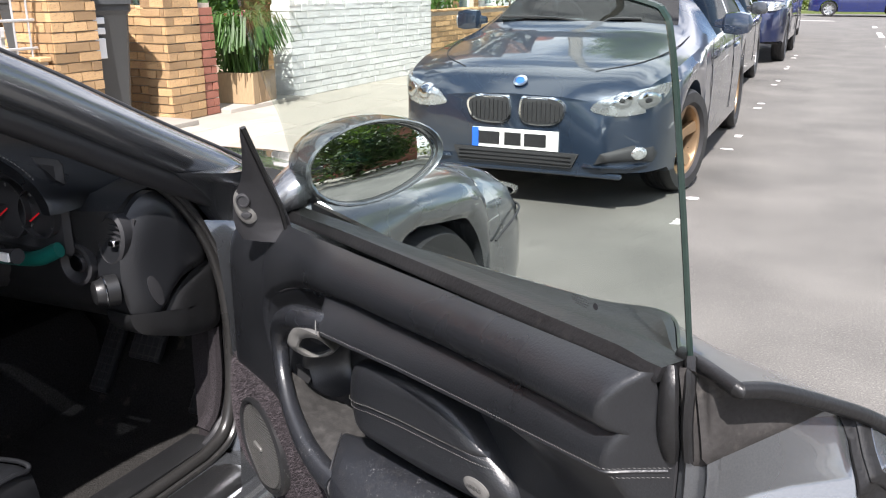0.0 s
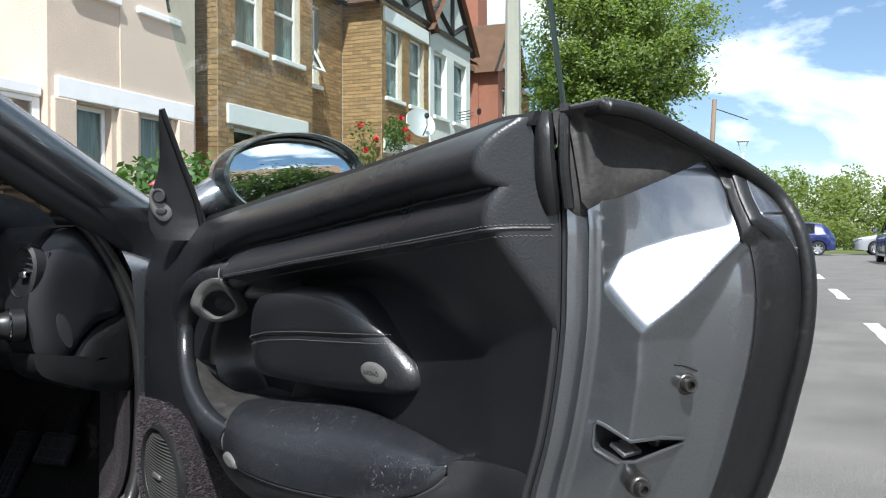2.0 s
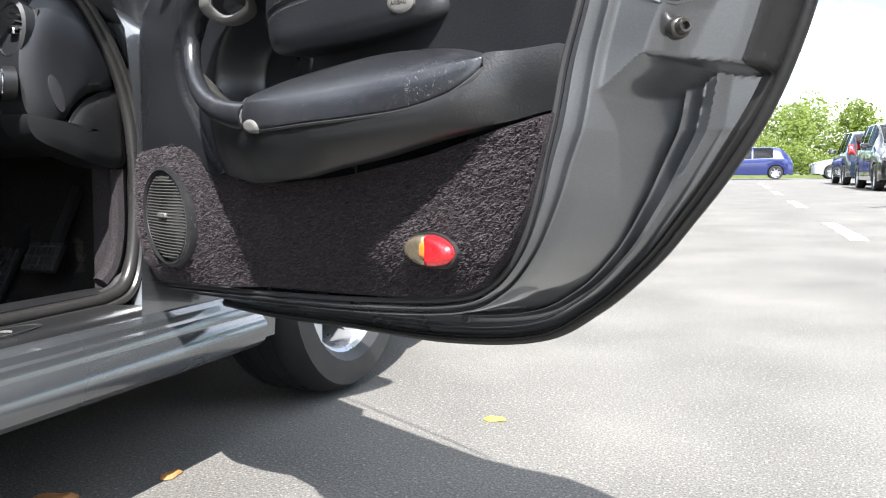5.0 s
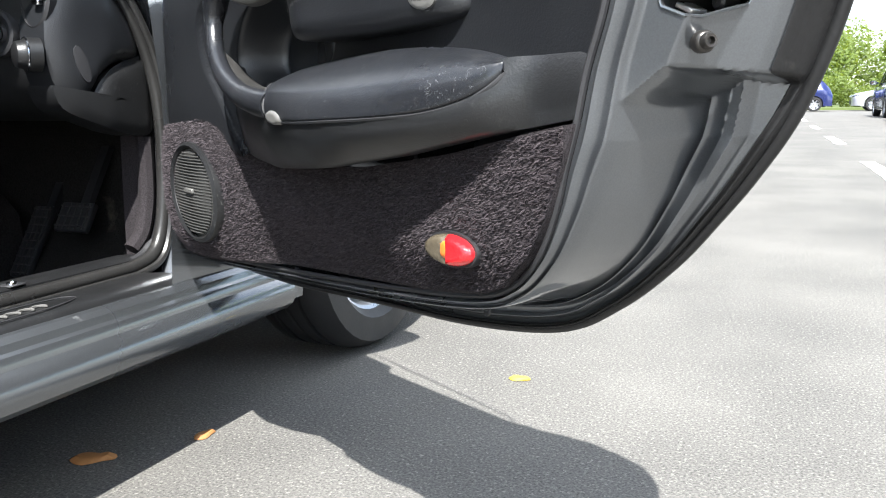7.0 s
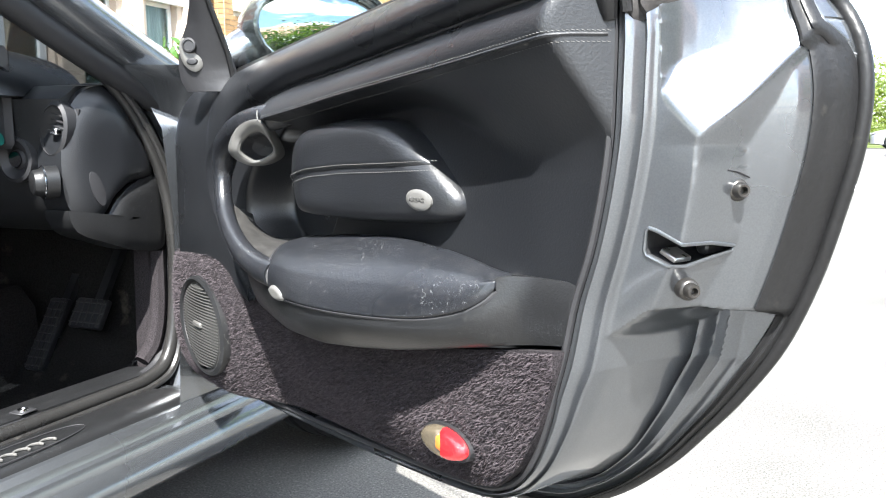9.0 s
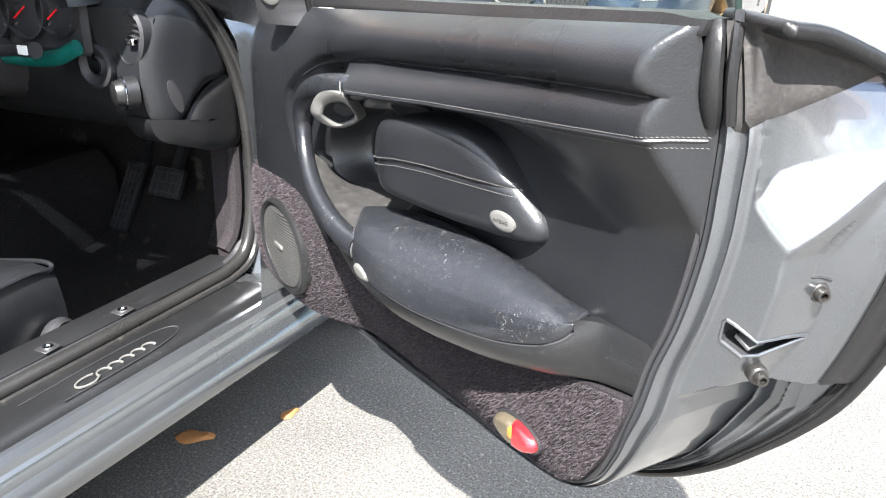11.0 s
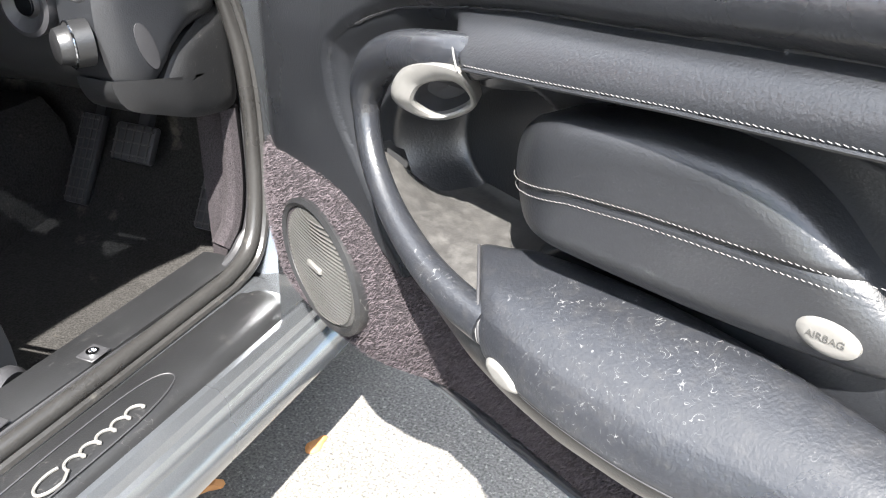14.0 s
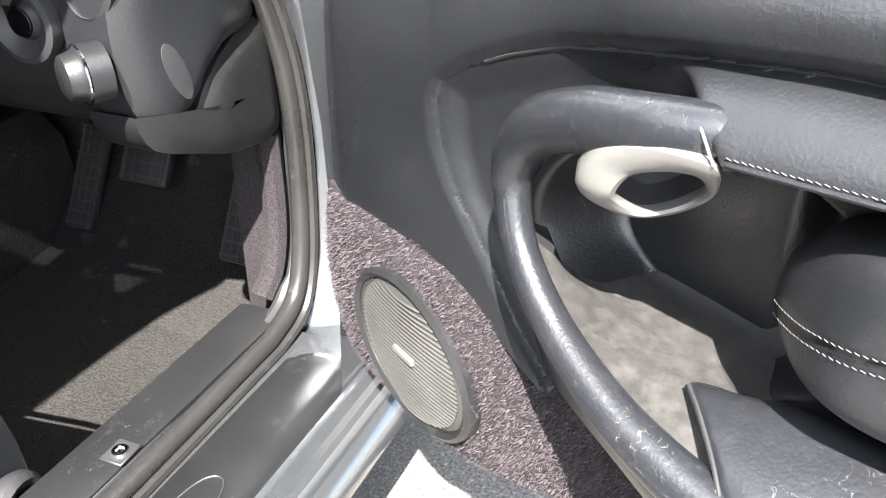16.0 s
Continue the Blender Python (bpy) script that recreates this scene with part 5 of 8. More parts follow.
for s in (-1, 1):
    part("side_intake", bmw.on_front(pillow([(s * 0.47, 0.285), (s * 0.76, 0.30), (s * 0.80, 0.40), (s * 0.66, 0.395), (s * 0.50, 0.345)], (s * 0.64, 0.34), 0.026, 3, lip=0.020, back=0.0)), CABIN, bmw.t)
    fog = part("fog_lamp", bmw.on_front(pillow(ellipse(s * 0.70, 0.352, 0.036, 0.034, 18), (s * 0.70, 0.352), 0.040, 4, lip=0.03)), LAMP_BOWL, bmw.t, "round fog lamp")
    part("blade", bmw.on_front(pillow([(s * 0.40, 0.265), (s * 0.66, 0.262), (s * 0.80, 0.285), (s * 0.79, 0.298), (s * 0.62, 0.280), (s * 0.41, 0.285)], (s * 0.6, 0.275), 0.03, 3, lip=0.01)), PAINT_SLATE, bmw.t, "bumper blade")
part("splitter", bmw.on_front(box(-0.62, 0.205, 0.0, 0.62, 0.235, 0.03, 0.008, 1)), PAINT_SLATE, bmw.t)
bmw.mirrors(1.62, 0.985)
bmw.side_line((1.42, 2.58, 3.42), (0.30, 0.90))
for s in (-1, 1):
    part("wiper", tube(spline([(s * 0.05 - 0.1, 2.162 - 1.27, 0.985), (s * 0.2, 2.162 - 1.30, 1.02), (s * 0.5 + 0.1, 2.162 - 1.32, 1.02)], 4), 0.009, 6), TRIM_BLACK, bmw.t)
part("steering_wheel", moved(tube([(0.18 * math.cos(a), 0, 0.18 * math.sin(a)) for a in (2 * math.pi * k / 24 for k in range(25))], 0.016, 8), Matrix.Translation((0.36, 2.162 - 1.95, 0.98)) @ Matrix.Rotation(radians(-25), 4, "X")), TRIM_BLACK, bmw.t)
part("screen_paper", box(0.05, 2.162 - 1.62, 1.0, 0.25, 2.162 - 1.55, 1.006), PLATE_WHITE, bmw.t, "white paper on the dashboard", smooth=False)
for s in (-1, 1):
    part("bonnet_gap", tube(spline([(s * 0.40, 2.162 - 0.20, 0.772), (s * 0.62, 2.162 - 0.42, 0.815), (s * 0.72, 2.162 - 0.8, 0.868), (s * 0.74, 2.162 - 1.2, 0.92)], 4), 0.004, 5), CABIN, bmw.t)
part("door_handle", tube([(-0.905, 2.162 - 2.35, 0.80), (-0.915, 2.162 - 2.45, 0.805), (-0.905, 2.162 - 2.55, 0.81)], 0.014, 6), PAINT_SLATE, bmw.t)

SUV_HALF = [(0, 0.62), (0.05, 0.78), (0.15, 0.86), (0.4, 0.93), (1.0, 0.96), (4.0, 0.96), (4.6, 0.9), (4.79, 0.8)]
SUV_TOP = [(0, 0.75), (0.05, 0.95), (0.2, 1.06), (0.7, 1.12), (1.35, 1.16), (1.5, 1.22), (2.05, 1.68), (2.4, 1.80), (3.6, 1.80), (4.4, 1.70), (4.7, 1.2), (4.79, 0.9)]
SUV_BELT = [(0, 0.7), (0.2, 1.0), (1.2, 1.08), (4.5, 1.15), (4.79, 0.9)]
grey = Car("hatchback", "dark grey hatchback parked at the kerb", pose(-1.46, 9.55 + 2.15, 0, 0, 0, 180), 4.3, HATCH_HALF, HATCH_TOP, HATCH_BELT, 0.2, (0.82, 3.45), 0.31, PAINT_GREY, ALLOY, (1.28, 2.08), (3.62, 4.05), ((1.75, 2.55), (2.62, 3.4)), wheels_on=(0, 2))
grey.mirrors(1.62, 0.98)
grey.side_line((1.42, 2.58), (0.3, 0.9))
grey.headlamp([(0.42, 0.61), (0.5, 0.67), (0.66, 0.71), (0.79, 0.73), (0.78, 0.66), (0.6, 0.60)])
grey.plate(0.45)
suv = Car("suv", "dark navy square-nosed SUV parked at the kerb", pose(-1.34, 15.2 + 2.4, 0, 0, 0, 180), 4.79, SUV_HALF, SUV_TOP, SUV_BELT, 0.32, (0.9, 3.64), 0.38, PAINT_NAVY, ALLOY, (1.45, 2.2), (4.3, 4.65), ((2.0, 2.8), (2.88, 3.6), (3.68, 4.2)), wheels_on=(0, 2), roof_in=0.78)
suv.mirrors(1.75, 1.2)
suv.side_line((1.5, 2.84, 3.64), (0.45, 1.08))
suv.headlamp([(0.50, 0.86), (0.50, 0.98), (0.70, 0.99), (0.86, 0.98), (0.88, 0.90), (0.75, 0.85)])
part("grille", suv.on_front(pillow([(-0.42, 0.85), (0.42, 0.85), (0.44, 0.97), (-0.44, 0.97)], (0, 0.91), 0.012, 3)), GALV, suv.t, "grey slatted grille")
part("lower_intake", suv.on_front(pillow([(-0.5, 0.45), (0.5, 0.45), (0.55, 0.58), (-0.55, 0.58)], (0, 0.5), 0.006, 3)), CABIN, suv.t)
suv.plate(0.68)
dark = Car("hatchback", "dark blue hatchback parked near the junction", pose(-1.44, 21.4 + 2.15, 0, 0, 0, 180), 4.3, HATCH_HALF, HATCH_TOP, HATCH_BELT, 0.2, (0.82, 3.45), 0.31, PAINT_NAVY, ALLOY, (1.28, 2.08), (3.62, 4.05), ((1.75, 2.55), (2.62, 3.4)), wheels_on=(0, 2))
dark.mirrors(1.62, 0.98)
dark.headlamp([(0.42, 0.61), (0.5, 0.67), (0.66, 0.71), (0.79, 0.73), (0.78, 0.66), (0.6, 0.60)])

FABIA_HALF = [(0, 0.5), (0.05, 0.66), (0.15, 0.76), (0.4, 0.83), (0.9, 0.86), (3.2, 0.86), (3.8, 0.82), (3.99, 0.72)]
FABIA_TOP = [(0, 0.6), (0.05, 0.72), (0.15, 0.80), (0.5, 0.90), (0.95, 0.98), (1.1, 1.04), (1.75, 1.38), (2.1, 1.46), (3.0, 1.47), (3.5, 1.40), (3.78, 1.12), (3.93, 0.95), (3.99, 0.7)]
FABIA_BELT = [(0, 0.55), (0.15, 0.75), (0.9, 0.88), (3.6, 0.98), (3.99, 0.7)]
blue = Car("hatchback", "bright blue hatchback standing across the junction", pose(1.05, 41.2, 0, 0, 0, 90), 3.99, FABIA_HALF, FABIA_TOP, FABIA_BELT, 0.2, (0.82, 3.28), 0.31, PAINT_BLUE, ALLOY, (1.05, 1.85), (3.45, 3.75), ((1.45, 2.25), (2.32, 3.15)), wheels_on=(0, 1, 2, 3), spokes=7)
blue.mirrors(1.45, 1.0)
blue.side_line((1.3, 2.28, 3.1), (0.3, 0.92))
blue.headlamp([(0.42, 0.66), (0.55, 0.74), (0.72, 0.78), (0.77, 0.70), (0.55, 0.63)])
part("tail_lamp", blue.on_tail(pillow([(0.52, 0.78), (0.80, 0.80), (0.80, 0.98), (0.56, 0.95)], (0.68, 0.88), 0.015, 3)), LENS_RED, blue.t, "red tail lamp")
silver = Car("saloon", "silver saloon car parked across the junction", pose(6.15, 42.3, 0, 0, 0, 90), 4.5, [(p[0] * 4.5 / 4.324, p[1]) for p in HATCH_HALF], [(p[0] * 4.5 / 4.324, p[1]) for p in HATCH_TOP], [(p[0] * 4.5 / 4.324, p[1]) for p in HATCH_BELT], 0.2, (0.85, 3.55), 0.31, PAINT_SILVER, ALLOY, (1.32, 2.15), (3.75, 4.2), ((1.8, 2.65), (2.72, 3.55)))
silver.headlamp([(0.42, 0.61), (0.5, 0.67), (0.66, 0.71), (0.79, 0.73), (0.78, 0.66), (0.6, 0.60)])
part("lower_intake", silver.on_front(pillow([(-0.5, 0.3), (0.5, 0.3), (0.5, 0.45), (-0.5, 0.45)], (0, 0.38), 0.004, 3)), CABIN, silver.t)

MPV_HALF = [(0, 0.5), (0.05, 0.66), (0.15, 0.76), (0.4, 0.84), (0.9, 0.875), (3.6, 0.875), (4.1, 0.84), (4.32, 0.74)]
MPV_TOP = [(0, 0.62), (0.05, 0.74), (0.15, 0.82), (0.5, 0.95), (0.9, 1.06), (1.0, 1.12), (1.75, 1.55), (2.1, 1.64), (3.6, 1.63), (4.0, 1.55), (4.2, 1.15), (4.3, 0.95), (4.32, 0.7)]
MPV_BELT = [(0, 0.55), (0.15, 0.76), (0.9, 0.92), (4.0, 1.0), (4.32, 0.7)]
for nm, lab, m, mat in (("people_carrier", "dark people carrier parked facing along the far kerb", pose(4.42, 20.9 + 2.16, 0, 0, 0, 180), PAINT_BLACK), ("people_carrier", "dark blue people carrier with red tail lamps at the far kerb", pose(4.52, 27.5 + 2.16, 0, 0, 0, 0), PAINT_SLATE)):
    c = Car(nm, lab, m, 4.32, MPV_HALF, MPV_TOP, MPV_BELT, 0.22, (0.85, 3.55), 0.315, mat, ALLOY, (1.0, 1.9), (4.0, 4.2), ((1.5, 2.3), (2.38, 3.1), (3.18, 3.8)), roof_in=0.76)
    c.mirrors(1.5, 1.05)
    c.side_line((1.35, 2.34, 3.14), (0.32, 0.95))
    c.headlamp([(0.42, 0.66), (0.55, 0.76), (0.72, 0.84), (0.79, 0.78), (0.76, 0.70), (0.55, 0.64)])
    c.plate(0.5, front=True)
    for s in (-1, 1):
        part("tail_lamp", c.on_tail(pillow([(s * 0.62, 0.92), (s * 0.81, 0.92), (s * 0.80, 1.22), (s * 0.66, 1.2)], (s * 0.73, 1.06), 0.015, 3)), LENS_RED, c.t, "red tail lamp")


# ---------------- the sports car with its driver's door open ----------------
PAINT_SEAL = shader("seal_grey_metallic", (0.150, 0.160, 0.172), 0.27, 0.80, vary=0.04, scale=2.0, fine=700, fine_vary=0.10, bump=0.0, coat=1.0, rough_vary=0.04, tint=(0.17, 0.16, 0.148), tint_scale=30, tint_at=(0.70, 0.85))
LEATHER = scratched(shader("black_leather", (0.0105, 0.0113, 0.0130), 0.33, vary=0.20, scale=5, fine=330, fine_vary=0.14, bump=0.24, bump_scale=460, dist=0.0012, tint=(0.020, 0.021, 0.023), tint_scale=22, tint_at=(0.62, 0.84), rough_vary=0.12, spec=0.60), (0.12, 0.12, 0.12), 120, 0.006, 9, (0.58, 0.68), 0.3)
LEATHER_WORN = scratched(shader("scuffed_black_leather", (0.0125, 0.0135, 0.0160), 0.28, vary=0.16, scale=7, fine=300, fine_vary=0.12, bump=0.25, bump_scale=420, dist=0.0012, tint=(0.024, 0.024, 0.025), tint_scale=90, tint_at=(0.50, 0.80), rough_vary=0.12, spec=0.58), (0.24, 0.24, 0.24), 105, 0.009, 11, (0.46, 0.62), 0.70)
PLASTIC_SOFT = scratched(shader("dusty_black_plastic", (0.0115, 0.0118, 0.0125), 0.36, vary=0.16, scale=6, fine=260, fine_vary=0.16, bump=0.25, bump_scale=500, dist=0.001, tint=(0.032, 0.031, 0.030), tint_scale=40, tint_at=(0.62, 0.80)), (0.13, 0.125, 0.12), 60, 0.010, 8, (0.54, 0.66), 0.6)
CARPET = shader("plum_grey_carpet", (0.030, 0.0262, 0.0285), 0.95, vary=0.14, scale=14, fine=620, fine_vary=0.9, bump=0.9, bump_scale=950, dist=0.003, spec=0.15)
FLOOR_CARPET = shader("black_carpet", (0.022, 0.021, 0.020), 0.95, vary=0.15, scale=6, fine=240, fine_vary=0.5, bump=0.9, bump_scale=240, dist=0.004, spec=0.15, tint=(0.13, 0.115, 0.095), tint_scale=12, tint_at=(0.62, 0.8))
TITANIUM = shader("titanium_grey_plastic", (0.135, 0.132, 0.125), 0.36, 0.25, vary=0.06, scale=20, fine=300, fine_vary=0.04, bump=0.05)
STITCH = shader("grey_thread", (0.10, 0.10, 0.097), 0.8, bump=0)
MIRROR = shader("mirror_silvering", (0.86, 0.89, 0.90), 0.01, 1.0, vary=0.0, fine_vary=0.0, bump=0, rough_vary=0)
DOOR_GLASS = glass("green_tint_glass", (0.93, 0.975, 0.95), 0.985, 0.01, 0.035, 0.5)
LENS_HALF = shader("clear_lens", (0.12, 0.10, 0.07), 0.10, 0.3, vary=0.12, scale=60, bump=0.3, bump_scale=300)
LENS_RED_BRIGHT = shader("red_reflector", (0.72, 0.015, 0.02), 0.10, vary=0.08, scale=80, fine=500, fine_vary=0.1, bump=0.4, bump_scale=420, coat=0.6)
GRILLE_CLOTH = shader("speaker_mesh", (0.065, 0.064, 0.061), 0.5, 0.4, vary=0.06, scale=10, fine=800, fine_vary=0.3, bump=0.6, bump_scale=900, dist=0.001)

CAR_M = pose(-1.385, 0.975, 0, 0, 0, -2.5)
CAR_INV = CAR_M.inverted()
S_HALF = [(0, 0.52), (0.04, 0.66), (0.12, 0.76), (0.35, 0.85), (0.7, 0.878), (0.97, 0.885), (1.4, 0.868), (1.8, 0.862), (2.6, 0.872), (3.3, 0.885), (3.9, 0.86), (4.25, 0.76), (4.43, 0.6)]
S_TOP = [(0, 0.44), (0.06, 0.53), (0.2, 0.60), (0.6, 0.70), (1.1, 0.775), (1.42, 0.83), (1.50, 0.86), (2.15, 1.19), (2.45, 1.28), (2.85, 1.295), (3.4, 1.17), (3.9, 0.95), (4.25, 0.78), (4.43, 0.56)]
S_BELT = [(0, 0.42), (0.1, 0.53), (0.3, 0.62), (0.7, 0.715), (1.0, 0.745), (1.3, 0.765), (1.7, 0.84), (2.6, 0.90), (3.6, 0.92), (4.2, 0.75), (4.43, 0.54)]
S_CROWN = [(0, 0.45), (0.1, 0.545), (0.25, 0.625), (0.4, 0.68), (0.55, 0.715), (0.8, 0.75), (1.1, 0.775), (1.4, 0.805), (1.75, 0.86)]
# Glass tinted this dark only to keep sun patches out of the cabin.
sports = Car("sports_car", "grey metallic sports coupe with its driver's door wide open", CAR_M, 4.43, S_HALF, S_TOP, S_BELT, 0.20, (0.985, 3.335), 0.318, PAINT_SEAL, ALLOY, (1.50, 2.30), (3.15, 3.75), ((1.62, 2.85),), wheel_w=0.225, arch=0.035, roof_in=0.80, cabin=False, under=-0.06, crown=S_CROWN, glassmat=glass("dark_tinted_screen", (0.10, 0.11, 0.12), 0.9, 0.01, 0.06, 0.4),
             cut=lambda s, t, j: s > 0 and ((1.72 < t < 3.0 and j <= 4) or (1.52 < t < 3.0 and j in (5, 6))))
scar = sports.t


def wpart(name, bm, mat, parent=scar, label="", smooth=True, angle=40.0, kind=""):
    """A part drawn in world metres."""
    return part(name, moved(bm, CAR_INV), mat, parent, label, smooth, angle, kind)


# front lamps and the lower lip of the nose
for s in (-1, 1):
    lamp = part("headlamp", sports.on_front(pillow(ellipse(s * 0.66, 0.585, 0.13, 0.085, 24, s * 28), (s * 0.66, 0.585), 0.012, 4, lip=0.006, back=0.03)), LAMP_BOWL, scar, "clear oval headlamp")
    part("lens", sports.on_front(pillow(ellipse(s * 0.66, 0.585, 0.135, 0.09, 24, s * 28), (s * 0.66, 0.585), 0.035, 4, lip=0.01, back=0)), LENS_CLEAR, lamp).visible_shadow = False
part("nose_gap", tube(spline([(-0.70, 2.05, 0.40), (0, 2.222, 0.40), (0.70, 2.05, 0.40)], 6), 0.004, 5), CABIN, scar)
for s in (-1, 1):
    part("bumper_seam", tube(spline([(s * 0.872, 1.62, 0.50), (s * 0.84, 1.88, 0.54), (s * 0.70, 2.04, 0.52)], 5), 0.004, 5), CABIN, scar)
part("filler_flap", moved(lathe([(0.085, 0.0), (0.088, 0.003), (0.092, 0.0)], 28), Matrix.Translation((0.752, 1.10, 0.752)) @ Matrix.Rotation(radians(38), 4, "Y")), CABIN, scar, "thin round filler flap joint")

# ---- door frame of reference: s back from the hinge, n in towards the seat, z up
D_O, D_A = Vector((-0.52, 1.395, 0)), radians(-31.9)
D_S = Vector((math.cos(D_A), math.sin(D_A), 0))
D_N = Vector((math.sin(D_A), -math.cos(D_A), 0))


def dw(s, z, n):
    return D_O + D_S * s + D_N * n + Vector((0, 0, z))


def d_map(bm):
    """From (s, z, n) to the car."""
    return warp(bm, lambda c: CAR_INV @ dw(c.x, c.y, c.z))


def sheet(s0, s1, z0, z1, nf, nu=60, nv=16, back=0.012):
    """A skin over s0(z)..s1(z), z0(s)..z1(s) at depth nf(s, z), with its edges turned back."""
    b = bmesh.new()
    rows = []
    for j in range(nv + 1):
        v = j / nv
        row = []
        for i in range(nu + 1):
            u = i / nu
            s = s0(0.7) + (s1(0.7) - s0(0.7)) * u
            z = z0(s) + (z1(s) - z0(s)) * v
            s = s0(z) + (s1(z) - s0(z)) * u
            row.append(Vector((s, z, nf(s, z))))
        rows.append(row)
    grid = [[b.verts.new(p) for p in row] for row in rows]
    for r0, r1 in zip(grid, grid[1:]):
        for i in range(nu):
            b.faces.new((r0[i], r0[i + 1], r1[i + 1], r1[i]))
    rim = grid[0] + [r[-1] for r in grid[1:]] + grid[-1][-2::-1] + [r[0] for r in grid[-2:0:-1]]
    low = [b.verts.new(v.co - Vector((0, 0, back))) for v in rim]
    k = len(rim)
    for i in range(k):
        b.faces.new((rim[i], rim[(i + 1) % k], low[(i + 1) % k], low[i]))
    return b


def step(x, a, c):
    t = max(0.0, min(1.0, (x - a) / (c - a)))
    return t * t * (3 - 2 * t)


z_crease = smooth_curve([(-0.1, 0.74), (0.185, 0.74), (0.190, 0.755), (0.198, 0.763), (0.225, 0.781), (0.274, 0.804), (0.325, 0.823), (0.382, 0.835), (0.43, 0.844), (0.498, 0.855), (0.6, 0.865), (0.715, 0.878), (0.78, 0.885), (0.87, 0.894), (0.97, 0.902), (1.1, 0.905)], 0.005)
s_crease = smooth_curve([(0.40, 0.40), (0.55, 0.36), (0.595, 0.30), (0.648, 0.248), (0.681, 0.214), (0.710, 0.197), (0.743, 0.190), (0.765, 0.199), (0.785, 0.230), (0.80, 0.25), (1.0, 0.25)], 0.006)
z_stitch = curve([(0.40, 0.804), (0.47, 0.813), (0.56, 0.8235), (0.65, 0.835), (0.86, 0.857), (0.967, 0.869), (1.1, 0.869)])
z_low = smooth_curve([(-0.1, 0.59), (0.19, 0.612), (0.25, 0.60), (0.30, 0.575), (0.36, 0.560), (0.48, 0.552), (0.62, 0.560), (0.77, 0.581), (0.89, 0.606), (0.96, 0.618), (1.1, 0.63)], 0.02)
z_foot = curve([(-0.1, 0.372), (0.05, 0.382), (0.35, 0.402), (0.59, 0.419), (0.72, 0.430), (0.80, 0.442), (0.845, 0.458), (0.888, 0.493), (0.912, 0.535), (0.927, 0.575), (0.938, 0.612), (1.1, 0.9)])
s_front = curve([(0.3, 0.0), (0.50, -0.035), (0.60, 0.0), (0.72, 0.005), (0.82, 0.025), (0.87, 0.06), (1.0, 0.1)])
s_rear = curve([(0.40, 0.75), (0.447, 0.80), (0.466, 0.855), (0.50, 0.888), (0.54, 0.908), (0.58, 0.921), (0.61, 0.930), (0.655, 0.941), (0.70, 0.957), (0.745, 0.968), (0.79, 0.975), (0.84, 0.979), (0.88, 0.977), (0.97, 0.962)])
const = lambda v: (lambda q: v)

# outer skin of the door
z_skin_low = curve([(-0.06, 0.315), (0.15, 0.322), (0.38, 0.338), (0.60, 0.352), (0.76, 0.376), (0.845, 0.413), (0.91, 0.462), (0.955, 0.508), (0.992, 0.55), (1.022, 0.592), (1.05, 0.638), (1.071, 0.69), (1.086, 0.748), (1.0975, 0.80)])
z_skin_top = curve([(-0.06, 0.85), (0.2, 0.872), (0.68, 0.92), (0.90, 0.945), (0.975, 0.953), (1.030, 0.955), (1.052, 0.929), (1.0735, 0.894), (1.0905, 0.862), (1.0975, 0.825)])


def n_skin(s, z):
    v = max(0.0, min(1.0, (z - z_skin_low(s)) / max(0.01, z_skin_top(s) - z_skin_low(s))))
    return -0.203 - 0.035 * math.sin(math.pi * v) * min(1.0, (1.0975 - s) / 0.3) + 0.075 * v ** 4 * (1 - step(s, 0.80, 0.99)) + 0.15 * step(s, 0.85, 0.98) * max(0.0, min(1.0, (z - 0.893) / 0.062)) ** 1.5


door = part("door", d_map(sheet(const(-0.06), const(1.097), z_skin_low, z_skin_top, n_skin, 90, 30, 0.004)), PAINT_SEAL, scar, "open driver's door with black leather trim")


def dpart(name, bm, mat, label="", smooth=True, angle=40.0, kind=""):
    return part(name, d_map(bm), mat, door, label, smooth, angle, kind)


# --- leather trim: one padded card, cut along its creases
z_edge = curve([(-0.1, 0.866), (0.2, 0.888), (0.38, 0.904), (0.695, 0.929), (0.945, 0.9505), (0.99, 0.953)])
n_edge = curve([(-0.1, -0.066), (0.2, -0.062), (0.38, -0.055), (0.695, -0.040), (0.945, -0.022), (0.99, -0.022)])
n_fold = curve([(0.0, -0.0225), (0.25, -0.0225), (0.45, -0.020), (0.70, -0.017), (0.955, -0.006)])
n_seam = curve([(0.40, 0.016), (0.47, 0.0165), (0.60, 0.011), (0.80, 0.004), (0.955, 0.0005)])


def in_pocket(s, z):
    """Depth of the hollow behind the pull handle."""
    e = ((s - 0.420 - (z - 0.71) * 0.25) / 0.108) ** 2 + ((z - 0.706) / 0.074) ** 2
    return step(1.25 - e, 0.0, 0.55)


def inside_fold(s, z):
    """Above 0 inside the crease that runs round the handle and on below the belt roll."""
    return min(z_crease(s) - z, s - s_crease(z))


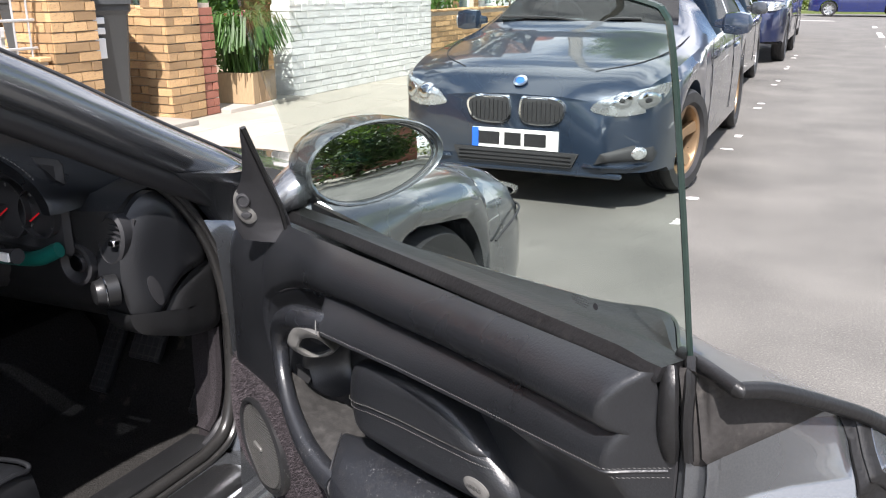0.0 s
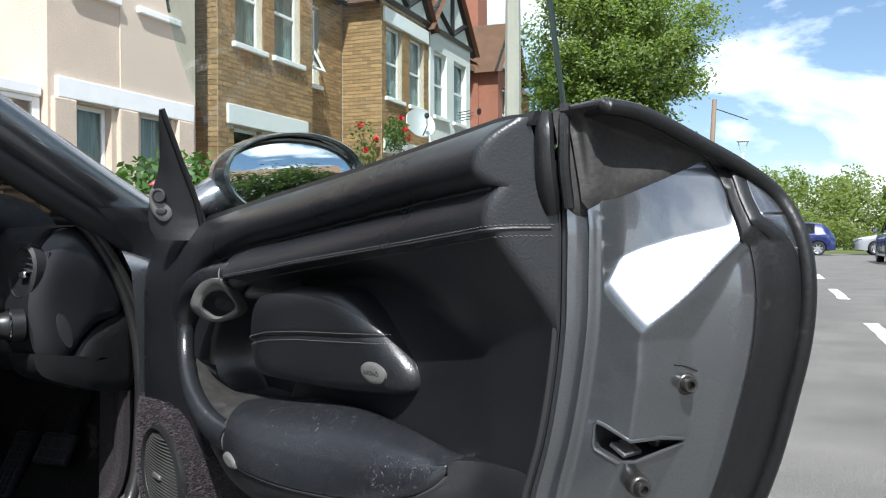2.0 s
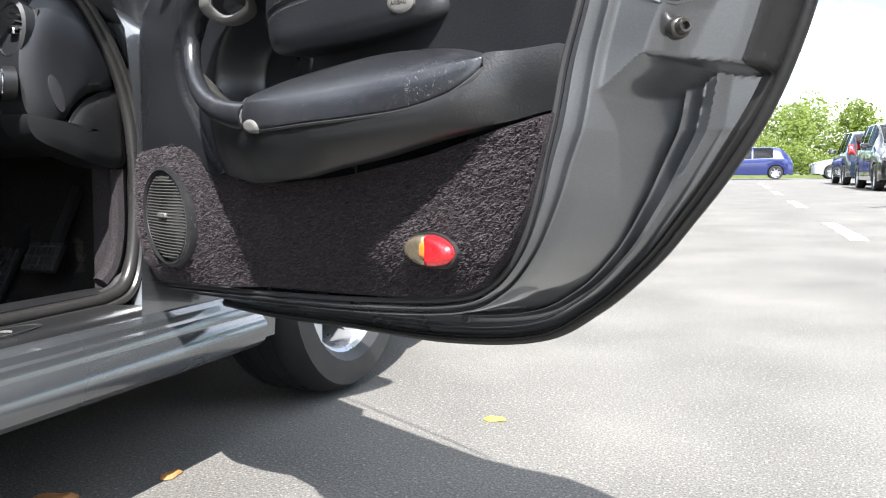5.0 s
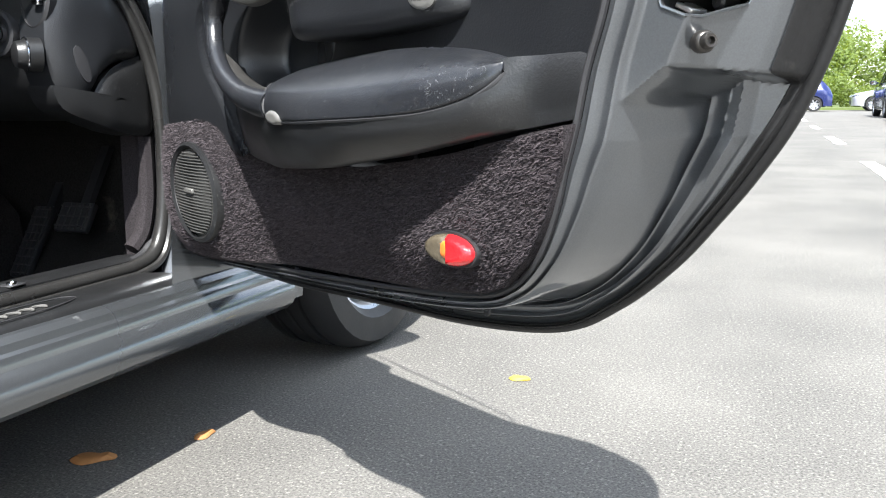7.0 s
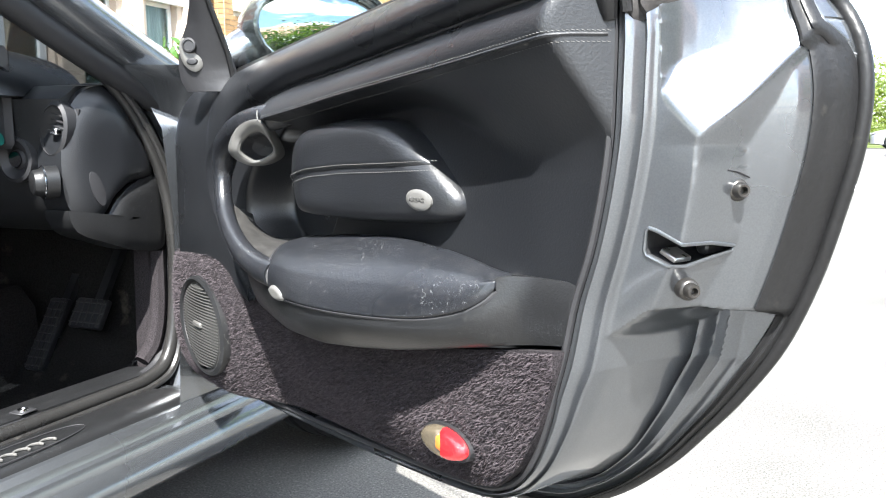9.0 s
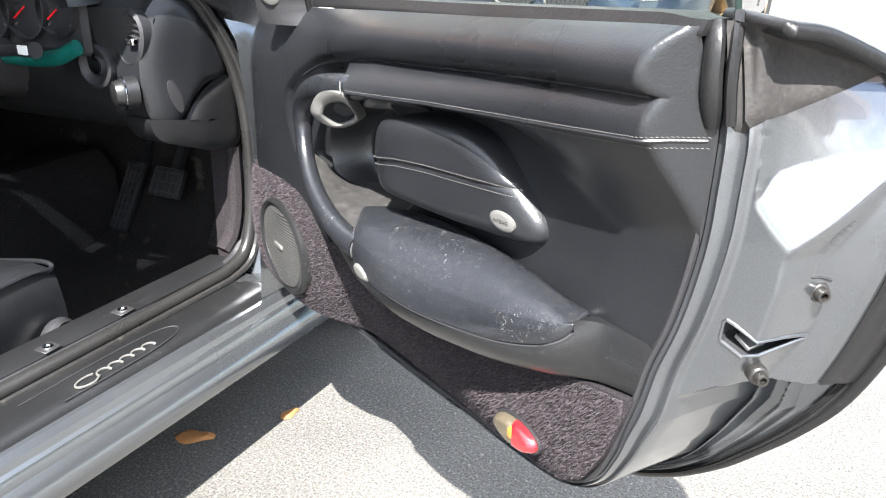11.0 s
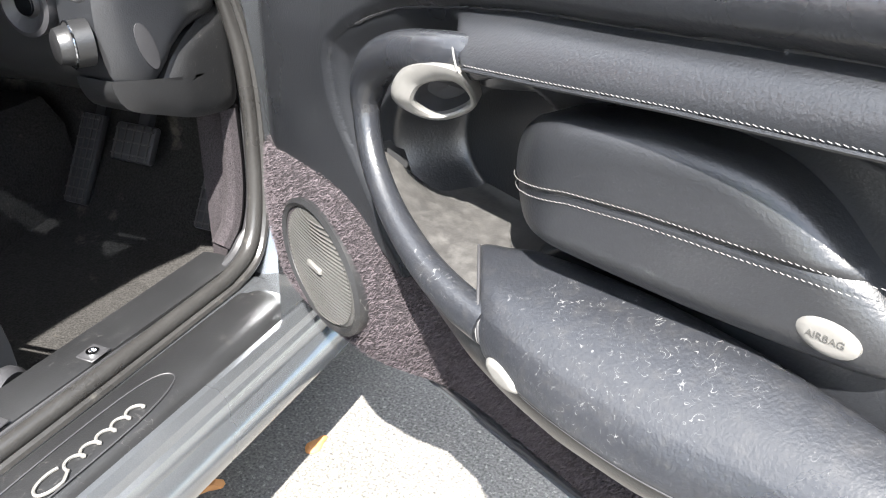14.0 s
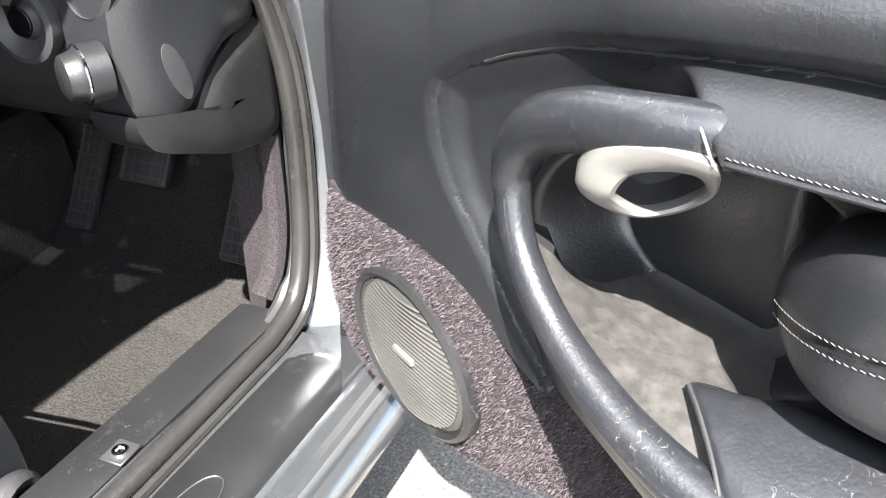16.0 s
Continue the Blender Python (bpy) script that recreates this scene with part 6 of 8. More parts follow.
def n_card(s, z):
    """How far the door card stands in towards the seat."""
    q = inside_fold(s, z)
    fold = n_fold(s)
    if q <= 0:
        zc = z_crease(s)
        v = max(0.0, min(1.0, (z - zc) / max(0.02, z_edge(s) - zc)))
        bulge = 0.0125 * math.sin(math.pi * v ** 0.75) ** 0.8 * step(s, 0.20, 0.50)
        n = fold + bulge + (n_edge(s) - fold) * v ** 3 + 0.003 * step(-q, 0.0, 0.012) - 0.018 * step(-s, -0.05, 0.03)
    else:
        hollow = fold - 0.002 - 0.009 * step(q, 0.0, 0.030) + 0.012 * step(q, 0.030, 0.060) * step(z, 0.765, 0.795) - 0.066 * in_pocket(s, z)
        zs = z_stitch(s)
        if z >= zs:
            v = (z - zs) / max(0.008, z_crease(s) - zs)
            pad = n_seam(s) + (fold - 0.003 - n_seam(s)) * min(1.0, v) ** 1.2 + 0.004 * math.sin(math.pi * min(1.0, v))
        else:
            wide = 0.020 + 0.085 * step(s, 0.70, 0.93)
            lip = (1 - step(zs - z, -wide * 0.25, wide)) * 1.06
            pad = -0.052 + (n_seam(s) + 0.050) * lip - 0.066 * in_pocket(s, z) * (1 - lip * 0.7)
        up_ = max(0.0, min(1.0, (z - zs) / 0.03))
        n = hollow + (pad - hollow) * step(s, 0.448 - 0.050 * up_, 0.4735 - 0.040 * up_)
    turn_ = -1.55 * (s - 0.957)
    if turn_ < n + 0.008:
        k = 0.008
        h = max(0.0, k - abs(n - turn_)) / k
        n = min(n, turn_) - h * h * k * 0.25
    return max(n, -0.135)


def card_meshes(nu=330, nv=132):
    """The card as three sheets that meet in the creases."""
    grid = []
    for j in range(nv + 1):
        row = []
        for i in range(nu + 1):
            s = -0.02 + 1.005 * i / nu
            lo = z_low(s) - 0.004 + (0.638 + 0.024 * step(s, 0.80, 0.9) - z_low(s)) * step(s, 0.345, 0.425)
            z = lo + (z_edge(s) - lo) * j / nv
            a, c = s_front(z), min(0.986, s_rear(z) + 0.009)
            s = a + (c - a) * i / nu
            row.append(Vector((s, z, n_card(s, z))))
        grid.append(row)
    made = {}
    for kind in ("upper_trim", "upper_panel", "main_panel"):
        b, vs = bmesh.new(), {}
        for j in range(nv):
            for i in range(nu):
                c = (grid[j][i] + grid[j + 1][i + 1]) / 2
                here = "upper_trim" if inside_fold(c.x, c.y) <= 0 else ("upper_panel" if c.x > 0.455 and c.y > z_stitch(c.x) else "main_panel")
                if here == kind:
                    quad = ((j, i), (j, i + 1), (j + 1, i + 1), (j + 1, i))
                    for k in quad:
                        if k not in vs:
                            vs[k] = b.verts.new(grid[k[0]][k[1]])
                    b.faces.new([vs[k] for k in quad])
        made[kind] = b
    return made


for nm, bm_ in card_meshes().items():
    dpart(nm, bm_, LEATHER, {"upper_trim": "black trim with a padded roll below the window", "upper_panel": "black leather upper door panel", "main_panel": "black leather main door panel"}[nm], angle=60)

HANDLE = [(0.486, 0.817, -0.036), (0.466, 0.8165, -0.008), (0.43, 0.8105, 0.004), (0.378, 0.800, 0.006), (0.339, 0.782, 0.006), (0.321, 0.757, 0.006), (0.321, 0.732, 0.009), (0.340, 0.698, 0.015), (0.381, 0.667, 0.022), (0.437, 0.645, 0.028), (0.490, 0.634, 0.029), (0.524, 0.630, 0.0255)]
HANDLE_R = [0.0090, 0.0165, 0.0188, 0.0188, 0.0186, 0.0165, 0.0122, 0.0115, 0.0124, 0.0140, 0.0158, 0.0168]
dpart("trim_backing", box(0.060, 0.600, -0.175, 0.335, 0.868, -0.165), LEATHER)


def stitches(path, step_len=0.0039, r=0.00024):
    """A row of small raised stitches along a path of (s, z, n)."""
    b = bmesh.new()
    pts = [Vector(p) for p in path]
    acc = 0.0
    for p, q in zip(pts, pts[1:]):
        seg = (q - p).length
        pos = acc
        while pos < seg:
            a = p.lerp(q, pos / seg)
            dirn = (q - p).normalized()
            side = dirn.cross(Vector((0, 0, 1))).normalized()
            e = a + dirn * step_len * 0.70 + side * 0.0007
            up = Vector((0, 0, r * 1.6))
            v = [b.verts.new(c) for c in (a - side * r, a + side * r, e + side * r, e - side * r, a.lerp(e, 0.25) + up, a.lerp(e, 0.75) + up)]
            for f in ((0, 1, 4), (1, 2, 5, 4), (2, 3, 5), (3, 0, 4, 5)):
                b.faces.new([v[k] for k in f])
            pos += step_len
        acc = pos - seg
    return b


for dz in (0.0032, -0.0052):
    path = [(s, z_stitch(s) + dz, n_card(s, z_stitch(s) + dz) + 0.0006) for s in (0.474 + 0.0051 * k for k in range(101))]
    dpart("stitching", stitches(path), STITCH, "grey thread seam", False, kind="stuff")
dpart("seam_bead", tube([(s, z_stitch(s), n_card(s, z_stitch(s)) - 0.0004) for s in (0.468 + 0.00515 * k for k in range(101))], 0.0016, 6), LEATHER)
# Dark tube drawn in as the shade line under the belt roll.
dpart("belt_crease", tube([(s, z_crease(s) - 0.0006, n_card(s, z_crease(s) - 0.001) + 0.0002) for s in (0.25 + 0.006 * k for k in range(118))], 0.0017, 6), CABIN)

# --- pull handle, its leather shroud and the release bezel
hp = spline(HANDLE, 6)
hr = [float(np.interp(i / 6, range(12), HANDLE_R)) for i in range(len(hp))]
dpart("pull_handle", tube(hp, hr, 20, up=(0, 0, 1)), LEATHER_WORN, "worn shiny leather pull handle")
dpart("pull_handle_seam", tube([(p.x + 0.4 * r_, p.y + 0.1 * r_, p.z + 0.88 * r_) for p, r_ in zip(hp[36:64], hr[36:64])], 0.0010, 5), LEATHER)
dpart("panel_joint", tube(spline([(0.4395, 0.829, 0.0035), (0.452, 0.8255, 0.0105), (0.463, 0.819, 0.0165), (0.4705, 0.8115, 0.0190)], 5), 0.0008, 6), STITCH, "pale worn joint between handle and panel")

BZ_OUT = [(0.392, 0.7745, 0.027), (0.402, 0.794, 0.0255), (0.430, 0.8085, 0.0235), (0.4695, 0.812, 0.0185), (0.463, 0.793, 0.000), (0.444, 0.770, -0.018), (0.428, 0.758, -0.011), (0.4115, 0.754, 0.002), (0.396, 0.761, 0.017)]
BZ_IN = [(0.4165, 0.7757, 0.0215), (0.424, 0.788, 0.0195), (0.4400, 0.7955, 0.0155), (0.4525, 0.797, 0.0085), (0.4530, 0.7865, -0.004), (0.4420, 0.7750, -0.0130), (0.4320, 0.7665, -0.007), (0.4215, 0.7620, 0.003), (0.4155, 0.7670, 0.013)]
BZ_N = Vector((0.68, 0.0, 0.73))
b_out, b_in = spline(BZ_OUT, 6, True), spline(BZ_IN, 6, True)
rings = [[tuple(p - BZ_N * 0.024) for p in b_out], [tuple(p - BZ_N * 0.003) for p in b_out]]
for f, h in ((0.06, 0.0012), (0.30, 0.0042), (0.62, 0.0046), (0.88, 0.0024), (1.0, -0.0012)):
    rings.append([tuple(p.lerp(q, f) + BZ_N * h) for p, q in zip(b_out, b_in)])
rings.append([tuple(q - BZ_N * 0.007) for q in b_in])
dpart("handle_bezel", loft(rings, True, False), TITANIUM, "titanium grey release handle bezel")
mid = sum(b_in, Vector()) / len(b_in)
cup = [[tuple(q.lerp(mid, k) - BZ_N * d) for q in b_in] for k, d in ((0.0, 0.006), (0.06, 0.016), (0.25, 0.026), (0.95, 0.030))]
dpart("handle_hollow", loft(cup, True, False), CABIN, "dark hollow of the release handle")


# --- storage pad with its airbag badge
def pad_face(s):
    """Depth of the storage lid's face, which leans out at its front."""
    a, c = 0.008 - 0.173 * (s - 0.54), -0.019 + 0.48 * (s - 0.486)
    h = max(0.0, 0.016 - abs(a - c)) / 0.016
    return min(a, c) - h * h * 0.004


pad_out = spline([(0.486, 0.734, 0), (0.491, 0.760, 0), (0.512, 0.783, 0), (0.555, 0.800, 0), (0.600, 0.808, 0), (0.645, 0.8115, 0), (0.690, 0.809, 0), (0.722, 0.796, 0), (0.749, 0.776, 0), (0.769, 0.759, 0), (0.786, 0.743, 0), (0.7945, 0.728, 0), (0.790, 0.715, 0), (0.770, 0.709, 0), (0.720, 0.705, 0), (0.655, 0.702, 0), (0.580, 0.702, 0), (0.520, 0.704, 0), (0.495, 0.715, 0)], 5, True)
pad_c = (0.665, 0.757)


def pad_line(s):
    return float(np.interp(s, (0.485, 0.53, 0.575, 0.63, 0.70, 0.775), (0.729, 0.743, 0.7525, 0.7580, 0.7615, 0.7660)))


dpart("storage_pad", pillow([(p.x, p.y) for p in pad_out], pad_c, 0.0185, 22, lip=0.0, base=lambda x, y: pad_face(x) - 0.016, edge=0.40, back=0.055, crown=lambda x, y, f: -0.0022 * math.exp(-((y - pad_line(x)) / 0.0022) ** 2) + 0.0025 * step(y - pad_line(x), -0.004, 0.006)), LEATHER, "bulging black leather storage lid")
for dz in (0.0042, -0.0048):
    path = []
    for k in range(60):
        s = 0.494 + (0.772 - 0.494) * k / 59
        e = max(0.0, min(1.0, (s - 0.484) / 0.06, (0.788 - s) / 0.045))
        path.append((s, pad_line(s) + dz, pad_face(s) - 0.016 + 0.0190 * math.sqrt(1 - (1 - e) ** 2) + (0.0022 if dz > 0 else 0.0002)))
    dpart("stitching", stitches(path), STITCH, "grey thread seam", False, kind="stuff")
badge = dpart("airbag_badge", pillow(ellipse(0.7505, 0.7305, 0.0175, 0.0105, 28, -6), (0.7505, 0.7305), 0.0035, 5, lip=0.0015, base=lambda x, y: pad_face(x) + 0.0012), TITANIUM, "grey oval badge")
txt = bpy.data.curves.new("badge_text", "FONT")
txt.body, txt.size, txt.extrude, txt.align_x, txt.align_y = "AIRBAG", 0.0062, 0.0003, "CENTER", "CENTER"
txt.materials.append(GRILLE_CLOTH)
to = new("badge_text", txt)
to.parent = badge
lean = Vector((1.0, 0.0, -0.173)).normalized()
c0, c1 = CAR_INV.to_3x3() @ (D_S * lean.x + D_N * lean.z), Vector((0, 0, 1))
c2 = c0.cross(c1)
cp = CAR_INV @ dw(0.7505, 0.7305, pad_face(0.7505) + 0.0049)
to.matrix_basis = Matrix(((c0.x, c1.x, c2.x, cp.x), (c0.y, c1.y, c2.y, cp.y), (c0.z, c1.z, c2.z, cp.z), (0, 0, 0, 1)))

# --- armrest, lower trim: back edge, ridge and lower edge of the armrest, station by station
ARM = [((0.456, 0.655, -0.016), (0.523, 0.642, 0.034), (0.531, 0.617, 0.037)), ((0.470, 0.660, -0.018), (0.534, 0.6428, 0.0365), (0.542, 0.6142, 0.0395)), ((0.490, 0.6655, -0.019), (0.552, 0.6428, 0.0385), (0.560, 0.6135, 0.0420)), ((0.5255, 0.6735, -0.026), (0.600, 0.6420, 0.0390), (0.610, 0.6135, 0.0450)), ((0.616, 0.683, -0.035), (0.672, 0.6430, 0.0320), (0.680, 0.6160, 0.0405)), ((0.6965, 0.6865, -0.038), (0.735, 0.6460, 0.0190), (0.742, 0.6190, 0.0260)), ((0.765, 0.6845, -0.040), (0.792, 0.6510, 0.0060), (0.797, 0.6240, 0.0085)), ((0.815, 0.679, -0.042), (0.836, 0.6575, -0.0080), (0.838, 0.6345, -0.0070)), ((0.848, 0.673, -0.044), (0.8585, 0.6630, -0.0185), (0.860, 0.6465, -0.0170)), ((0.862, 0.669, -0.046), (0.8690, 0.6660, -0.0270), (0.8693, 0.6580, -0.0265))]
edges = [spline([st[k] for st in ARM], 6) for k in range(3)]
rows = []
for kb, (B, R, L) in enumerate(zip(*edges)):
    tuck = 0.0045 * (1 - min(1.0, kb / 3)) ** 2
    tip = 1 - max(0.0, (kb - 42) / 12)
    up_ = Vector((0, 1, 0))
    rows.append([tuple(q) for q in (B + Vector((0, -0.014 * tip, -0.010)), B - up_ * tuck, B.lerp(R, 0.30) + up_ * (0.0050 * tip - tuck), B.lerp(R, 0.68) + up_ * (0.0062 * tip - tuck), B.lerp(R, 0.92) + up_ * (0.0028 * tip - tuck), R - Vector((0, tuck, tuck)), R.lerp(L, 0.35) + Vector((0, 0, 0.0030 * tip - tuck)), R.lerp(L, 0.80) + Vector((0, 0, 0.0024 * tip - tuck)), L + Vector((0, 0, -0.002 - tuck)), L + Vector((0, 0.001, -0.030 * tip)))])
arm = loft([[tuple(q) for q in spline(r, 3, True)] for r in rows])
dpart("armrest", arm, LEATHER_WORN, "scuffed black leather armrest", angle=60)
jn = [Vector(p) + Vector((-0.001, 0.0010, 0.0008)) for p in spline(rows[1][1:9], 5)]
dpart("handle_joint", tube(jn, 0.0014, 6), CABIN, "dark joint between handle and armrest")
dpart("joint_wear", tube([p + Vector((-0.0018, 0.0002, 0.0006)) for p in jn[14:]], 0.0008, 6), STITCH, "pale worn edge of the joint")
dpart("armrest_gap", tube([(p.x, p.y - 0.0015, p.z - 0.002) for p in edges[2][4:]], 0.0022, 6), CABIN)
pf = []
for i in range(25):
    s_ = 0.330 + 0.36 * i / 24
    zf = float(np.interp(s_, [h[0] for h in HANDLE[6:]], [h[1] for h in HANDLE[6:]]))
    nf = float(np.interp(s_, [h[0] for h in HANDLE[6:]], [h[2] for h in HANDLE[6:]]))
    pf.append([(s_ + 0.03 * v, zf - 0.003 + (0.651 - zf) * step(v, -0.1, 0.55) + 0.030 * step(v, 0.72, 1.0), nf + (-0.128 - nf) * v) for v in (k / 22 for k in range(23))])
dpart("pocket_floor", loft(pf, False, False), shader("scuffed_pocket_leather", (0.030, 0.029, 0.028), 0.42, vary=0.25, scale=14, fine=260, fine_vary=0.15, bump=0.15, bump_scale=400, dist=0.001, tint=(0.065, 0.063, 0.060), tint_scale=70, tint_at=(0.42, 0.80)), "scuffed grey floor of the door pocket")
dpart("trim_clip", pillow(ellipse(0.566, 0.6165, 0.0190, 0.0075, 24, -8), (0.566, 0.6165), 0.007, 5, lip=0.003, base=lambda x, y: 0.0415, back=0.012), TITANIUM, "pale grey oval clip")


arm_low_z = curve([(0.29, 0.690), (0.35, 0.652), (0.44, 0.628), (0.53, 0.618)] + [(st[2][0], st[2][1] + 0.003) for st in ARM[1:]] + [(0.880, 0.6705), (1.0, 0.674)])
arm_low_n = smooth_curve([(0.29, -0.024), (0.36, -0.006), (0.44, 0.014), (0.50, 0.030)] + [(st[2][0], st[2][2] - 0.003) for st in ARM[1:]] + [(0.885, -0.046), (0.94, -0.0525), (1.0, -0.06)], 0.012)


def n_lower(s, z):
    a, c = z_low(s), arm_low_z(s)
    v = max(0.0, min(1.0, (z - a) / max(0.01, c - a)))
    foot = 0.55 * arm_low_n(s) - 0.020
    return foot + (arm_low_n(s) - foot) * v + 0.012 * math.sin(math.pi * v) ** 0.8 * step(s, 0.29, 0.40) * (1 - 0.6 * step(s, 0.84, 0.92))


dpart("lower_trim", sheet(const(0.292), lambda z: s_rear(z) + 0.006, z_low, arm_low_z, n_lower, 120, 16, 0.02), PLASTIC_SOFT, "smooth black lower door trim", angle=60)


# --- carpet with the speaker pod
def n_carpet(s, z):
    pod = math.exp(-(((s - 0.14) / 0.165) ** 4 + ((z - 0.495) / 0.125) ** 4))
    return -0.040 + 0.036 * pod - 0.036 * step(-z, -0.50, -0.40) * (1 - pod) - 0.3 * max(0, s - 0.93) - 0.05 * step(-s, 0.0, 0.05)


carpet = dpart("carpet_panel", sheet(s_front, const(0.938), z_foot, lambda s: max(z_low(s), z_foot(s) + 0.001), n_carpet, 120, 40), CARPET, "plum grey carpet covering of the lower door")
# short pile standing off the carpet
pile = bmesh.new()
rp = random.Random(12)
for _ in range(42000):
    s = rp.uniform(0.0, 0.93)
    z = rp.uniform(z_foot(s) + 0.004, z_low(s) - 0.002)
    if ((s - 0.782) / 0.042) ** 2 + ((z - 0.489) / 0.021) ** 2 < 1 or ((s - 0.17) / 0.088) ** 2 + ((z - 0.498) / 0.07) ** 2 < 1 or s < s_front(z) + 0.004:
        continue
    p = Vector((s, z, n_carpet(s, z)))
    q = p + Vector((rp.gauss(0, 0.0016), rp.gauss(-0.0006, 0.0016), 0.0045 * rp.uniform(0.5, 1.3)))
    w = Vector((rp.uniform(-1, 1), rp.uniform(-1, 1), 0)).normalized() * 0.00055
    pile.faces.new([pile.verts.new(c) for c in (p - w, p + w, q)])
po = raw("carpet_nap", d_map(pile), shader("plum_grey_nap", (0.052, 0.044, 0.048), 0.95, vary=0.15, scale=14, fine=300, fine_vary=0.3, bump=0, spec=0.2, island=0.55))
po.parent = door
tagged(po, "short plum grey pile", kind="stuff")

spk = (0.172, 0.498)
dpart("speaker_rim", loft([[(x, y, n_carpet(spk[0], spk[1]) + h) for x, y in ellipse(spk[0], spk[1], rx, ry, 40, -14)] for rx, ry, h in ((0.096, 0.076, -0.02), (0.095, 0.075, 0.000), (0.090, 0.070, 0.004), (0.085, 0.066, 0.001), (0.083, 0.064, -0.01))], True, False), PLASTIC_SOFT, "black rim round the speaker")
dpart("speaker_grille", pillow(ellipse(spk[0], spk[1], 0.084, 0.065, 40, -14), spk, 0.005, 6, lip=-0.002, base=lambda x, y: n_carpet(*spk), edge=0.9), GRILLE_CLOTH, "oval metal speaker grille")
for k in range(27):
    z = spk[1] - 0.060 + 0.0046 * k
    h = math.sqrt(max(0, 1 - ((z - spk[1]) / 0.0645) ** 2)) * 0.080
    lean = (z - spk[1]) * 0.12
    if h > 0.01:
        dpart("grille_rib", tube([(spk[0] - lean + h * q, z, n_carpet(*spk) + 0.0055 - 0.005 * q * q) for q in (-0.95, -0.5, 0, 0.5, 0.95)], 0.0012, 4), GRILLE_CLOTH)
dpart("speaker_mark", box(0.158, 0.497, n_carpet(*spk) + 0.004, 0.190, 0.5045, n_carpet(*spk) + 0.0095, 0.0015, 1), TITANIUM, "small silver maker's mark")

# --- courtesy lamp, half clear, half red
lens_c = (0.782, 0.489)
for nm, sg, mt, lab in (("lamp_lens", -1, LENS_HALF, "clear half of the door lamp"), ("reflector", 1, LENS_RED_BRIGHT, "red half of the door lamp")):
    half = [(lens_c[0] + 0.037 * math.cos(a), lens_c[1] + 0.0155 * math.sin(a)) for a in ((-math.pi / 2 + math.pi * k / 14) if sg > 0 else (math.pi / 2 + math.pi * k / 14) for k in range(15))]
    dpart(nm, pillow(half, (lens_c[0] + sg * 0.012, lens_c[1]), 0.011, 5, lip=0.004, base=lambda x, y: n_carpet(*lens_c) + 0.005), mt, lab)
dpart("bulb", pillow(ellipse(lens_c[0] - 0.001, lens_c[1] + 0.001, 0.0085, 0.0085, 18), (lens_c[0] - 0.001, lens_c[1] + 0.001), 0.0030, 4, lip=0.001, base=lambda x, y: n_carpet(*lens_c) + 0.0125), shader("amber_lens", (0.62, 0.17, 0.03), 0.15, vary=0.2, scale=200, bump=0.2, coat=0.5), "amber centre of the door lamp")
dpart("lamp_rim", loft([[(x, y, n_carpet(*lens_c) + h) for x, y in ellipse(*lens_c, rx, ry, 30)] for rx, ry, h in ((0.041, 0.019, -0.01), (0.040, 0.018, 0.005), (0.037, 0.0155, 0.005))], True, False), TRIM_BLACK)

# --- shut face: painted flanges, latch boss and the curved rear edge of the outer skin
EDGE_IN = [(0.978, 0.953, -0.050), (0.981, 0.935, -0.050), (0.983, 0.915, -0.050), (0.985, 0.893, -0.050), (0.986, 0.868, -0.050), (0.9855, 0.830, -0.050), (0.984, 0.79, -0.05), (0.977, 0.745, -0.05), (0.966, 0.70, -0.05), (0.950, 0.655, -0.05), (0.939, 0.61, -0.05), (0.928, 0.575, -0.05), (0.916, 0.538, -0.052), (0.893, 0.495, -0.055), (0.850, 0.459, -0.062), (0.78, 0.437, -0.070), (0.62, 0.417, -0.075), (0.40, 0.398, -0.075), (0.16, 0.380, -0.078), (-0.03, 0.366, -0.08)]
EDGE_OUT = [(1.030, 0.955, -0.052), (1.0395, 0.950, -0.082), (1.052, 0.931, -0.130), (1.064, 0.9125, -0.170), (1.0745, 0.893, -0.196), (1.0907, 0.8637, -0.20), (1.0978, 0.828, -0.20), (1.095, 0.785, -0.20), (1.084, 0.738, -0.20), (1.066, 0.677, -0.20), (1.040, 0.618, -0.20), (1.006, 0.568, -0.20), (0.972, 0.527, -0.20), (0.925, 0.476, -0.20), (0.860, 0.423, -0.198), (0.775, 0.380, -0.198), (0.61, 0.353, -0.198), (0.39, 0.339, -0.198), (0.15, 0.322, -0.198), (-0.05, 0.316, -0.198)]
e_in, e_out = spline(EDGE_IN, 28), spline(EDGE_OUT, 28)
crease_at = curve([(0.60, 0.050), (0.66, 0.062), (0.715, 0.0735), (0.76, 0.0705), (0.787, 0.0665), (0.82, 0.0755), (0.862, 0.084), (0.90, 0.086)])
step_line = smooth_curve([(0.0, 0.606), (0.016, 0.617), (0.060, 0.657), (0.075, 0.652), (0.12, 0.649)], 0.006)
facet = Vector((1.050, 0.787, -0.0715))
facet_n = (Vector((1.0045, 0.845, -0.063)) - facet).cross(Vector((1.083, 0.862, -0.155)) - facet)


def soft_min(a, c, k):
    h = max(0.0, k - abs(a - c)) / k
    return min(a, c) - h * h * k * 0.25


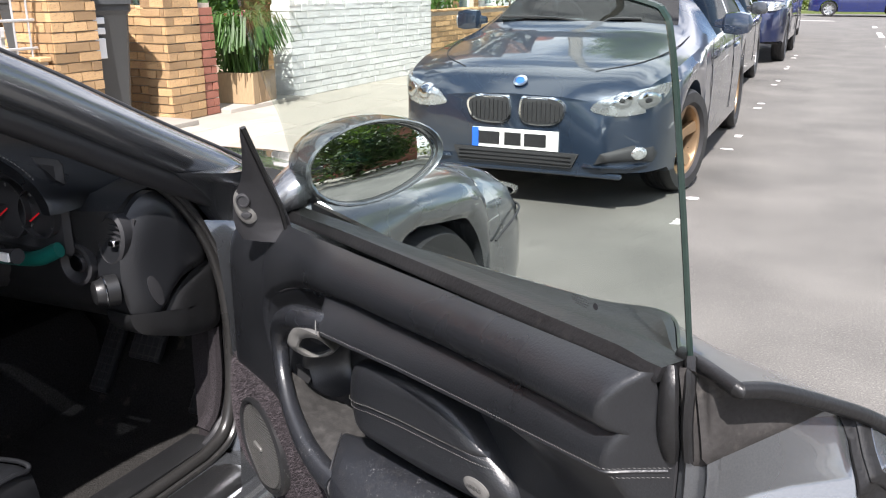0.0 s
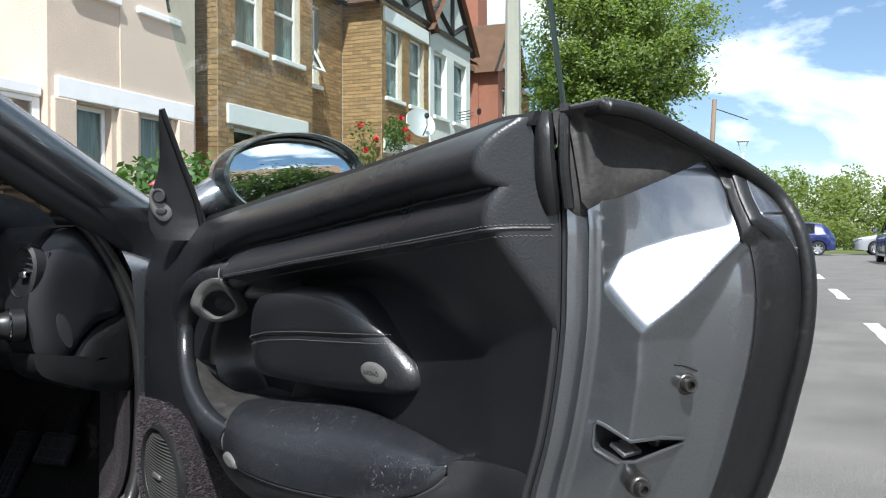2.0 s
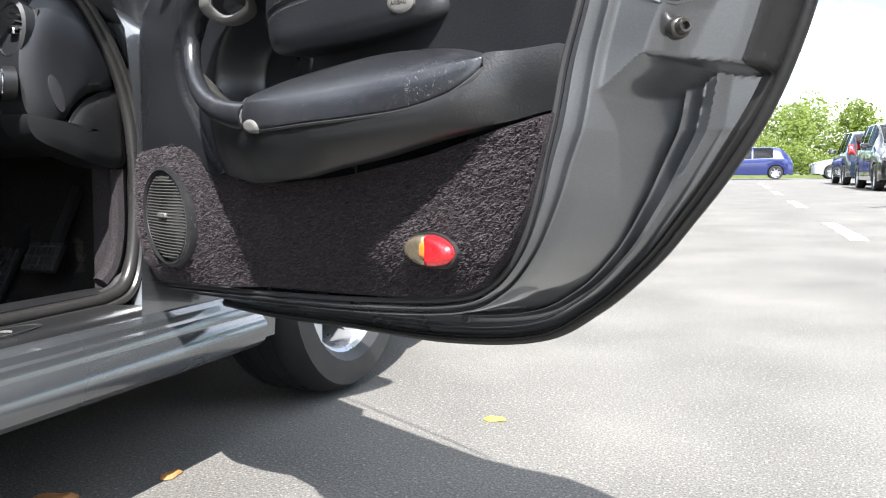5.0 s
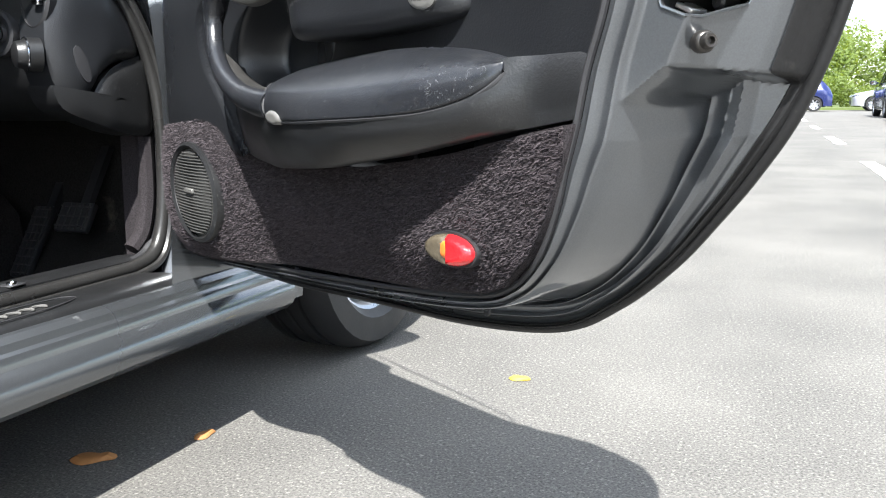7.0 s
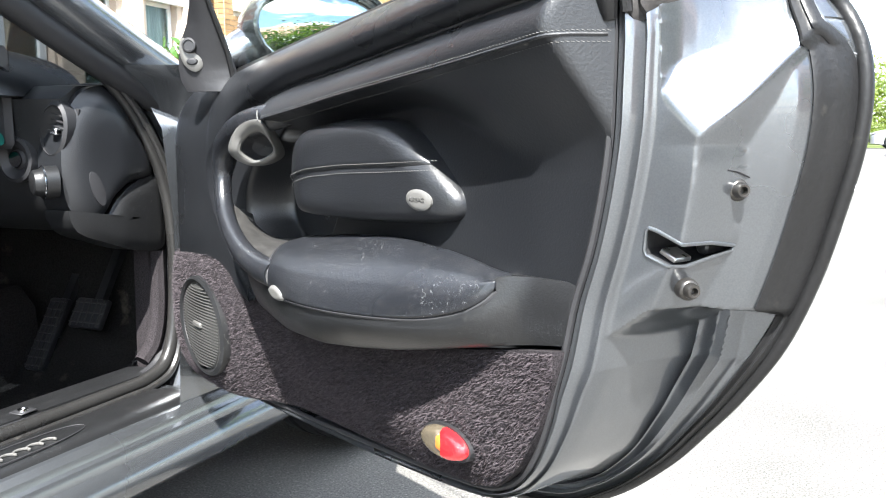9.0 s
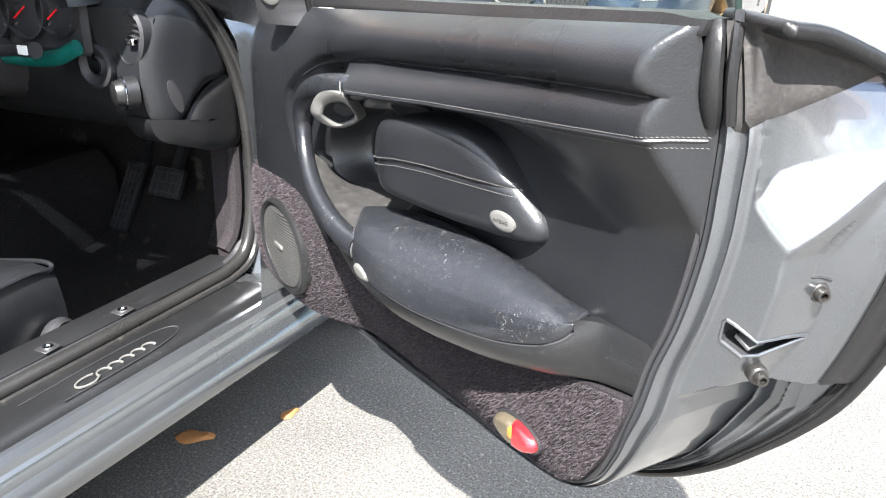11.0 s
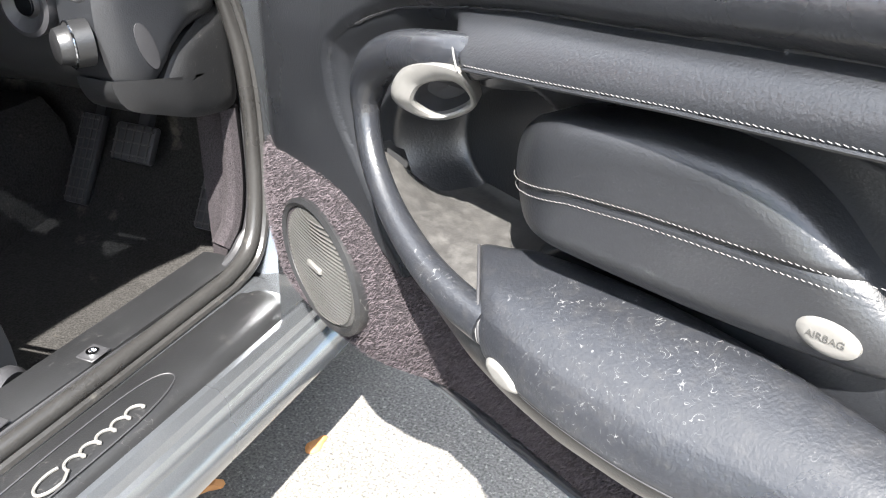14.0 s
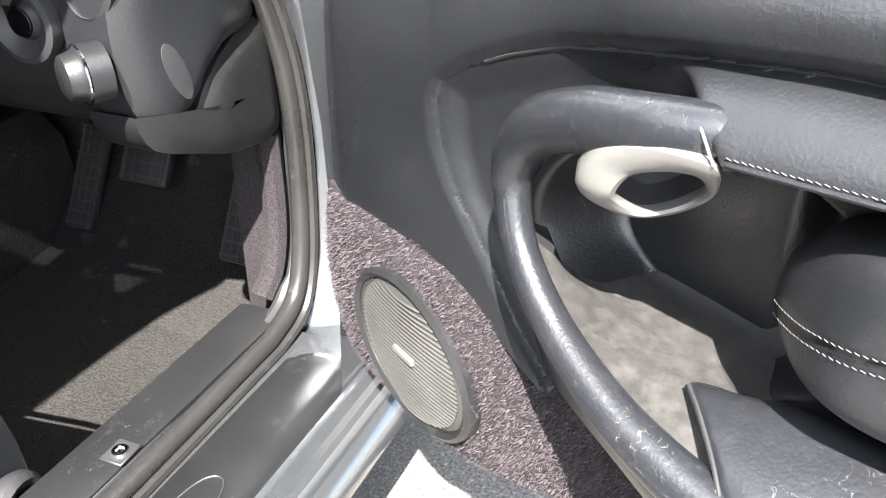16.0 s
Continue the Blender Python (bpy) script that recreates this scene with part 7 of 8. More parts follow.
def n_shut(d, s, z, full, back):
    """Depth of the shut face d in from the trim's edge, at s, z, where it is full wide; back: depth at its inner edge."""
    k = max(0.3, min(1.0, full / 0.095))
    e = d / k
    ridge = 0.0046 * math.exp(-((e - 0.0105) / 0.0030) ** 2) + 0.0050 * math.exp(-((e - 0.0240) / 0.0026) ** 2)
    lead = back - 0.010 * step(e, 0.014, 0.020) + ridge
    c = crease_at(z)
    low = float(np.interp(e, (0.0265, 0.0275, 0.0295, 0.034, 0.038, 0.043, 0.050, 0.060, 0.066, 0.074, 0.11), (0.0, 0.018, 0.058, 0.088, 0.106, 0.100, 0.116, 0.118, 0.108, 0.122, 0.140)))
    low = lead - low * min(1.0, (0.198 + back) / 0.148)
    boss = float(np.interp(d, (0.0275, c - 0.002, c, c + 0.004, c + 0.009, c + 0.016, c + 0.024, 0.125), (0.0025, 0.0125, 0.0145, 0.034, 0.068, 0.106, 0.124, 0.142)))
    boss = lead - (boss if d > 0.0275 else 0.0025 * step(d, 0.025, 0.0275))
    plane = facet.z - (facet_n.x * (s - facet.x) + facet_n.y * (z - facet.y)) / facet_n.z
    diag = lead - 0.0025 - float(np.interp((d - 0.0285) / max(0.02, full - 0.0285), (0.0, 0.083, 0.18, 0.385, 0.754, 0.89, 1.0), (0.0, 0.018, 0.029, 0.049, 0.082, 0.106, 0.140))) * min(1.0, (0.10 + max(0.0, 0.955 - z)) / 0.14)
    top = max(diag, soft_min(boss, plane + 0.05 * (1 - step(d, 0.0275, 0.034)), 0.005)) if d > 0.0285 else lead - 0.0025 * step(d, 0.025, 0.0275)
    w = step(z, step_line(d) - 0.006, step_line(d) + 0.004) * step(z, 0.55, 0.58)
    return low + (top - low) * w


def shut_at(p, q, f):
    r = p.lerp(q, f)
    full = (q - p).xy.length
    return Vector((r.x, r.y, max(q.z, n_shut(full * f, r.x, r.y, full, p.z)) if f < 1 else q.z))


LK = [(1.0075, 0.7235), (1.014, 0.7215), (1.0325, 0.7125), (1.0375, 0.7125), (1.0395, 0.7085), (1.0375, 0.7045), (1.0265, 0.6940), (1.0215, 0.6945), (1.0045, 0.7020), (1.0030, 0.7060), (1.0050, 0.7210)]


def in_latch(p):
    """Whether a point of the shut face lies in the latch opening."""
    hit_ = False
    for (x0, y0), (x1, y1) in zip(LK, LK[1:] + LK[:1]):
        if (y0 > p.y) != (y1 > p.y) and p.x < x0 + (x1 - x0) * (p.y - y0) / (y1 - y0):
            hit_ = not hit_
    return hit_


b = bmesh.new()
NF = 84


def shut_f(i, full):
    """Columns of the shut face: close together over the two ridges, wider behind."""
    near = 0.036 * max(0.3, min(1.0, full / 0.095)) / full
    return near * i / 30 if i <= 30 else near + (1 - near) * (i - 30) / (NF - 30)


cols = [[b.verts.new(shut_at(p, q, shut_f(i, (q - p).xy.length))) for i in range(NF + 1)] for p, q in zip(e_in, e_out)]
for c0_, c1_ in zip(cols, cols[1:]):
    for i in range(NF):
        quad = (c0_[i], c0_[i + 1], c1_[i + 1], c1_[i])
        if not in_latch((quad[0].co + quad[2].co) / 2):
            b.faces.new(quad)
dpart("shut_face", b, PAINT_SEAL, "grey painted rear edge of the door", angle=38)
SEAL_BLACK = shader("black_door_seal_rubber", (0.010, 0.010, 0.0105), 0.42, vary=0.2, scale=9, fine=220, fine_vary=0.2, bump=0.25, tint=(0.035, 0.033, 0.03), tint_scale=60, tint_at=(0.62, 0.78), spec=0.4)
dpart("edge_seal", tube([(0.968, 0.957, -0.062), (0.995, 0.957, -0.058)] + [(p.x + 0.001, p.y + 0.001, p.z + 0.003) for p in e_out], 0.0062, 10), SEAL_BLACK, "black rubber seal along the door edge")
lip_f = ((0.862, -0.001), (0.870, 0.004), (0.888, 0.0062), (0.905, 0.0045), (0.916, 0.0036), (0.928, 0.0038), (0.942, 0.0070), (0.960, 0.0076), (0.976, 0.0045), (1.0, 0.002))
lip_rows = [[tuple(shut_at(p, q, f) + Vector((0, 0, up_))) for f, up_ in lip_f] for p, q in zip(e_in[12:], e_out[12:])]
dpart("inner_seal", loft(lip_rows, False, False), SEAL_BLACK, "black double lipped inner rubber seal", angle=50)
dpart("trim_gap", tube([(p.x - 0.0035, p.y, p.z + 0.002) for p in e_in[48:]], 0.0032, 6), CABIN)


def on_shut(s, z):
    """Depth of the shut face at s, z."""
    best = min(range(len(e_in)), key=lambda k: abs((e_out[k].x - e_in[k].x) * (z - e_in[k].y) - (e_out[k].y - e_in[k].y) * (s - e_in[k].x)) / (e_out[k] - e_in[k]).xy.length)
    p, q = e_in[best], e_out[best]
    f = max(0.0, min(1.0, (s - p.x) / (q.x - p.x)))
    return shut_at(p, q, f).z


STEEL_DARK = shader("dull_dark_steel", (0.085, 0.08, 0.075), 0.32, 0.8, vary=0.25, scale=60, bump=0.1)


def bolt(s, z, n, r=0.0060, lean=62):
    prof = [(r * 1.45, -0.008), (r * 1.45, 0.000), (r * 1.30, 0.0022), (r * 1.05, 0.003), (r * 0.98, 0.008), (r * 0.80, 0.010), (r * 0.52, 0.0098), (r * 0.42, 0.004), (0.0005, 0.004)]
    return dpart("bolt", moved(lathe(prof, 20), Matrix.Translation((s, z, n)) @ Matrix.Rotation(radians(lean), 4, "Y")), STEEL_DARK, "dark steel door bolt")


bolt(1.0475, 0.7525, -0.118)
bolt(1.0290, 0.6760, -0.088)
bolt(0.9620, 0.5930, -0.176, lean=55)
lr = [(x, z, on_shut(x, z)) for x, z in LK]
dpart("latch_recess", loft([[(x, z, n_ + 0.0005) for x, z, n_ in lr], [(x - 0.004, z, n_ - 0.016) for x, z, n_ in lr], [(1.008 + (x - 1.018) * 0.6, 0.707 + (z - 0.707) * 0.7, -0.150) for x, z, n_ in lr]], True, False), CABIN, "black latch opening", False)
dpart("latch_back", box(0.985, 0.690, -0.156, 1.030, 0.726, -0.150), CABIN)
dpart("latch_rim", tube([*lr, lr[0], lr[1]], 0.0017, 8), PAINT_SEAL)
dpart("latch_claw", moved(box(-0.008, -0.0022, -0.010, 0.009, 0.0022, 0.010, 0.001, 1), Matrix.Translation((1.013, 0.7015, -0.090)) @ Matrix.Rotation(radians(-24), 4, "Z")), shader("bright_latch_steel", (0.5, 0.48, 0.45), 0.3, 0.8, vary=0.1, scale=60, bump=0.05), "bright steel latch claw")
dpart("latch_block", moved(lathe([(0.006, -0.02), (0.006, 0.0), (0.004, 0.002), (0.0005, 0.002)], 14), Matrix.Translation((1.022, 0.7065, -0.112))), IRON_BLACK)
dpart("drain_plug", moved(lathe([(0.006, 0), (0.005, 0.002), (0.001, 0.002)], 12), Matrix.Translation((0.762, 0.412, -0.10))), TRIM_BLACK)
dpart("seam_scratch", tube(spline([(1.0475, 0.768, -0.104), (1.049, 0.7665, -0.114), (1.0515, 0.762, -0.126)], 5), 0.0009, 5), CABIN)

# rubber corner piece below the window's rear foot
FLAP_RUBBER = shader("dull_grey_black_rubber", (0.030, 0.028, 0.027), 0.62, vary=0.2, scale=25, fine=240, fine_vary=0.2, bump=0.25, tint=(0.075, 0.068, 0.06), tint_scale=30, tint_at=(0.55, 0.80), spec=0.3)
fl = []
for i in range(33):
    u = i / 32
    f = 0.11 + 0.80 * u
    col = []
    for k in range(13):
        v = k / 12
        z0 = 0.8775 + 0.010 * (1 - min(1.0, u / 0.10)) ** 2 + 0.047 * max(0.0, (u - 0.12) / 0.88) ** 0.85
        z = z0 + (0.957 - z0) * v
        zz = [e_in[q].y + (e_out[q].y - e_in[q].y) * f for q in range(200)]
        kk = max(1, next((q for q in range(200) if zz[q] < z), 199))
        w_ = max(0.0, min(1.0, (zz[kk - 1] - z) / max(1e-6, zz[kk - 1] - zz[kk])))
        r = shut_at(e_in[kk - 1], e_out[kk - 1], f).lerp(shut_at(e_in[kk], e_out[kk], f), w_)
        col.append((r.x, z, r.z + 0.0065 - 0.006 * (k == 0) - 0.006 * (i in (0, 32))))
    fl.append(col)
dpart("corner_flap", loft(fl, False, False), FLAP_RUBBER, "dull black rubber corner flap")
dpart("corner_post", tube(spline([(0.983, 0.880, -0.042), (0.985, 0.91, -0.034), (0.983, 0.94, -0.034), (0.977, 0.956, -0.040)], 4), [0.0050, 0.0062, 0.007, 0.007, 0.007, 0.0068, 0.0066, 0.0066, 0.0064, 0.006, 0.0055, 0.005, 0.004], 10, flat=1.3), SEAL_BLACK, "black rubber post at the panel's end")
dpart("corner_post", tube(spline([(0.997, 0.884, -0.046), (0.996, 0.915, -0.042), (0.992, 0.945, -0.046), (0.984, 0.962, -0.054)], 4), 0.0045, 8), SEAL_BLACK, "black rubber post at the panel's end")

# --- waist seal, glass, sail panel, mirror
dpart("waist_seal", sheet(const(0.17), const(0.978), lambda s: z_edge(s) - 0.006, lambda s: z_edge(s) + 0.008 - 0.003 * step(s, 0.93, 0.97), lambda s, z: n_edge(s) - 0.003 - 0.55 * max(0, z - z_edge(s) + 0.004), 50, 6, 0.03), SEAL_BLACK, "black rubber strip along the foot of the window")
ws = [[tuple(Vector((s, z_edge(s) + 0.003, n_edge(s) - 0.006)).lerp(Vector((s, z_skin_top(s) + 0.001, n_skin(s, z_skin_top(s)) + 0.002)), v) + Vector((0, h, 0))) for v, h in ((0.0, -0.004), (0.12, 0.000), (0.45, -0.003), (0.72, -0.002), (0.86, 0.004), (1.0, 0.001))] for s in (0.22 + 0.0127 * k for k in range(60))]
dpart("outer_waist_seal", loft(ws, False, False), SEAL_BLACK, "black rubber strip outside the window")
glass_out = spline([(0.981, 0.925, 0), (0.9815, 0.98, 0), (0.981, 1.06, 0), (0.978, 1.15, 0), (0.974, 1.196, 0), (0.969, 1.2085, 0), (0.957, 1.2145, 0), (0.90, 1.223, 0), (0.75, 1.236, 0), (0.55, 1.245, 0), (0.40, 1.248, 0), (0.24, 1.246, 0), (0.195, 1.235, 0), (0.190, 1.20, 0), (0.205, 1.14, 0), (0.235, 1.08, 0), (0.258, 1.04, 0), (0.262, 0.96, 0), (0.263, 0.885, 0), (0.55, 0.90, 0), (0.90, 0.915, 0), (0.972, 0.920, 0)], 5, True)


def n_glass(x, z):
    return -0.062 + 0.20 * (z - 0.93) - 0.10 * (z - 0.93) ** 2


gb = loft([[(p.x, p.y, n_glass(p.x, p.y) + h) for p in glass_out] for h in (-0.0022, 0.0022)], True, True)
bmesh.ops.triangulate(gb, faces=[f for f in gb.faces if len(f.verts) > 4])
gl = dpart("window_glass", gb, DOOR_GLASS, "clear green tinted frameless window", smooth=False)
gl.visible_shadow = False
dpart("glass_edge", tube([(p.x, p.y, n_glass(p.x, p.y)) for p in glass_out[0:66]], 0.0024, 6), shader("dark_glass_edge", (0.02, 0.035, 0.03), 0.15, bump=0), "dark green edge of the window")
for k, (w, dz) in enumerate(((0.035, 0.0), (0.045, -0.007), (0.042, -0.014), (0.030, -0.021))):
    dpart("glass_mark", box(0.865 - w / 4, 0.972 + dz / 3, n_glass(0, 0.972 + dz / 3) + 0.0026, 0.865 + w / 4, 0.9727 + dz / 3, n_glass(0, 0.972 + dz / 3) + 0.0029), IRON_BLACK, "tiny dark etched marks", False)
dpart("glass_mark", loft([[(x, y, n_glass(0, 0.97) + h) for x, y in ellipse(0.884, 0.97, 0.003, 0.003, 16)] for h in (0.0026, 0.0029)]), IRON_BLACK, "tiny dark etched ring")

# the sail's face turns back: its front edge stands further in than its rear edge
SAIL = [(0.858, (0.170, 0.000), (0.226, -0.052)), (0.875, (0.166, 0.008), (0.222, -0.052)), (0.893, (0.168, 0.0115), (0.2215, -0.049)), (0.916, (0.174, 0.0115), (0.228, -0.038)), (0.935, (0.184, 0.010), (0.2335, -0.029)), (0.955, (0.202, 0.008), (0.239, -0.020)), (0.980, (0.224, 0.011), (0.246, -0.008)), (1.010, (0.243, 0.017), (0.254, 0.006)), (1.032, (0.254, 0.022), (0.260, 0.0165)), (1.043, (0.2585, 0.023), (0.2615, 0.020))]
rings = []
for z, (sl, nl), (sr, nr) in SAIL:
    L, R = Vector((sl, z, nl)), Vector((sr, z, nr))
    bow = Vector((0.78, 0, 0.62)) * 0.10 * (R - L).length
    rings.append([tuple(q) for q in (L + Vector((0.2, 0, -0.8)) * min(0.035, 0.5 * (R - L).length), L + Vector((-0.2, 0, -1)) * min(0.010, 0.25 * (R - L).length), L, L.lerp(R, 0.15) + bow * 0.55, L.lerp(R, 0.5) + bow, L.lerp(R, 0.85) + bow * 0.55, R, R + Vector((-0.6, 0, -1)) * min(0.010, 0.25 * (R - L).length))])
fine = []
for a, c in zip(rings, rings[1:]):
    fine += [[tuple(Vector(p).lerp(Vector(q), k / 3)) for p, q in zip(a, c)] for k in range(3)]
dpart("sail_panel", loft(fine + [rings[-1]]), TRIM_BLACK, "black triangular mirror sail panel", angle=50)
dpart("sail_seal", tube([(0.224, 0.872, -0.052), (0.231, 0.916, -0.040), (0.241, 0.955, -0.021), (0.256, 1.010, 0.005), (0.263, 1.043, 0.020)], 0.0042, 8), SEAL_BLACK, "black rubber channel of the window")


def on_sail(bm):
    """From (across, up, height) on the sail's face to the door."""
    return warp(bm, lambda c: Vector((0.190, 0.915, -0.003)) + Vector((0.62, 0, -0.78)) * c.x + Vector((0, 1, 0)) * c.y + Vector((0.78, 0, 0.62)) * c.z)


dpart("mirror_switch", on_sail(pillow(ellipse(0, 0, 0.0185, 0.0285, 32, 12), (0, 0), 0.0065, 6, lip=0.003, edge=0.4, back=0.012)), TITANIUM, "grey mirror adjuster")
dpart("switch_knob", on_sail(moved(lathe([(0.0115, 0.0), (0.0115, 0.0075), (0.0100, 0.0100), (0.0078, 0.0105), (0.0070, 0.0085), (0.0005, 0.0085)], 24), Matrix.Translation((-0.001, 0.0095, 0.0035)))), TRIM_BLACK)
dpart("switch_button", on_sail(pillow(ellipse(0.001, -0.0135, 0.0095, 0.0058, 20), (0.001, -0.0135), 0.0095, 4, lip=0.0055)), TRIM_BLACK)


def mring(s, k, cn=-0.205, cz=0.966, hn=0.123, hz=0.065, n=28):
    """An egg shaped ring across the mirror at s."""
    out = []
    for i in range(n):
        a = 2 * math.pi * i / n
        x, y = math.cos(a), math.sin(a)
        taper = 1 - 0.20 * x * (y < 0)
        out.append((s, cz + hz * k * y * taper + 0.006 * x * k, cn - hn * k * x))
    return out


shell = loft([mring(0.232, 1.0), mring(0.205, 1.03), mring(0.17, 1.0), mring(0.13, 0.86), mring(0.10, 0.62), mring(0.085, 0.3), mring(0.083, 0.02)], True, False)
loft([mring(0.232, 1.0), mring(0.236, 0.97), mring(0.232, 0.93), mring(0.215, 0.91)], True, False, bm=shell)
dpart("mirror_housing", shell, PAINT_SEAL, "grey painted door mirror housing")
dpart("mirror_arm", tube(spline([(0.17, 0.905, -0.05), (0.17, 0.925, -0.09), (0.165, 0.945, -0.14)], 4), [0.022, 0.024, 0.027, 0.03, 0.032, 0.034, 0.036, 0.038, 0.04], 12, flat=1.3), PAINT_SEAL)
rimr = loft([mring(0.233, 0.955), mring(0.229, 0.925), mring(0.224, 0.915)], True, False)
dpart("mirror_rim", rimr, TRIM_BLACK, "black inner rim of the mirror")
mg = bmesh.new()
mrings = [[mg.verts.new((p[0] + 0.0045 * (1 - k * k) - 0.120 * (p[1] - 0.966) - 0.03 * (p[2] + 0.205), p[1], p[2])) for p in mring(0.217, 0.93 * k)] for k in (1.0, 0.8, 0.6, 0.4, 0.2, 0.03)]
for r0, r1 in zip(mrings, mrings[1:]):
    for i in range(len(r0)):
        mg.faces.new((r0[i], r0[(i + 1) % len(r0)], r1[(i + 1) % len(r0)], r1[i]))
mg.faces.new(mrings[-1])
dpart("mirror_glass", mg, MIRROR, "silvered convex mirror glass", angle=80)


# ---------------- sill, aperture seals, pillar ----------------
def along(profile, y0, y1, lean=0.0436, y_ref=1.2, n=10):
    """A moulding with the cross-section profile (x, z), run along the car's sill."""
    return loft([[(x + lean * (y - y_ref), y, z) for x, z in profile] for y in (y0 + (y1 - y0) * k / n for k in range(n + 1))], True, True)


wpart("sill_panel", along([(-0.530, 0.322), (-0.512, 0.318), (-0.503, 0.309), (-0.500, 0.298), (-0.494, 0.294), (-0.490, 0.286), (-0.4895, 0.276), (-0.484, 0.271), (-0.476, 0.262), (-0.472, 0.250), (-0.473, 0.236), (-0.480, 0.220), (-0.494, 0.208), (-0.53, 0.200), (-0.70, 0.20), (-0.70, 0.30)], 0.05, 1.72), PAINT_SEAL, label="grey painted sill with two ridges", angle=25)
wpart("sill_shelf", along([(-0.72, 0.21), (-0.72, 0.322), (-0.53, 0.312), (-0.53, 0.21)], 0.05, 1.50), PAINT_SEAL)
sp_ = wpart("sill_plate", along([(-0.612, 0.310), (-0.610, 0.326), (-0.600, 0.332), (-0.545, 0.333), (-0.530, 0.330), (-0.520, 0.322), (-0.517, 0.312)], 0.10, 1.435), PLASTIC_SOFT, label="black ribbed sill plate with silver script")
wpart("sill_plate_end", pillow(ellipse(-0.555, 1.432, 0.044, 0.035, 20), (-0.555, 1.432), 0.330, 4, lip=0.322, back=-0.31), PLASTIC_SOFT)
wpart("plate_outline", tube(spline([(-0.590, 0.94, 0.3335), (-0.588, 1.10, 0.3335), (-0.580, 1.20, 0.3335), (-0.565, 1.235, 0.3335), (-0.545, 1.225, 0.334), (-0.535, 1.15, 0.3335), (-0.540, 0.98, 0.334)], 5), 0.0011, 5), TRIM_BLACK)
# flowing silver line in place of the model name
wave = [(-0.553 - 0.012 * math.sin(q), 1.048 - 0.024 * math.cos(q) - 0.010, 0.3352) for q in (2.3 - 0.25 * k for k in range(17))]
wave += [(-0.548 + 0.0436 * (k / 90) * 0.1 - 0.0065 * (1 - math.cos(0.42 * k)) - 0.001, 1.056 + 0.00155 * k - 0.0055 * math.sin(0.42 * k), 0.3352) for k in range(78)]
wpart("sill_script", tube(wave, 0.0021, 6), TITANIUM, sp_, "flowing silver script line")
wpart("inner_sill", along([(-0.725, 0.17), (-0.722, 0.335), (-0.712, 0.347), (-0.690, 0.350), (-0.660, 0.350), (-0.650, 0.346), (-0.648, 0.330), (-0.66, 0.30), (-0.70, 0.17)], 0.05, 1.49), PLASTIC_SOFT, label="black inner sill trim with worn edge")
for y in (1.062, 1.215):
    sx = -0.668 + 0.0436 * (y - 1.06)
    wpart("sill_screw", moved(lathe([(0.009, 0.0), (0.0085, 0.003), (0.005, 0.0035), (0.0035, 0.001), (0.0005, 0.001)], 14), Matrix.Translation((sx, y, 0.351))), CHROME, label="bright sill screw")
    wpart("screw_plate", box(sx - 0.014, y - 0.016, 0.349, sx + 0.014, y + 0.016, 0.3515, 0.001, 1), TRIM_BLACK)

# door aperture seal: along the sill, up the post and on along the windscreen pillar
AP = [(-0.690, 0.10, 0.330), (-0.650, 0.90, 0.332), (-0.634, 1.38, 0.333), (-0.632, 1.46, 0.336), (-0.634, 1.515, 0.352), (-0.636, 1.545, 0.40), (-0.636, 1.558, 0.48), (-0.636, 1.562, 0.58), (-0.638, 1.552, 0.68), (-0.642, 1.515, 0.78), (-0.648, 1.44, 0.880), (-0.657, 1.32, 0.968), (-0.675, 1.15, 1.060), (-0.70, 0.95, 1.150), (-0.73, 0.72, 1.225), (-0.745, 0.45, 1.25), (-0.75, 0.15, 1.20), (-0.74, -0.02, 1.05)]
ap = spline(AP, 6)
# Lighter copy of the seal rubber: the sun's sheen is put into its colour.
SEAL_APERTURE = shader("grey_sheen_seal_rubber", (0.020, 0.0195, 0.019), 0.30, vary=0.2, scale=9, fine=200, fine_vary=0.15, bump=0.2, tint=(0.085, 0.08, 0.07), tint_scale=24, tint_at=(0.62, 0.80))
wpart("aperture_seal", tube(ap, 0.0125, 10, up=(1, 0, 0)), SEAL_APERTURE, label="ribbed black rubber door seal")
wpart("aperture_seal_lip", tube([(p.x + 0.013, p.y + 0.006, p.z - 0.004 if p.z > 0.5 else p.z - 0.012) for p in ap], 0.007, 8, up=(1, 0, 0)), SEAL_APERTURE)
wpart("seal_carrier", tube([(p.x - 0.016, p.y + 0.012 * (p.z > 0.36), p.z + 0.004) for p in ap], 0.009, 8, up=(1, 0, 0)), TRIM_BLACK)
# painted hinge post outside the seal
post = []
for z, y0, y1 in ((0.28, 1.50, 1.63), (0.33, 1.525, 1.62), (0.40, 1.56, 1.61), (0.55, 1.575, 1.61), (0.70, 1.568, 1.61), (0.80, 1.535, 1.61), (0.84, 1.503, 1.61), (0.87, 1.472, 1.605), (0.890, 1.448, 1.58), (0.905, 1.428, 1.54), (0.915, 1.420, 1.50)):
    post.append([(-0.640, y0, z), (-0.600, y0 + 0.012, z), (-0.560, y0 + 0.03, z), (-0.520, y0 + 0.05, z), (-0.505, y1 + 0.03, z), (-0.66, y1 + 0.03, z)])
wpart("hinge_post", loft([[tuple(q) for q in r] for r in post]), PAINT_SEAL, label="grey painted hinge post", angle=50)
wpart("striker_label", box(-0.585, 1.560, 0.685, -0.558, 1.5665, 0.705, 0.001, 1), PLATE_WHITE, label="white paint code label")
wpart("label_mark", box(-0.578, 1.5585, 0.690, -0.566, 1.5600, 0.700), PLATE_INK)

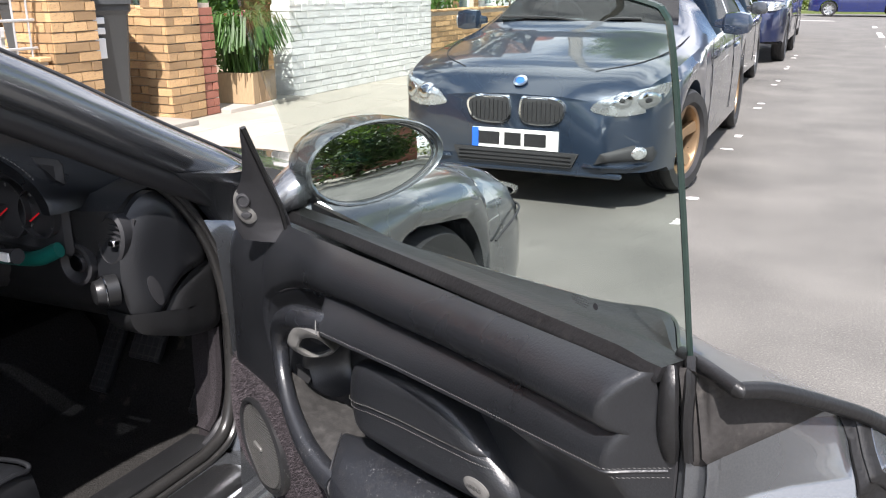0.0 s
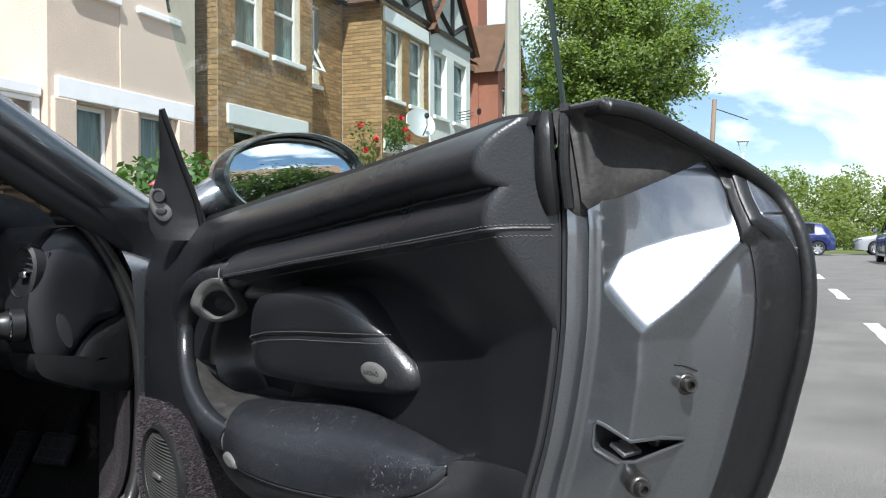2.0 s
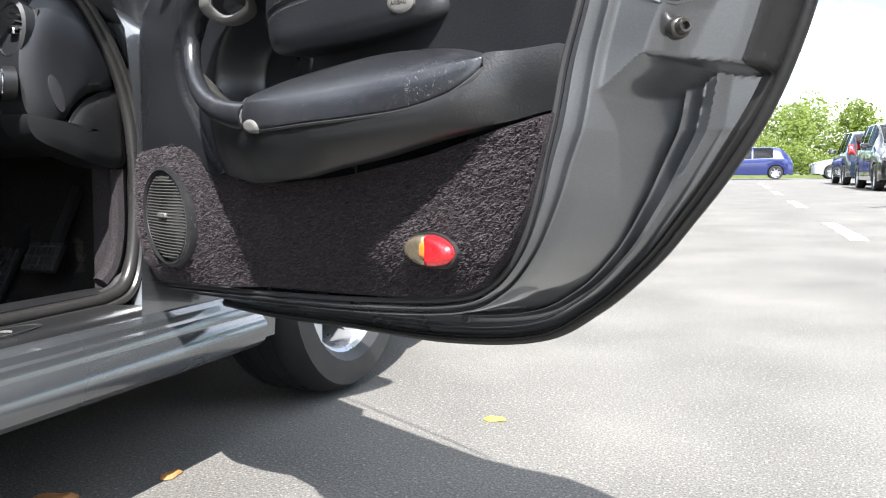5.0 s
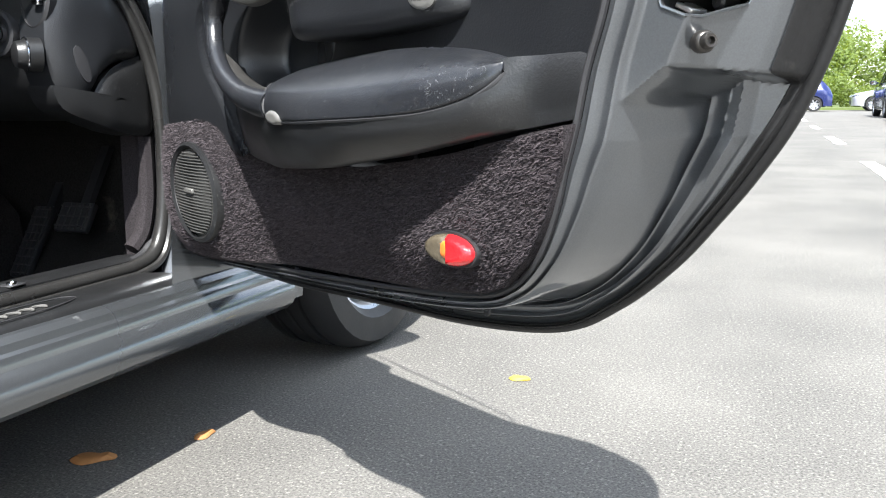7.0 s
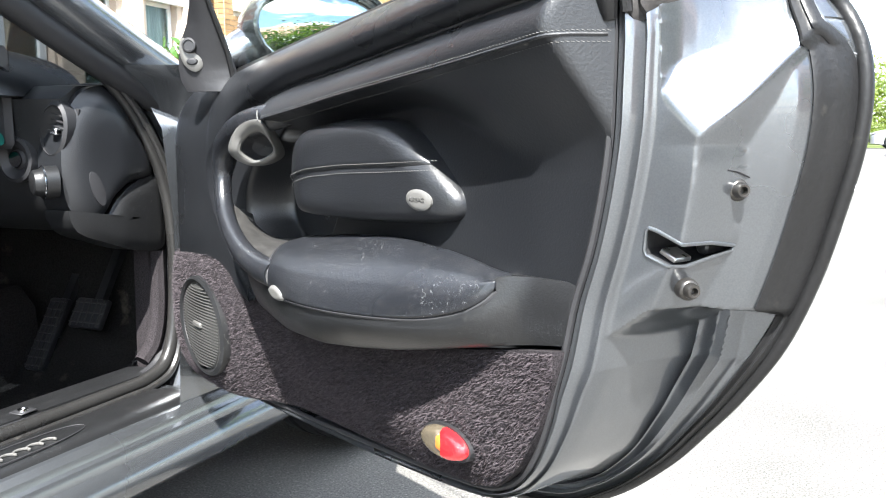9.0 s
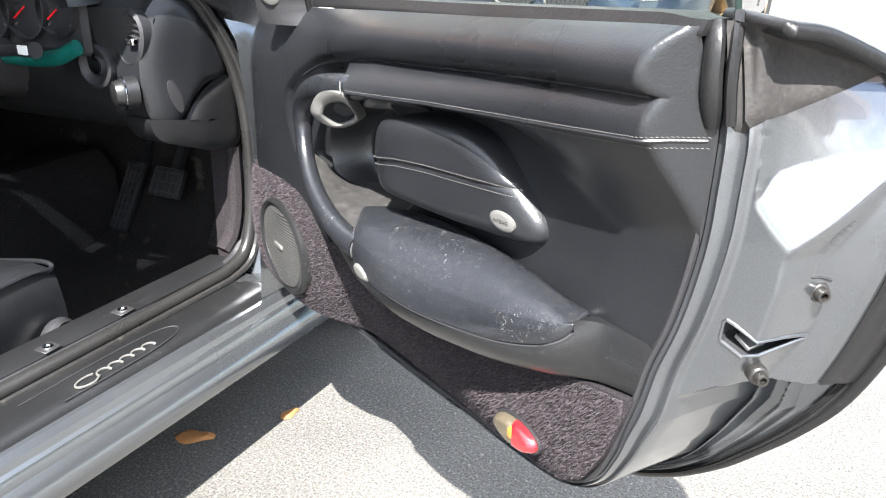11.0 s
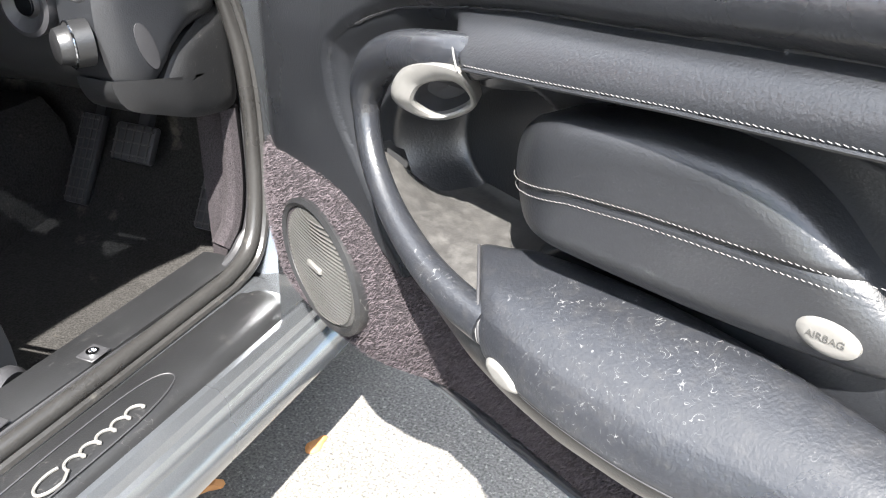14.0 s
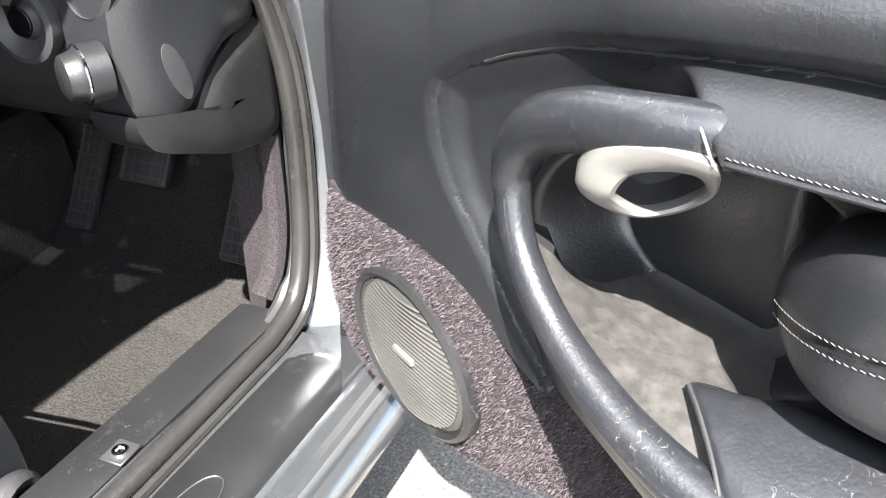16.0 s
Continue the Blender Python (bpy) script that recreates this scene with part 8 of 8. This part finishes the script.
# windscreen pillar skin from the wing up to the roof
pil = spline([(-0.595, 1.640, 0.845), (-0.612, 1.56, 0.888), (-0.635, 1.40, 0.970), (-0.665, 1.20, 1.078), (-0.70, 1.0, 1.172), (-0.735, 0.80, 1.245), (-0.76, 0.55, 1.285), (-0.77, 0.25, 1.27), (-0.765, 0.02, 1.19)], 6)
wpart("pillar", tube(pil, [0.030 + 0.022 * min(1, k / 8) for k in range(len(pil))], 14, flat=0.75, up=(1, 0, 0)), PAINT_SEAL, label="grey painted windscreen pillar")
wpart("pillar_trim", tube([(p.x - 0.012, p.y - 0.03, p.z - 0.035) for p in pil], 0.026, 10, up=(1, 0, 0)), TRIM_BLACK, label="black inner pillar cover")
wpart("pillar_gutter", tube([(p.x + 0.006, p.y + 0.010, p.z + 0.040) for p in pil[4:]], 0.004, 8), TRIM_BLACK, label="black rubber windscreen edge")
# scuttle with wipers below the screen
wpart("scuttle", loft([[(x, y0, z0), (x, y0 + 0.10, z0 + 0.012), (x, y0 + 0.20, z0 - 0.005), (x, y0 + 0.2, z0 - 0.05), (x, y0, z0 - 0.05)] for x, y0, z0 in ((-2.05, 1.60, 0.838), (-1.7, 1.70, 0.85), (-1.3, 1.73, 0.856), (-0.9, 1.69, 0.852), (-0.66, 1.62, 0.838))]), TRIM_BLACK, label="black scuttle panel below the windscreen")
wpart("wiper", tube(spline([(-0.72, 1.74, 0.868), (-0.80, 1.70, 0.892), (-1.10, 1.74, 0.90), (-1.35, 1.76, 0.89)], 5), 0.009, 8), TRIM_BLACK, label="black windscreen wiper")

# ---------------- cabin ----------------
wpart("floor", loft([[(-2.12, y, z), (-0.70, y, z), (-0.70, y, z - 0.03), (-2.12, y, z - 0.03)] for y, z in ((-0.2, 0.17), (1.45, 0.165), (1.70, 0.19), (1.86, 0.33), (1.90, 0.62))]), FLOOR_CARPET, label="black carpeted floor and footwell", angle=60)
wpart("floor_mat", pillow([(p.x, p.y) for p in spline([(-1.25, 1.05, 0), (-0.78, 1.05, 0), (-0.755, 1.30, 0), (-0.77, 1.60, 0), (-0.80, 1.66, 0), (-1.22, 1.66, 0), (-1.27, 1.60, 0), (-1.28, 1.2, 0)], 4, True)], (-1.0, 1.35), 0.178, 4, lip=0.176, back=-0.166), FLOOR_CARPET, label="worn black floor mat")
wpart("kick_panel", loft([[(-0.672, y, 0.20), (-0.668, y, 0.40), (-0.668, y, 0.60), (-0.72, y, 0.62), (-0.73, y, 0.20)] for y in (1.545, 1.60, 1.70, 1.88)]), CARPET, label="plum carpet on the side of the footwell")
wpart("kick_strip", tube(spline([(-0.672, 1.50, 0.358), (-0.668, 1.528, 0.39), (-0.666, 1.545, 0.46), (-0.668, 1.550, 0.57)], 5), 0.016, 8, up=(1, 0, 0)), CARPET, label="strip of plum carpet inside the seal")
wpart("tunnel", loft([[(-1.52, y, 0.16), (-1.50, y, 0.36), (-1.44, y, 0.41), (-1.34, y, 0.41), (-1.29, y, 0.36), (-1.27, y, 0.16)] for y in (-0.1, 1.5, 1.8)]), FLOOR_CARPET, label="carpeted centre tunnel")
wpart("far_trim", box(-2.19, -0.1, 0.15, -2.14, 1.70, 0.88, 0.02, 2), PLASTIC_SOFT, label="black trim of the passenger side")
wpart("rear_wall", box(-2.15, -0.30, 0.15, -0.70, -0.24, 0.80, 0.02, 2), FLOOR_CARPET, label="carpeted rear wall of the cabin")
wpart("roof_lining", loft([[(-1.95, y, z), (-1.4, y, z + 0.03), (-0.83, y, z)] for y, z in ((0.72, 1.225), (0.4, 1.25), (0.0, 1.215))], False, False), CABIN, label="dark roof lining")

# dashboard: lofted across the car, with the end facing the open door
DASH = [(1.78, 0.845), (1.60, 0.872), (1.45, 0.885), (1.36, 0.878), (1.325, 0.855), (1.330, 0.82), (1.345, 0.76), (1.352, 0.70), (1.375, 0.655), (1.42, 0.62), (1.55, 0.60), (1.78, 0.60)]
dash = wpart("dashboard", loft([[(x, y - k, z) for y, z in DASH] for x, k in ((-2.13, 0.0), (-1.6, 0.02), (-1.3, 0.03), (-0.80, 0.006), (-0.735, -0.006), (-0.685, -0.03))]), PLASTIC_SOFT, label="black leather covered dashboard", angle=50)


def on_end(bm, x=-0.66, lean=0.25):
    """Relief drawn as (y, z, height out of the dashboard's end) laid on that end."""
    return warp(bm, lambda c: CAR_INV @ Vector((x + c.z - lean * max(0, 1.45 - c.x), c.x, c.y)))


up_o = [(p.x, p.y) for p in spline([(1.352, 0.672, 0), (1.345, 0.75, 0), (1.36, 0.83, 0), (1.395, 0.872, 0), (1.44, 0.872, 0), (1.50, 0.80, 0), (1.535, 0.722, 0), (1.47, 0.705, 0), (1.435, 0.68, 0), (1.415, 0.652, 0), (1.385, 0.642, 0)], 4, True)]
part("end_panel", on_end(pillow(up_o, (1.43, 0.76), 0.020, 6, lip=0.004, back=0.05)), LEATHER, dash, "black dashboard end cap")
lo_o = [(p.x, p.y) for p in spline([(1.352, 0.664, 0), (1.388, 0.636, 0), (1.418, 0.646, 0), (1.440, 0.676, 0), (1.475, 0.701, 0), (1.548, 0.718, 0), (1.560, 0.62, 0), (1.55, 0.575, 0), (1.48, 0.580, 0), (1.42, 0.600, 0), (1.365, 0.625, 0)], 4, True)]
part("knee_panel", on_end(pillow(lo_o, (1.49, 0.64), 0.014, 6, lip=0.006, back=0.05)), PLASTIC_SOFT, dash, "moulded black knee panel")
part("cap_oval", on_end(pillow(ellipse(1.395, 0.70, 0.011, 0.032, 20, 18), (1.395, 0.70), 0.017, 3, lip=0.0165, base=lambda x, y: 0.004, back=0.0)), TRIM_BLACK, dash)
# air vent in the face beside the end cap
wpart("vent_frame", moved(loft([[(0.030 * k * math.cos(a), h, 0.048 * k * math.sin(a)) for a in (2 * math.pi * i / 24 for i in range(24))] for k, h in ((1.0, 0.03), (1.05, -0.002), (0.90, -0.006), (0.86, 0.03))], True, False), Matrix.Translation((-0.698, 1.350, 0.803)) @ Matrix.Rotation(radians(14), 4, "Y")), TRIM_BLACK, dash, "black air vent surround")
wpart("vent_dark", moved(box(-0.026, 0.02, -0.042, 0.026, 0.024, 0.042), Matrix.Translation((-0.698, 1.352, 0.803)) @ Matrix.Rotation(radians(14), 4, "Y")), CABIN, dash)
for k in range(8):
    wpart("vent_slat", moved(box(-0.025 + 0.002 * abs(k - 3.5), 0.0, -0.036 + 0.0102 * k, 0.025 - 0.002 * abs(k - 3.5), 0.016, -0.0335 + 0.0102 * k), Matrix.Translation((-0.698, 1.350, 0.803)) @ Matrix.Rotation(radians(14), 4, "Y")), TRIM_BLACK, dash, smooth=False)
wpart("vent_tab", moved(box(-0.008, -0.008, -0.006, 0.008, 0.004, 0.006, 0.002, 1), Matrix.Translation((-0.690, 1.346, 0.80))), CHROME, dash, "bright vent tab")
# rotary lamp switch and the lit ignition recess
SWITCH_M = Matrix.Translation((-0.702, 1.330, 0.714)) @ Matrix.Rotation(radians(-30), 4, "Z")
wpart("lamp_switch", moved(lathe([(0.028, 0.016), (0.028, -0.006), (0.024, -0.010), (0.021, -0.022), (0.016, -0.025), (0.0005, -0.025)], 28, "y"), SWITCH_M), PLASTIC_SOFT, dash, "black rotary lamp switch")
wpart("switch_ring", moved(lathe([(0.0282, -0.005), (0.0292, -0.0065), (0.0282, -0.008)], 28, "y"), SWITCH_M), CHROME, dash, "chrome ring")
wpart("ignition_bezel", moved(lathe([(0.040, 0.01), (0.040, -0.004), (0.034, -0.006), (0.018, 0.004), (0.015, -0.002)], 28, "y"), Matrix.Translation((-0.778, 1.338, 0.752))), TRIM_BLACK, dash, "black ignition surround")
wpart("ignition_lock", moved(lathe([(0.0145, 0.004), (0.0135, -0.004), (0.0005, -0.004)], 20, "y"), Matrix.Translation((-0.778, 1.338, 0.752))), CHROME, dash, "bright ignition lock")
# instrument hood and dials
wpart("instrument_hood", loft([[(-0.995 + 0.245 * math.cos(a) * k, y, 0.860 + 0.105 * math.sin(a) * k) for a in (math.pi * i / 20 for i in range(21))] + [(-0.995 + 0.225 * math.cos(a) * k, y, 0.857 + 0.087 * math.sin(a) * k) for a in (math.pi * i / 20 for i in range(20, -1, -1))] for y, k in ((1.275, 1.0), (1.29, 1.03), (1.38, 1.0), (1.50, 0.9))]), LEATHER, dash, "black leather instrument hood")
hood = [(-0.995 + 0.240 * math.cos(a), 1.281, 0.863 + 0.108 * math.sin(a)) for a in (math.pi * (0.02 + 0.96 * i / 60) for i in range(61))]
wpart("hood_stitching", stitches([(p[0], p[1], p[2]) for p in hood], 0.009, 0.0012), STITCH, dash, "pale thread along the hood", False, kind="stuff")
wpart("dial_panel", box(-1.225, 1.316, 0.770, -0.765, 1.335, 0.945, 0.01, 1), CABIN, dash)
# Added rim strip, coloured teal for the greenish light on the dash.
wpart("binnacle_rim", tube(spline([(-1.22, 1.30, 0.80), (-1.14, 1.297, 0.772), (-0.98, 1.295, 0.760), (-0.84, 1.296, 0.765), (-0.772, 1.300, 0.790)], 6), 0.014, 10, flat=0.8), shader("teal_sheen_plastic", (0.004, 0.085, 0.070), 0.3, vary=0.15, scale=12, bump=0.1), dash, "teal tinted lower rim of the instruments")
for x, r in ((-0.820, 0.043), (-0.900, 0.052), (-0.995, 0.060), (-1.09, 0.052), (-1.17, 0.043)):
    wpart("dial", moved(lathe([(r, -0.012), (r * 1.06, -0.012), (r * 1.06, 0.002), (r, 0.0), (0.001, 0.0)], 32, "y"), Matrix.Translation((x, 1.314, 0.848))), TRIM_BLACK, dash, "black instrument dial")
    for k in range(9):
        a = radians(225 - 34 * k)
        wpart("dial_tick", moved(box(r * 0.78, -0.003, -0.0013, r * 0.93, -0.001, 0.0013), Matrix.Translation((x, 1.314, 0.848)) @ Matrix.Rotation(-a, 4, "Y")), STITCH, dash, smooth=False)
    wpart("needle", moved(box(0, -0.006, -0.0014, r * 0.72, -0.004, 0.0014), Matrix.Translation((x, 1.314, 0.848)) @ Matrix.Rotation(radians(-215), 4, "Y")), LENS_RED_BRIGHT, dash, "red needle", smooth=False)
# column, stalk and wheel
wpart("column_cowl", tube(spline([(-1.02, 1.45, 0.72), (-1.02, 1.28, 0.755), (-1.02, 1.14, 0.785)], 4), [0.075, 0.075, 0.072, 0.07, 0.068, 0.066, 0.064, 0.062, 0.06], 16), TRIM_BLACK, label="black steering column cowl")
stalk = wpart("stalk", tube([(-0.95, 1.245, 0.775), (-0.86, 1.245, 0.785), (-0.805, 1.243, 0.790)], [0.010, 0.010, 0.014], 10), TRIM_BLACK, label="black column stalk")
wpart("stalk_mark", box(-0.828, 1.226, 0.784, -0.808, 1.230, 0.799), PLATE_WHITE, stalk, "white symbols")
wheel_m = Matrix.Translation((-1.06, 1.06, 0.80)) @ Matrix.Rotation(radians(-24), 4, "X")
sw_ = wpart("steering_wheel", moved(tube([(0.185 * math.cos(a), 0, 0.185 * math.sin(a)) for a in (2 * math.pi * k / 40 for k in range(41))], 0.016, 10), wheel_m), LEATHER, label="black leather steering wheel")
wpart("wheel_hub", moved(lathe([(0.001, -0.03), (0.06, -0.028), (0.075, -0.01), (0.07, 0.03)], 24, "y"), wheel_m), LEATHER, sw_)
for a in (20, 160, 270):
    wpart("wheel_spoke", moved(box(0.06, -0.012, -0.02, 0.175, 0.008, 0.02, 0.006, 1), wheel_m @ Matrix.Rotation(radians(-a), 4, "Y")), LEATHER, sw_)


# pedals
def pedal(x, y, z, w, h, tilt, rows_, cols_, label):
    m = Matrix.Translation((x, y, z)) @ Matrix.Rotation(radians(tilt), 4, "X")
    p = wpart("pedal", moved(box(-w / 2, -0.006, -h / 2, w / 2, 0.012, h / 2, 0.006, 2), m), TRIM_BLACK, label=label)
    for r in range(rows_):
        zz = -h / 2 + h * (r + 0.5) / rows_
        wpart("pedal_rib", moved(box(-w / 2 + 0.004, -0.0095, zz - 0.0016, w / 2 - 0.004, -0.005, zz + 0.0016), m), GRILLE_CLOTH, p, smooth=False)
    for c in range(cols_):
        xx = -w / 2 + w * (c + 0.5) / cols_
        wpart("pedal_rib", moved(box(xx - 0.0014, -0.0092, -h / 2 + 0.004, xx + 0.0014, -0.005, h / 2 - 0.004), m), GRILLE_CLOTH, p, smooth=False)
    wpart("pedal_arm", moved(box(-0.012, 0.012, 0.0, 0.012, 0.03, h / 2 + 0.16), m), TRIM_BLACK, p, smooth=False)


pedal(-0.862, 1.745, 0.335, 0.062, 0.20, -32, 9, 4, "ribbed black accelerator pedal")
pedal(-1.060, 1.752, 0.370, 0.098, 0.075, -32, 3, 5, "ribbed black brake pedal")
pedal(-1.225, 1.775, 0.300, 0.06, 0.19, -32, 9, 4, "ribbed black footrest pedal")

# driver's seat
seat = wpart("seat", loft([
             [(p.x, y, p.y) for p in spline([(-1.235, 0.24, 0), (-1.24, 0.36, 0), (-1.20, 0.445 + dz, 0), (-1.12, 0.43 + dz, 0), (-1.0, 0.415 + dz, 0), (-0.88, 0.432 + dz, 0), (-0.80, 0.446 + dz, 0), (-0.772, 0.440 + dz, 0), (-0.760, 0.420 + dz, 0), (-0.762, 0.34 + dz * 0.5, 0), (-0.775, 0.24, 0)], 3)] for y, dz in ((0.55, -0.04), (0.75, -0.02), (1.0, -0.005), (1.10, 0.0), (1.150, -0.004), (1.172, -0.020), (1.178, -0.06), (1.180, -0.14))]), LEATHER, label="worn black leather driver's seat")
wpart("seat_back", loft([[(p.x, p.y, z) for p in spline([(-1.24, y, 0), (-1.22, y + 0.07, 0), (-1.12, y + 0.05, 0), (-1.0, y + 0.03, 0), (-0.88, y + 0.05, 0), (-0.78, y + 0.07, 0), (-0.76, y, 0), (-0.8, y - 0.1, 0), (-1.2, y - 0.1, 0)], 3, True)] for y, z in ((0.62, 0.35), (0.56, 0.55), (0.50, 0.80), (0.46, 0.98), (0.44, 1.08))]), LEATHER, seat, "leather backrest")
wpart("seat_piping", tube(spline([(-0.766, 0.60, 0.412), (-0.762, 0.80, 0.422), (-0.760, 1.00, 0.434), (-0.760, 1.12, 0.438), (-0.766, 1.165, 0.428), (-0.80, 1.176, 0.432), (-1.0, 1.178, 0.400), (-1.18, 1.176, 0.430)], 5), 0.0045, 8), LEATHER, seat, "leather piping of the seat")
wpart("seat_base", box(-1.22, 0.6, 0.17, -0.775, 1.18, 0.27, 0.02, 2), TRIM_BLACK, seat, "black plastic seat base")
wpart("seat_lever", tube(spline([(-0.752, 1.06, 0.245), (-0.745, 1.10, 0.30), (-0.745, 1.135, 0.335), (-0.75, 1.165, 0.325), (-0.752, 1.172, 0.28), (-0.756, 1.165, 0.235)], 5), 0.010, 8, flat=1.4), TRIM_BLACK, seat, "black looped seat lever")
wpart("seat_knob", moved(lathe([(0.02, -0.012), (0.02, 0.01), (0.014, 0.014), (0.0005, 0.014)], 16, "x"), Matrix.Translation((-0.758, 1.09, 0.262))), TRIM_BLACK, seat)
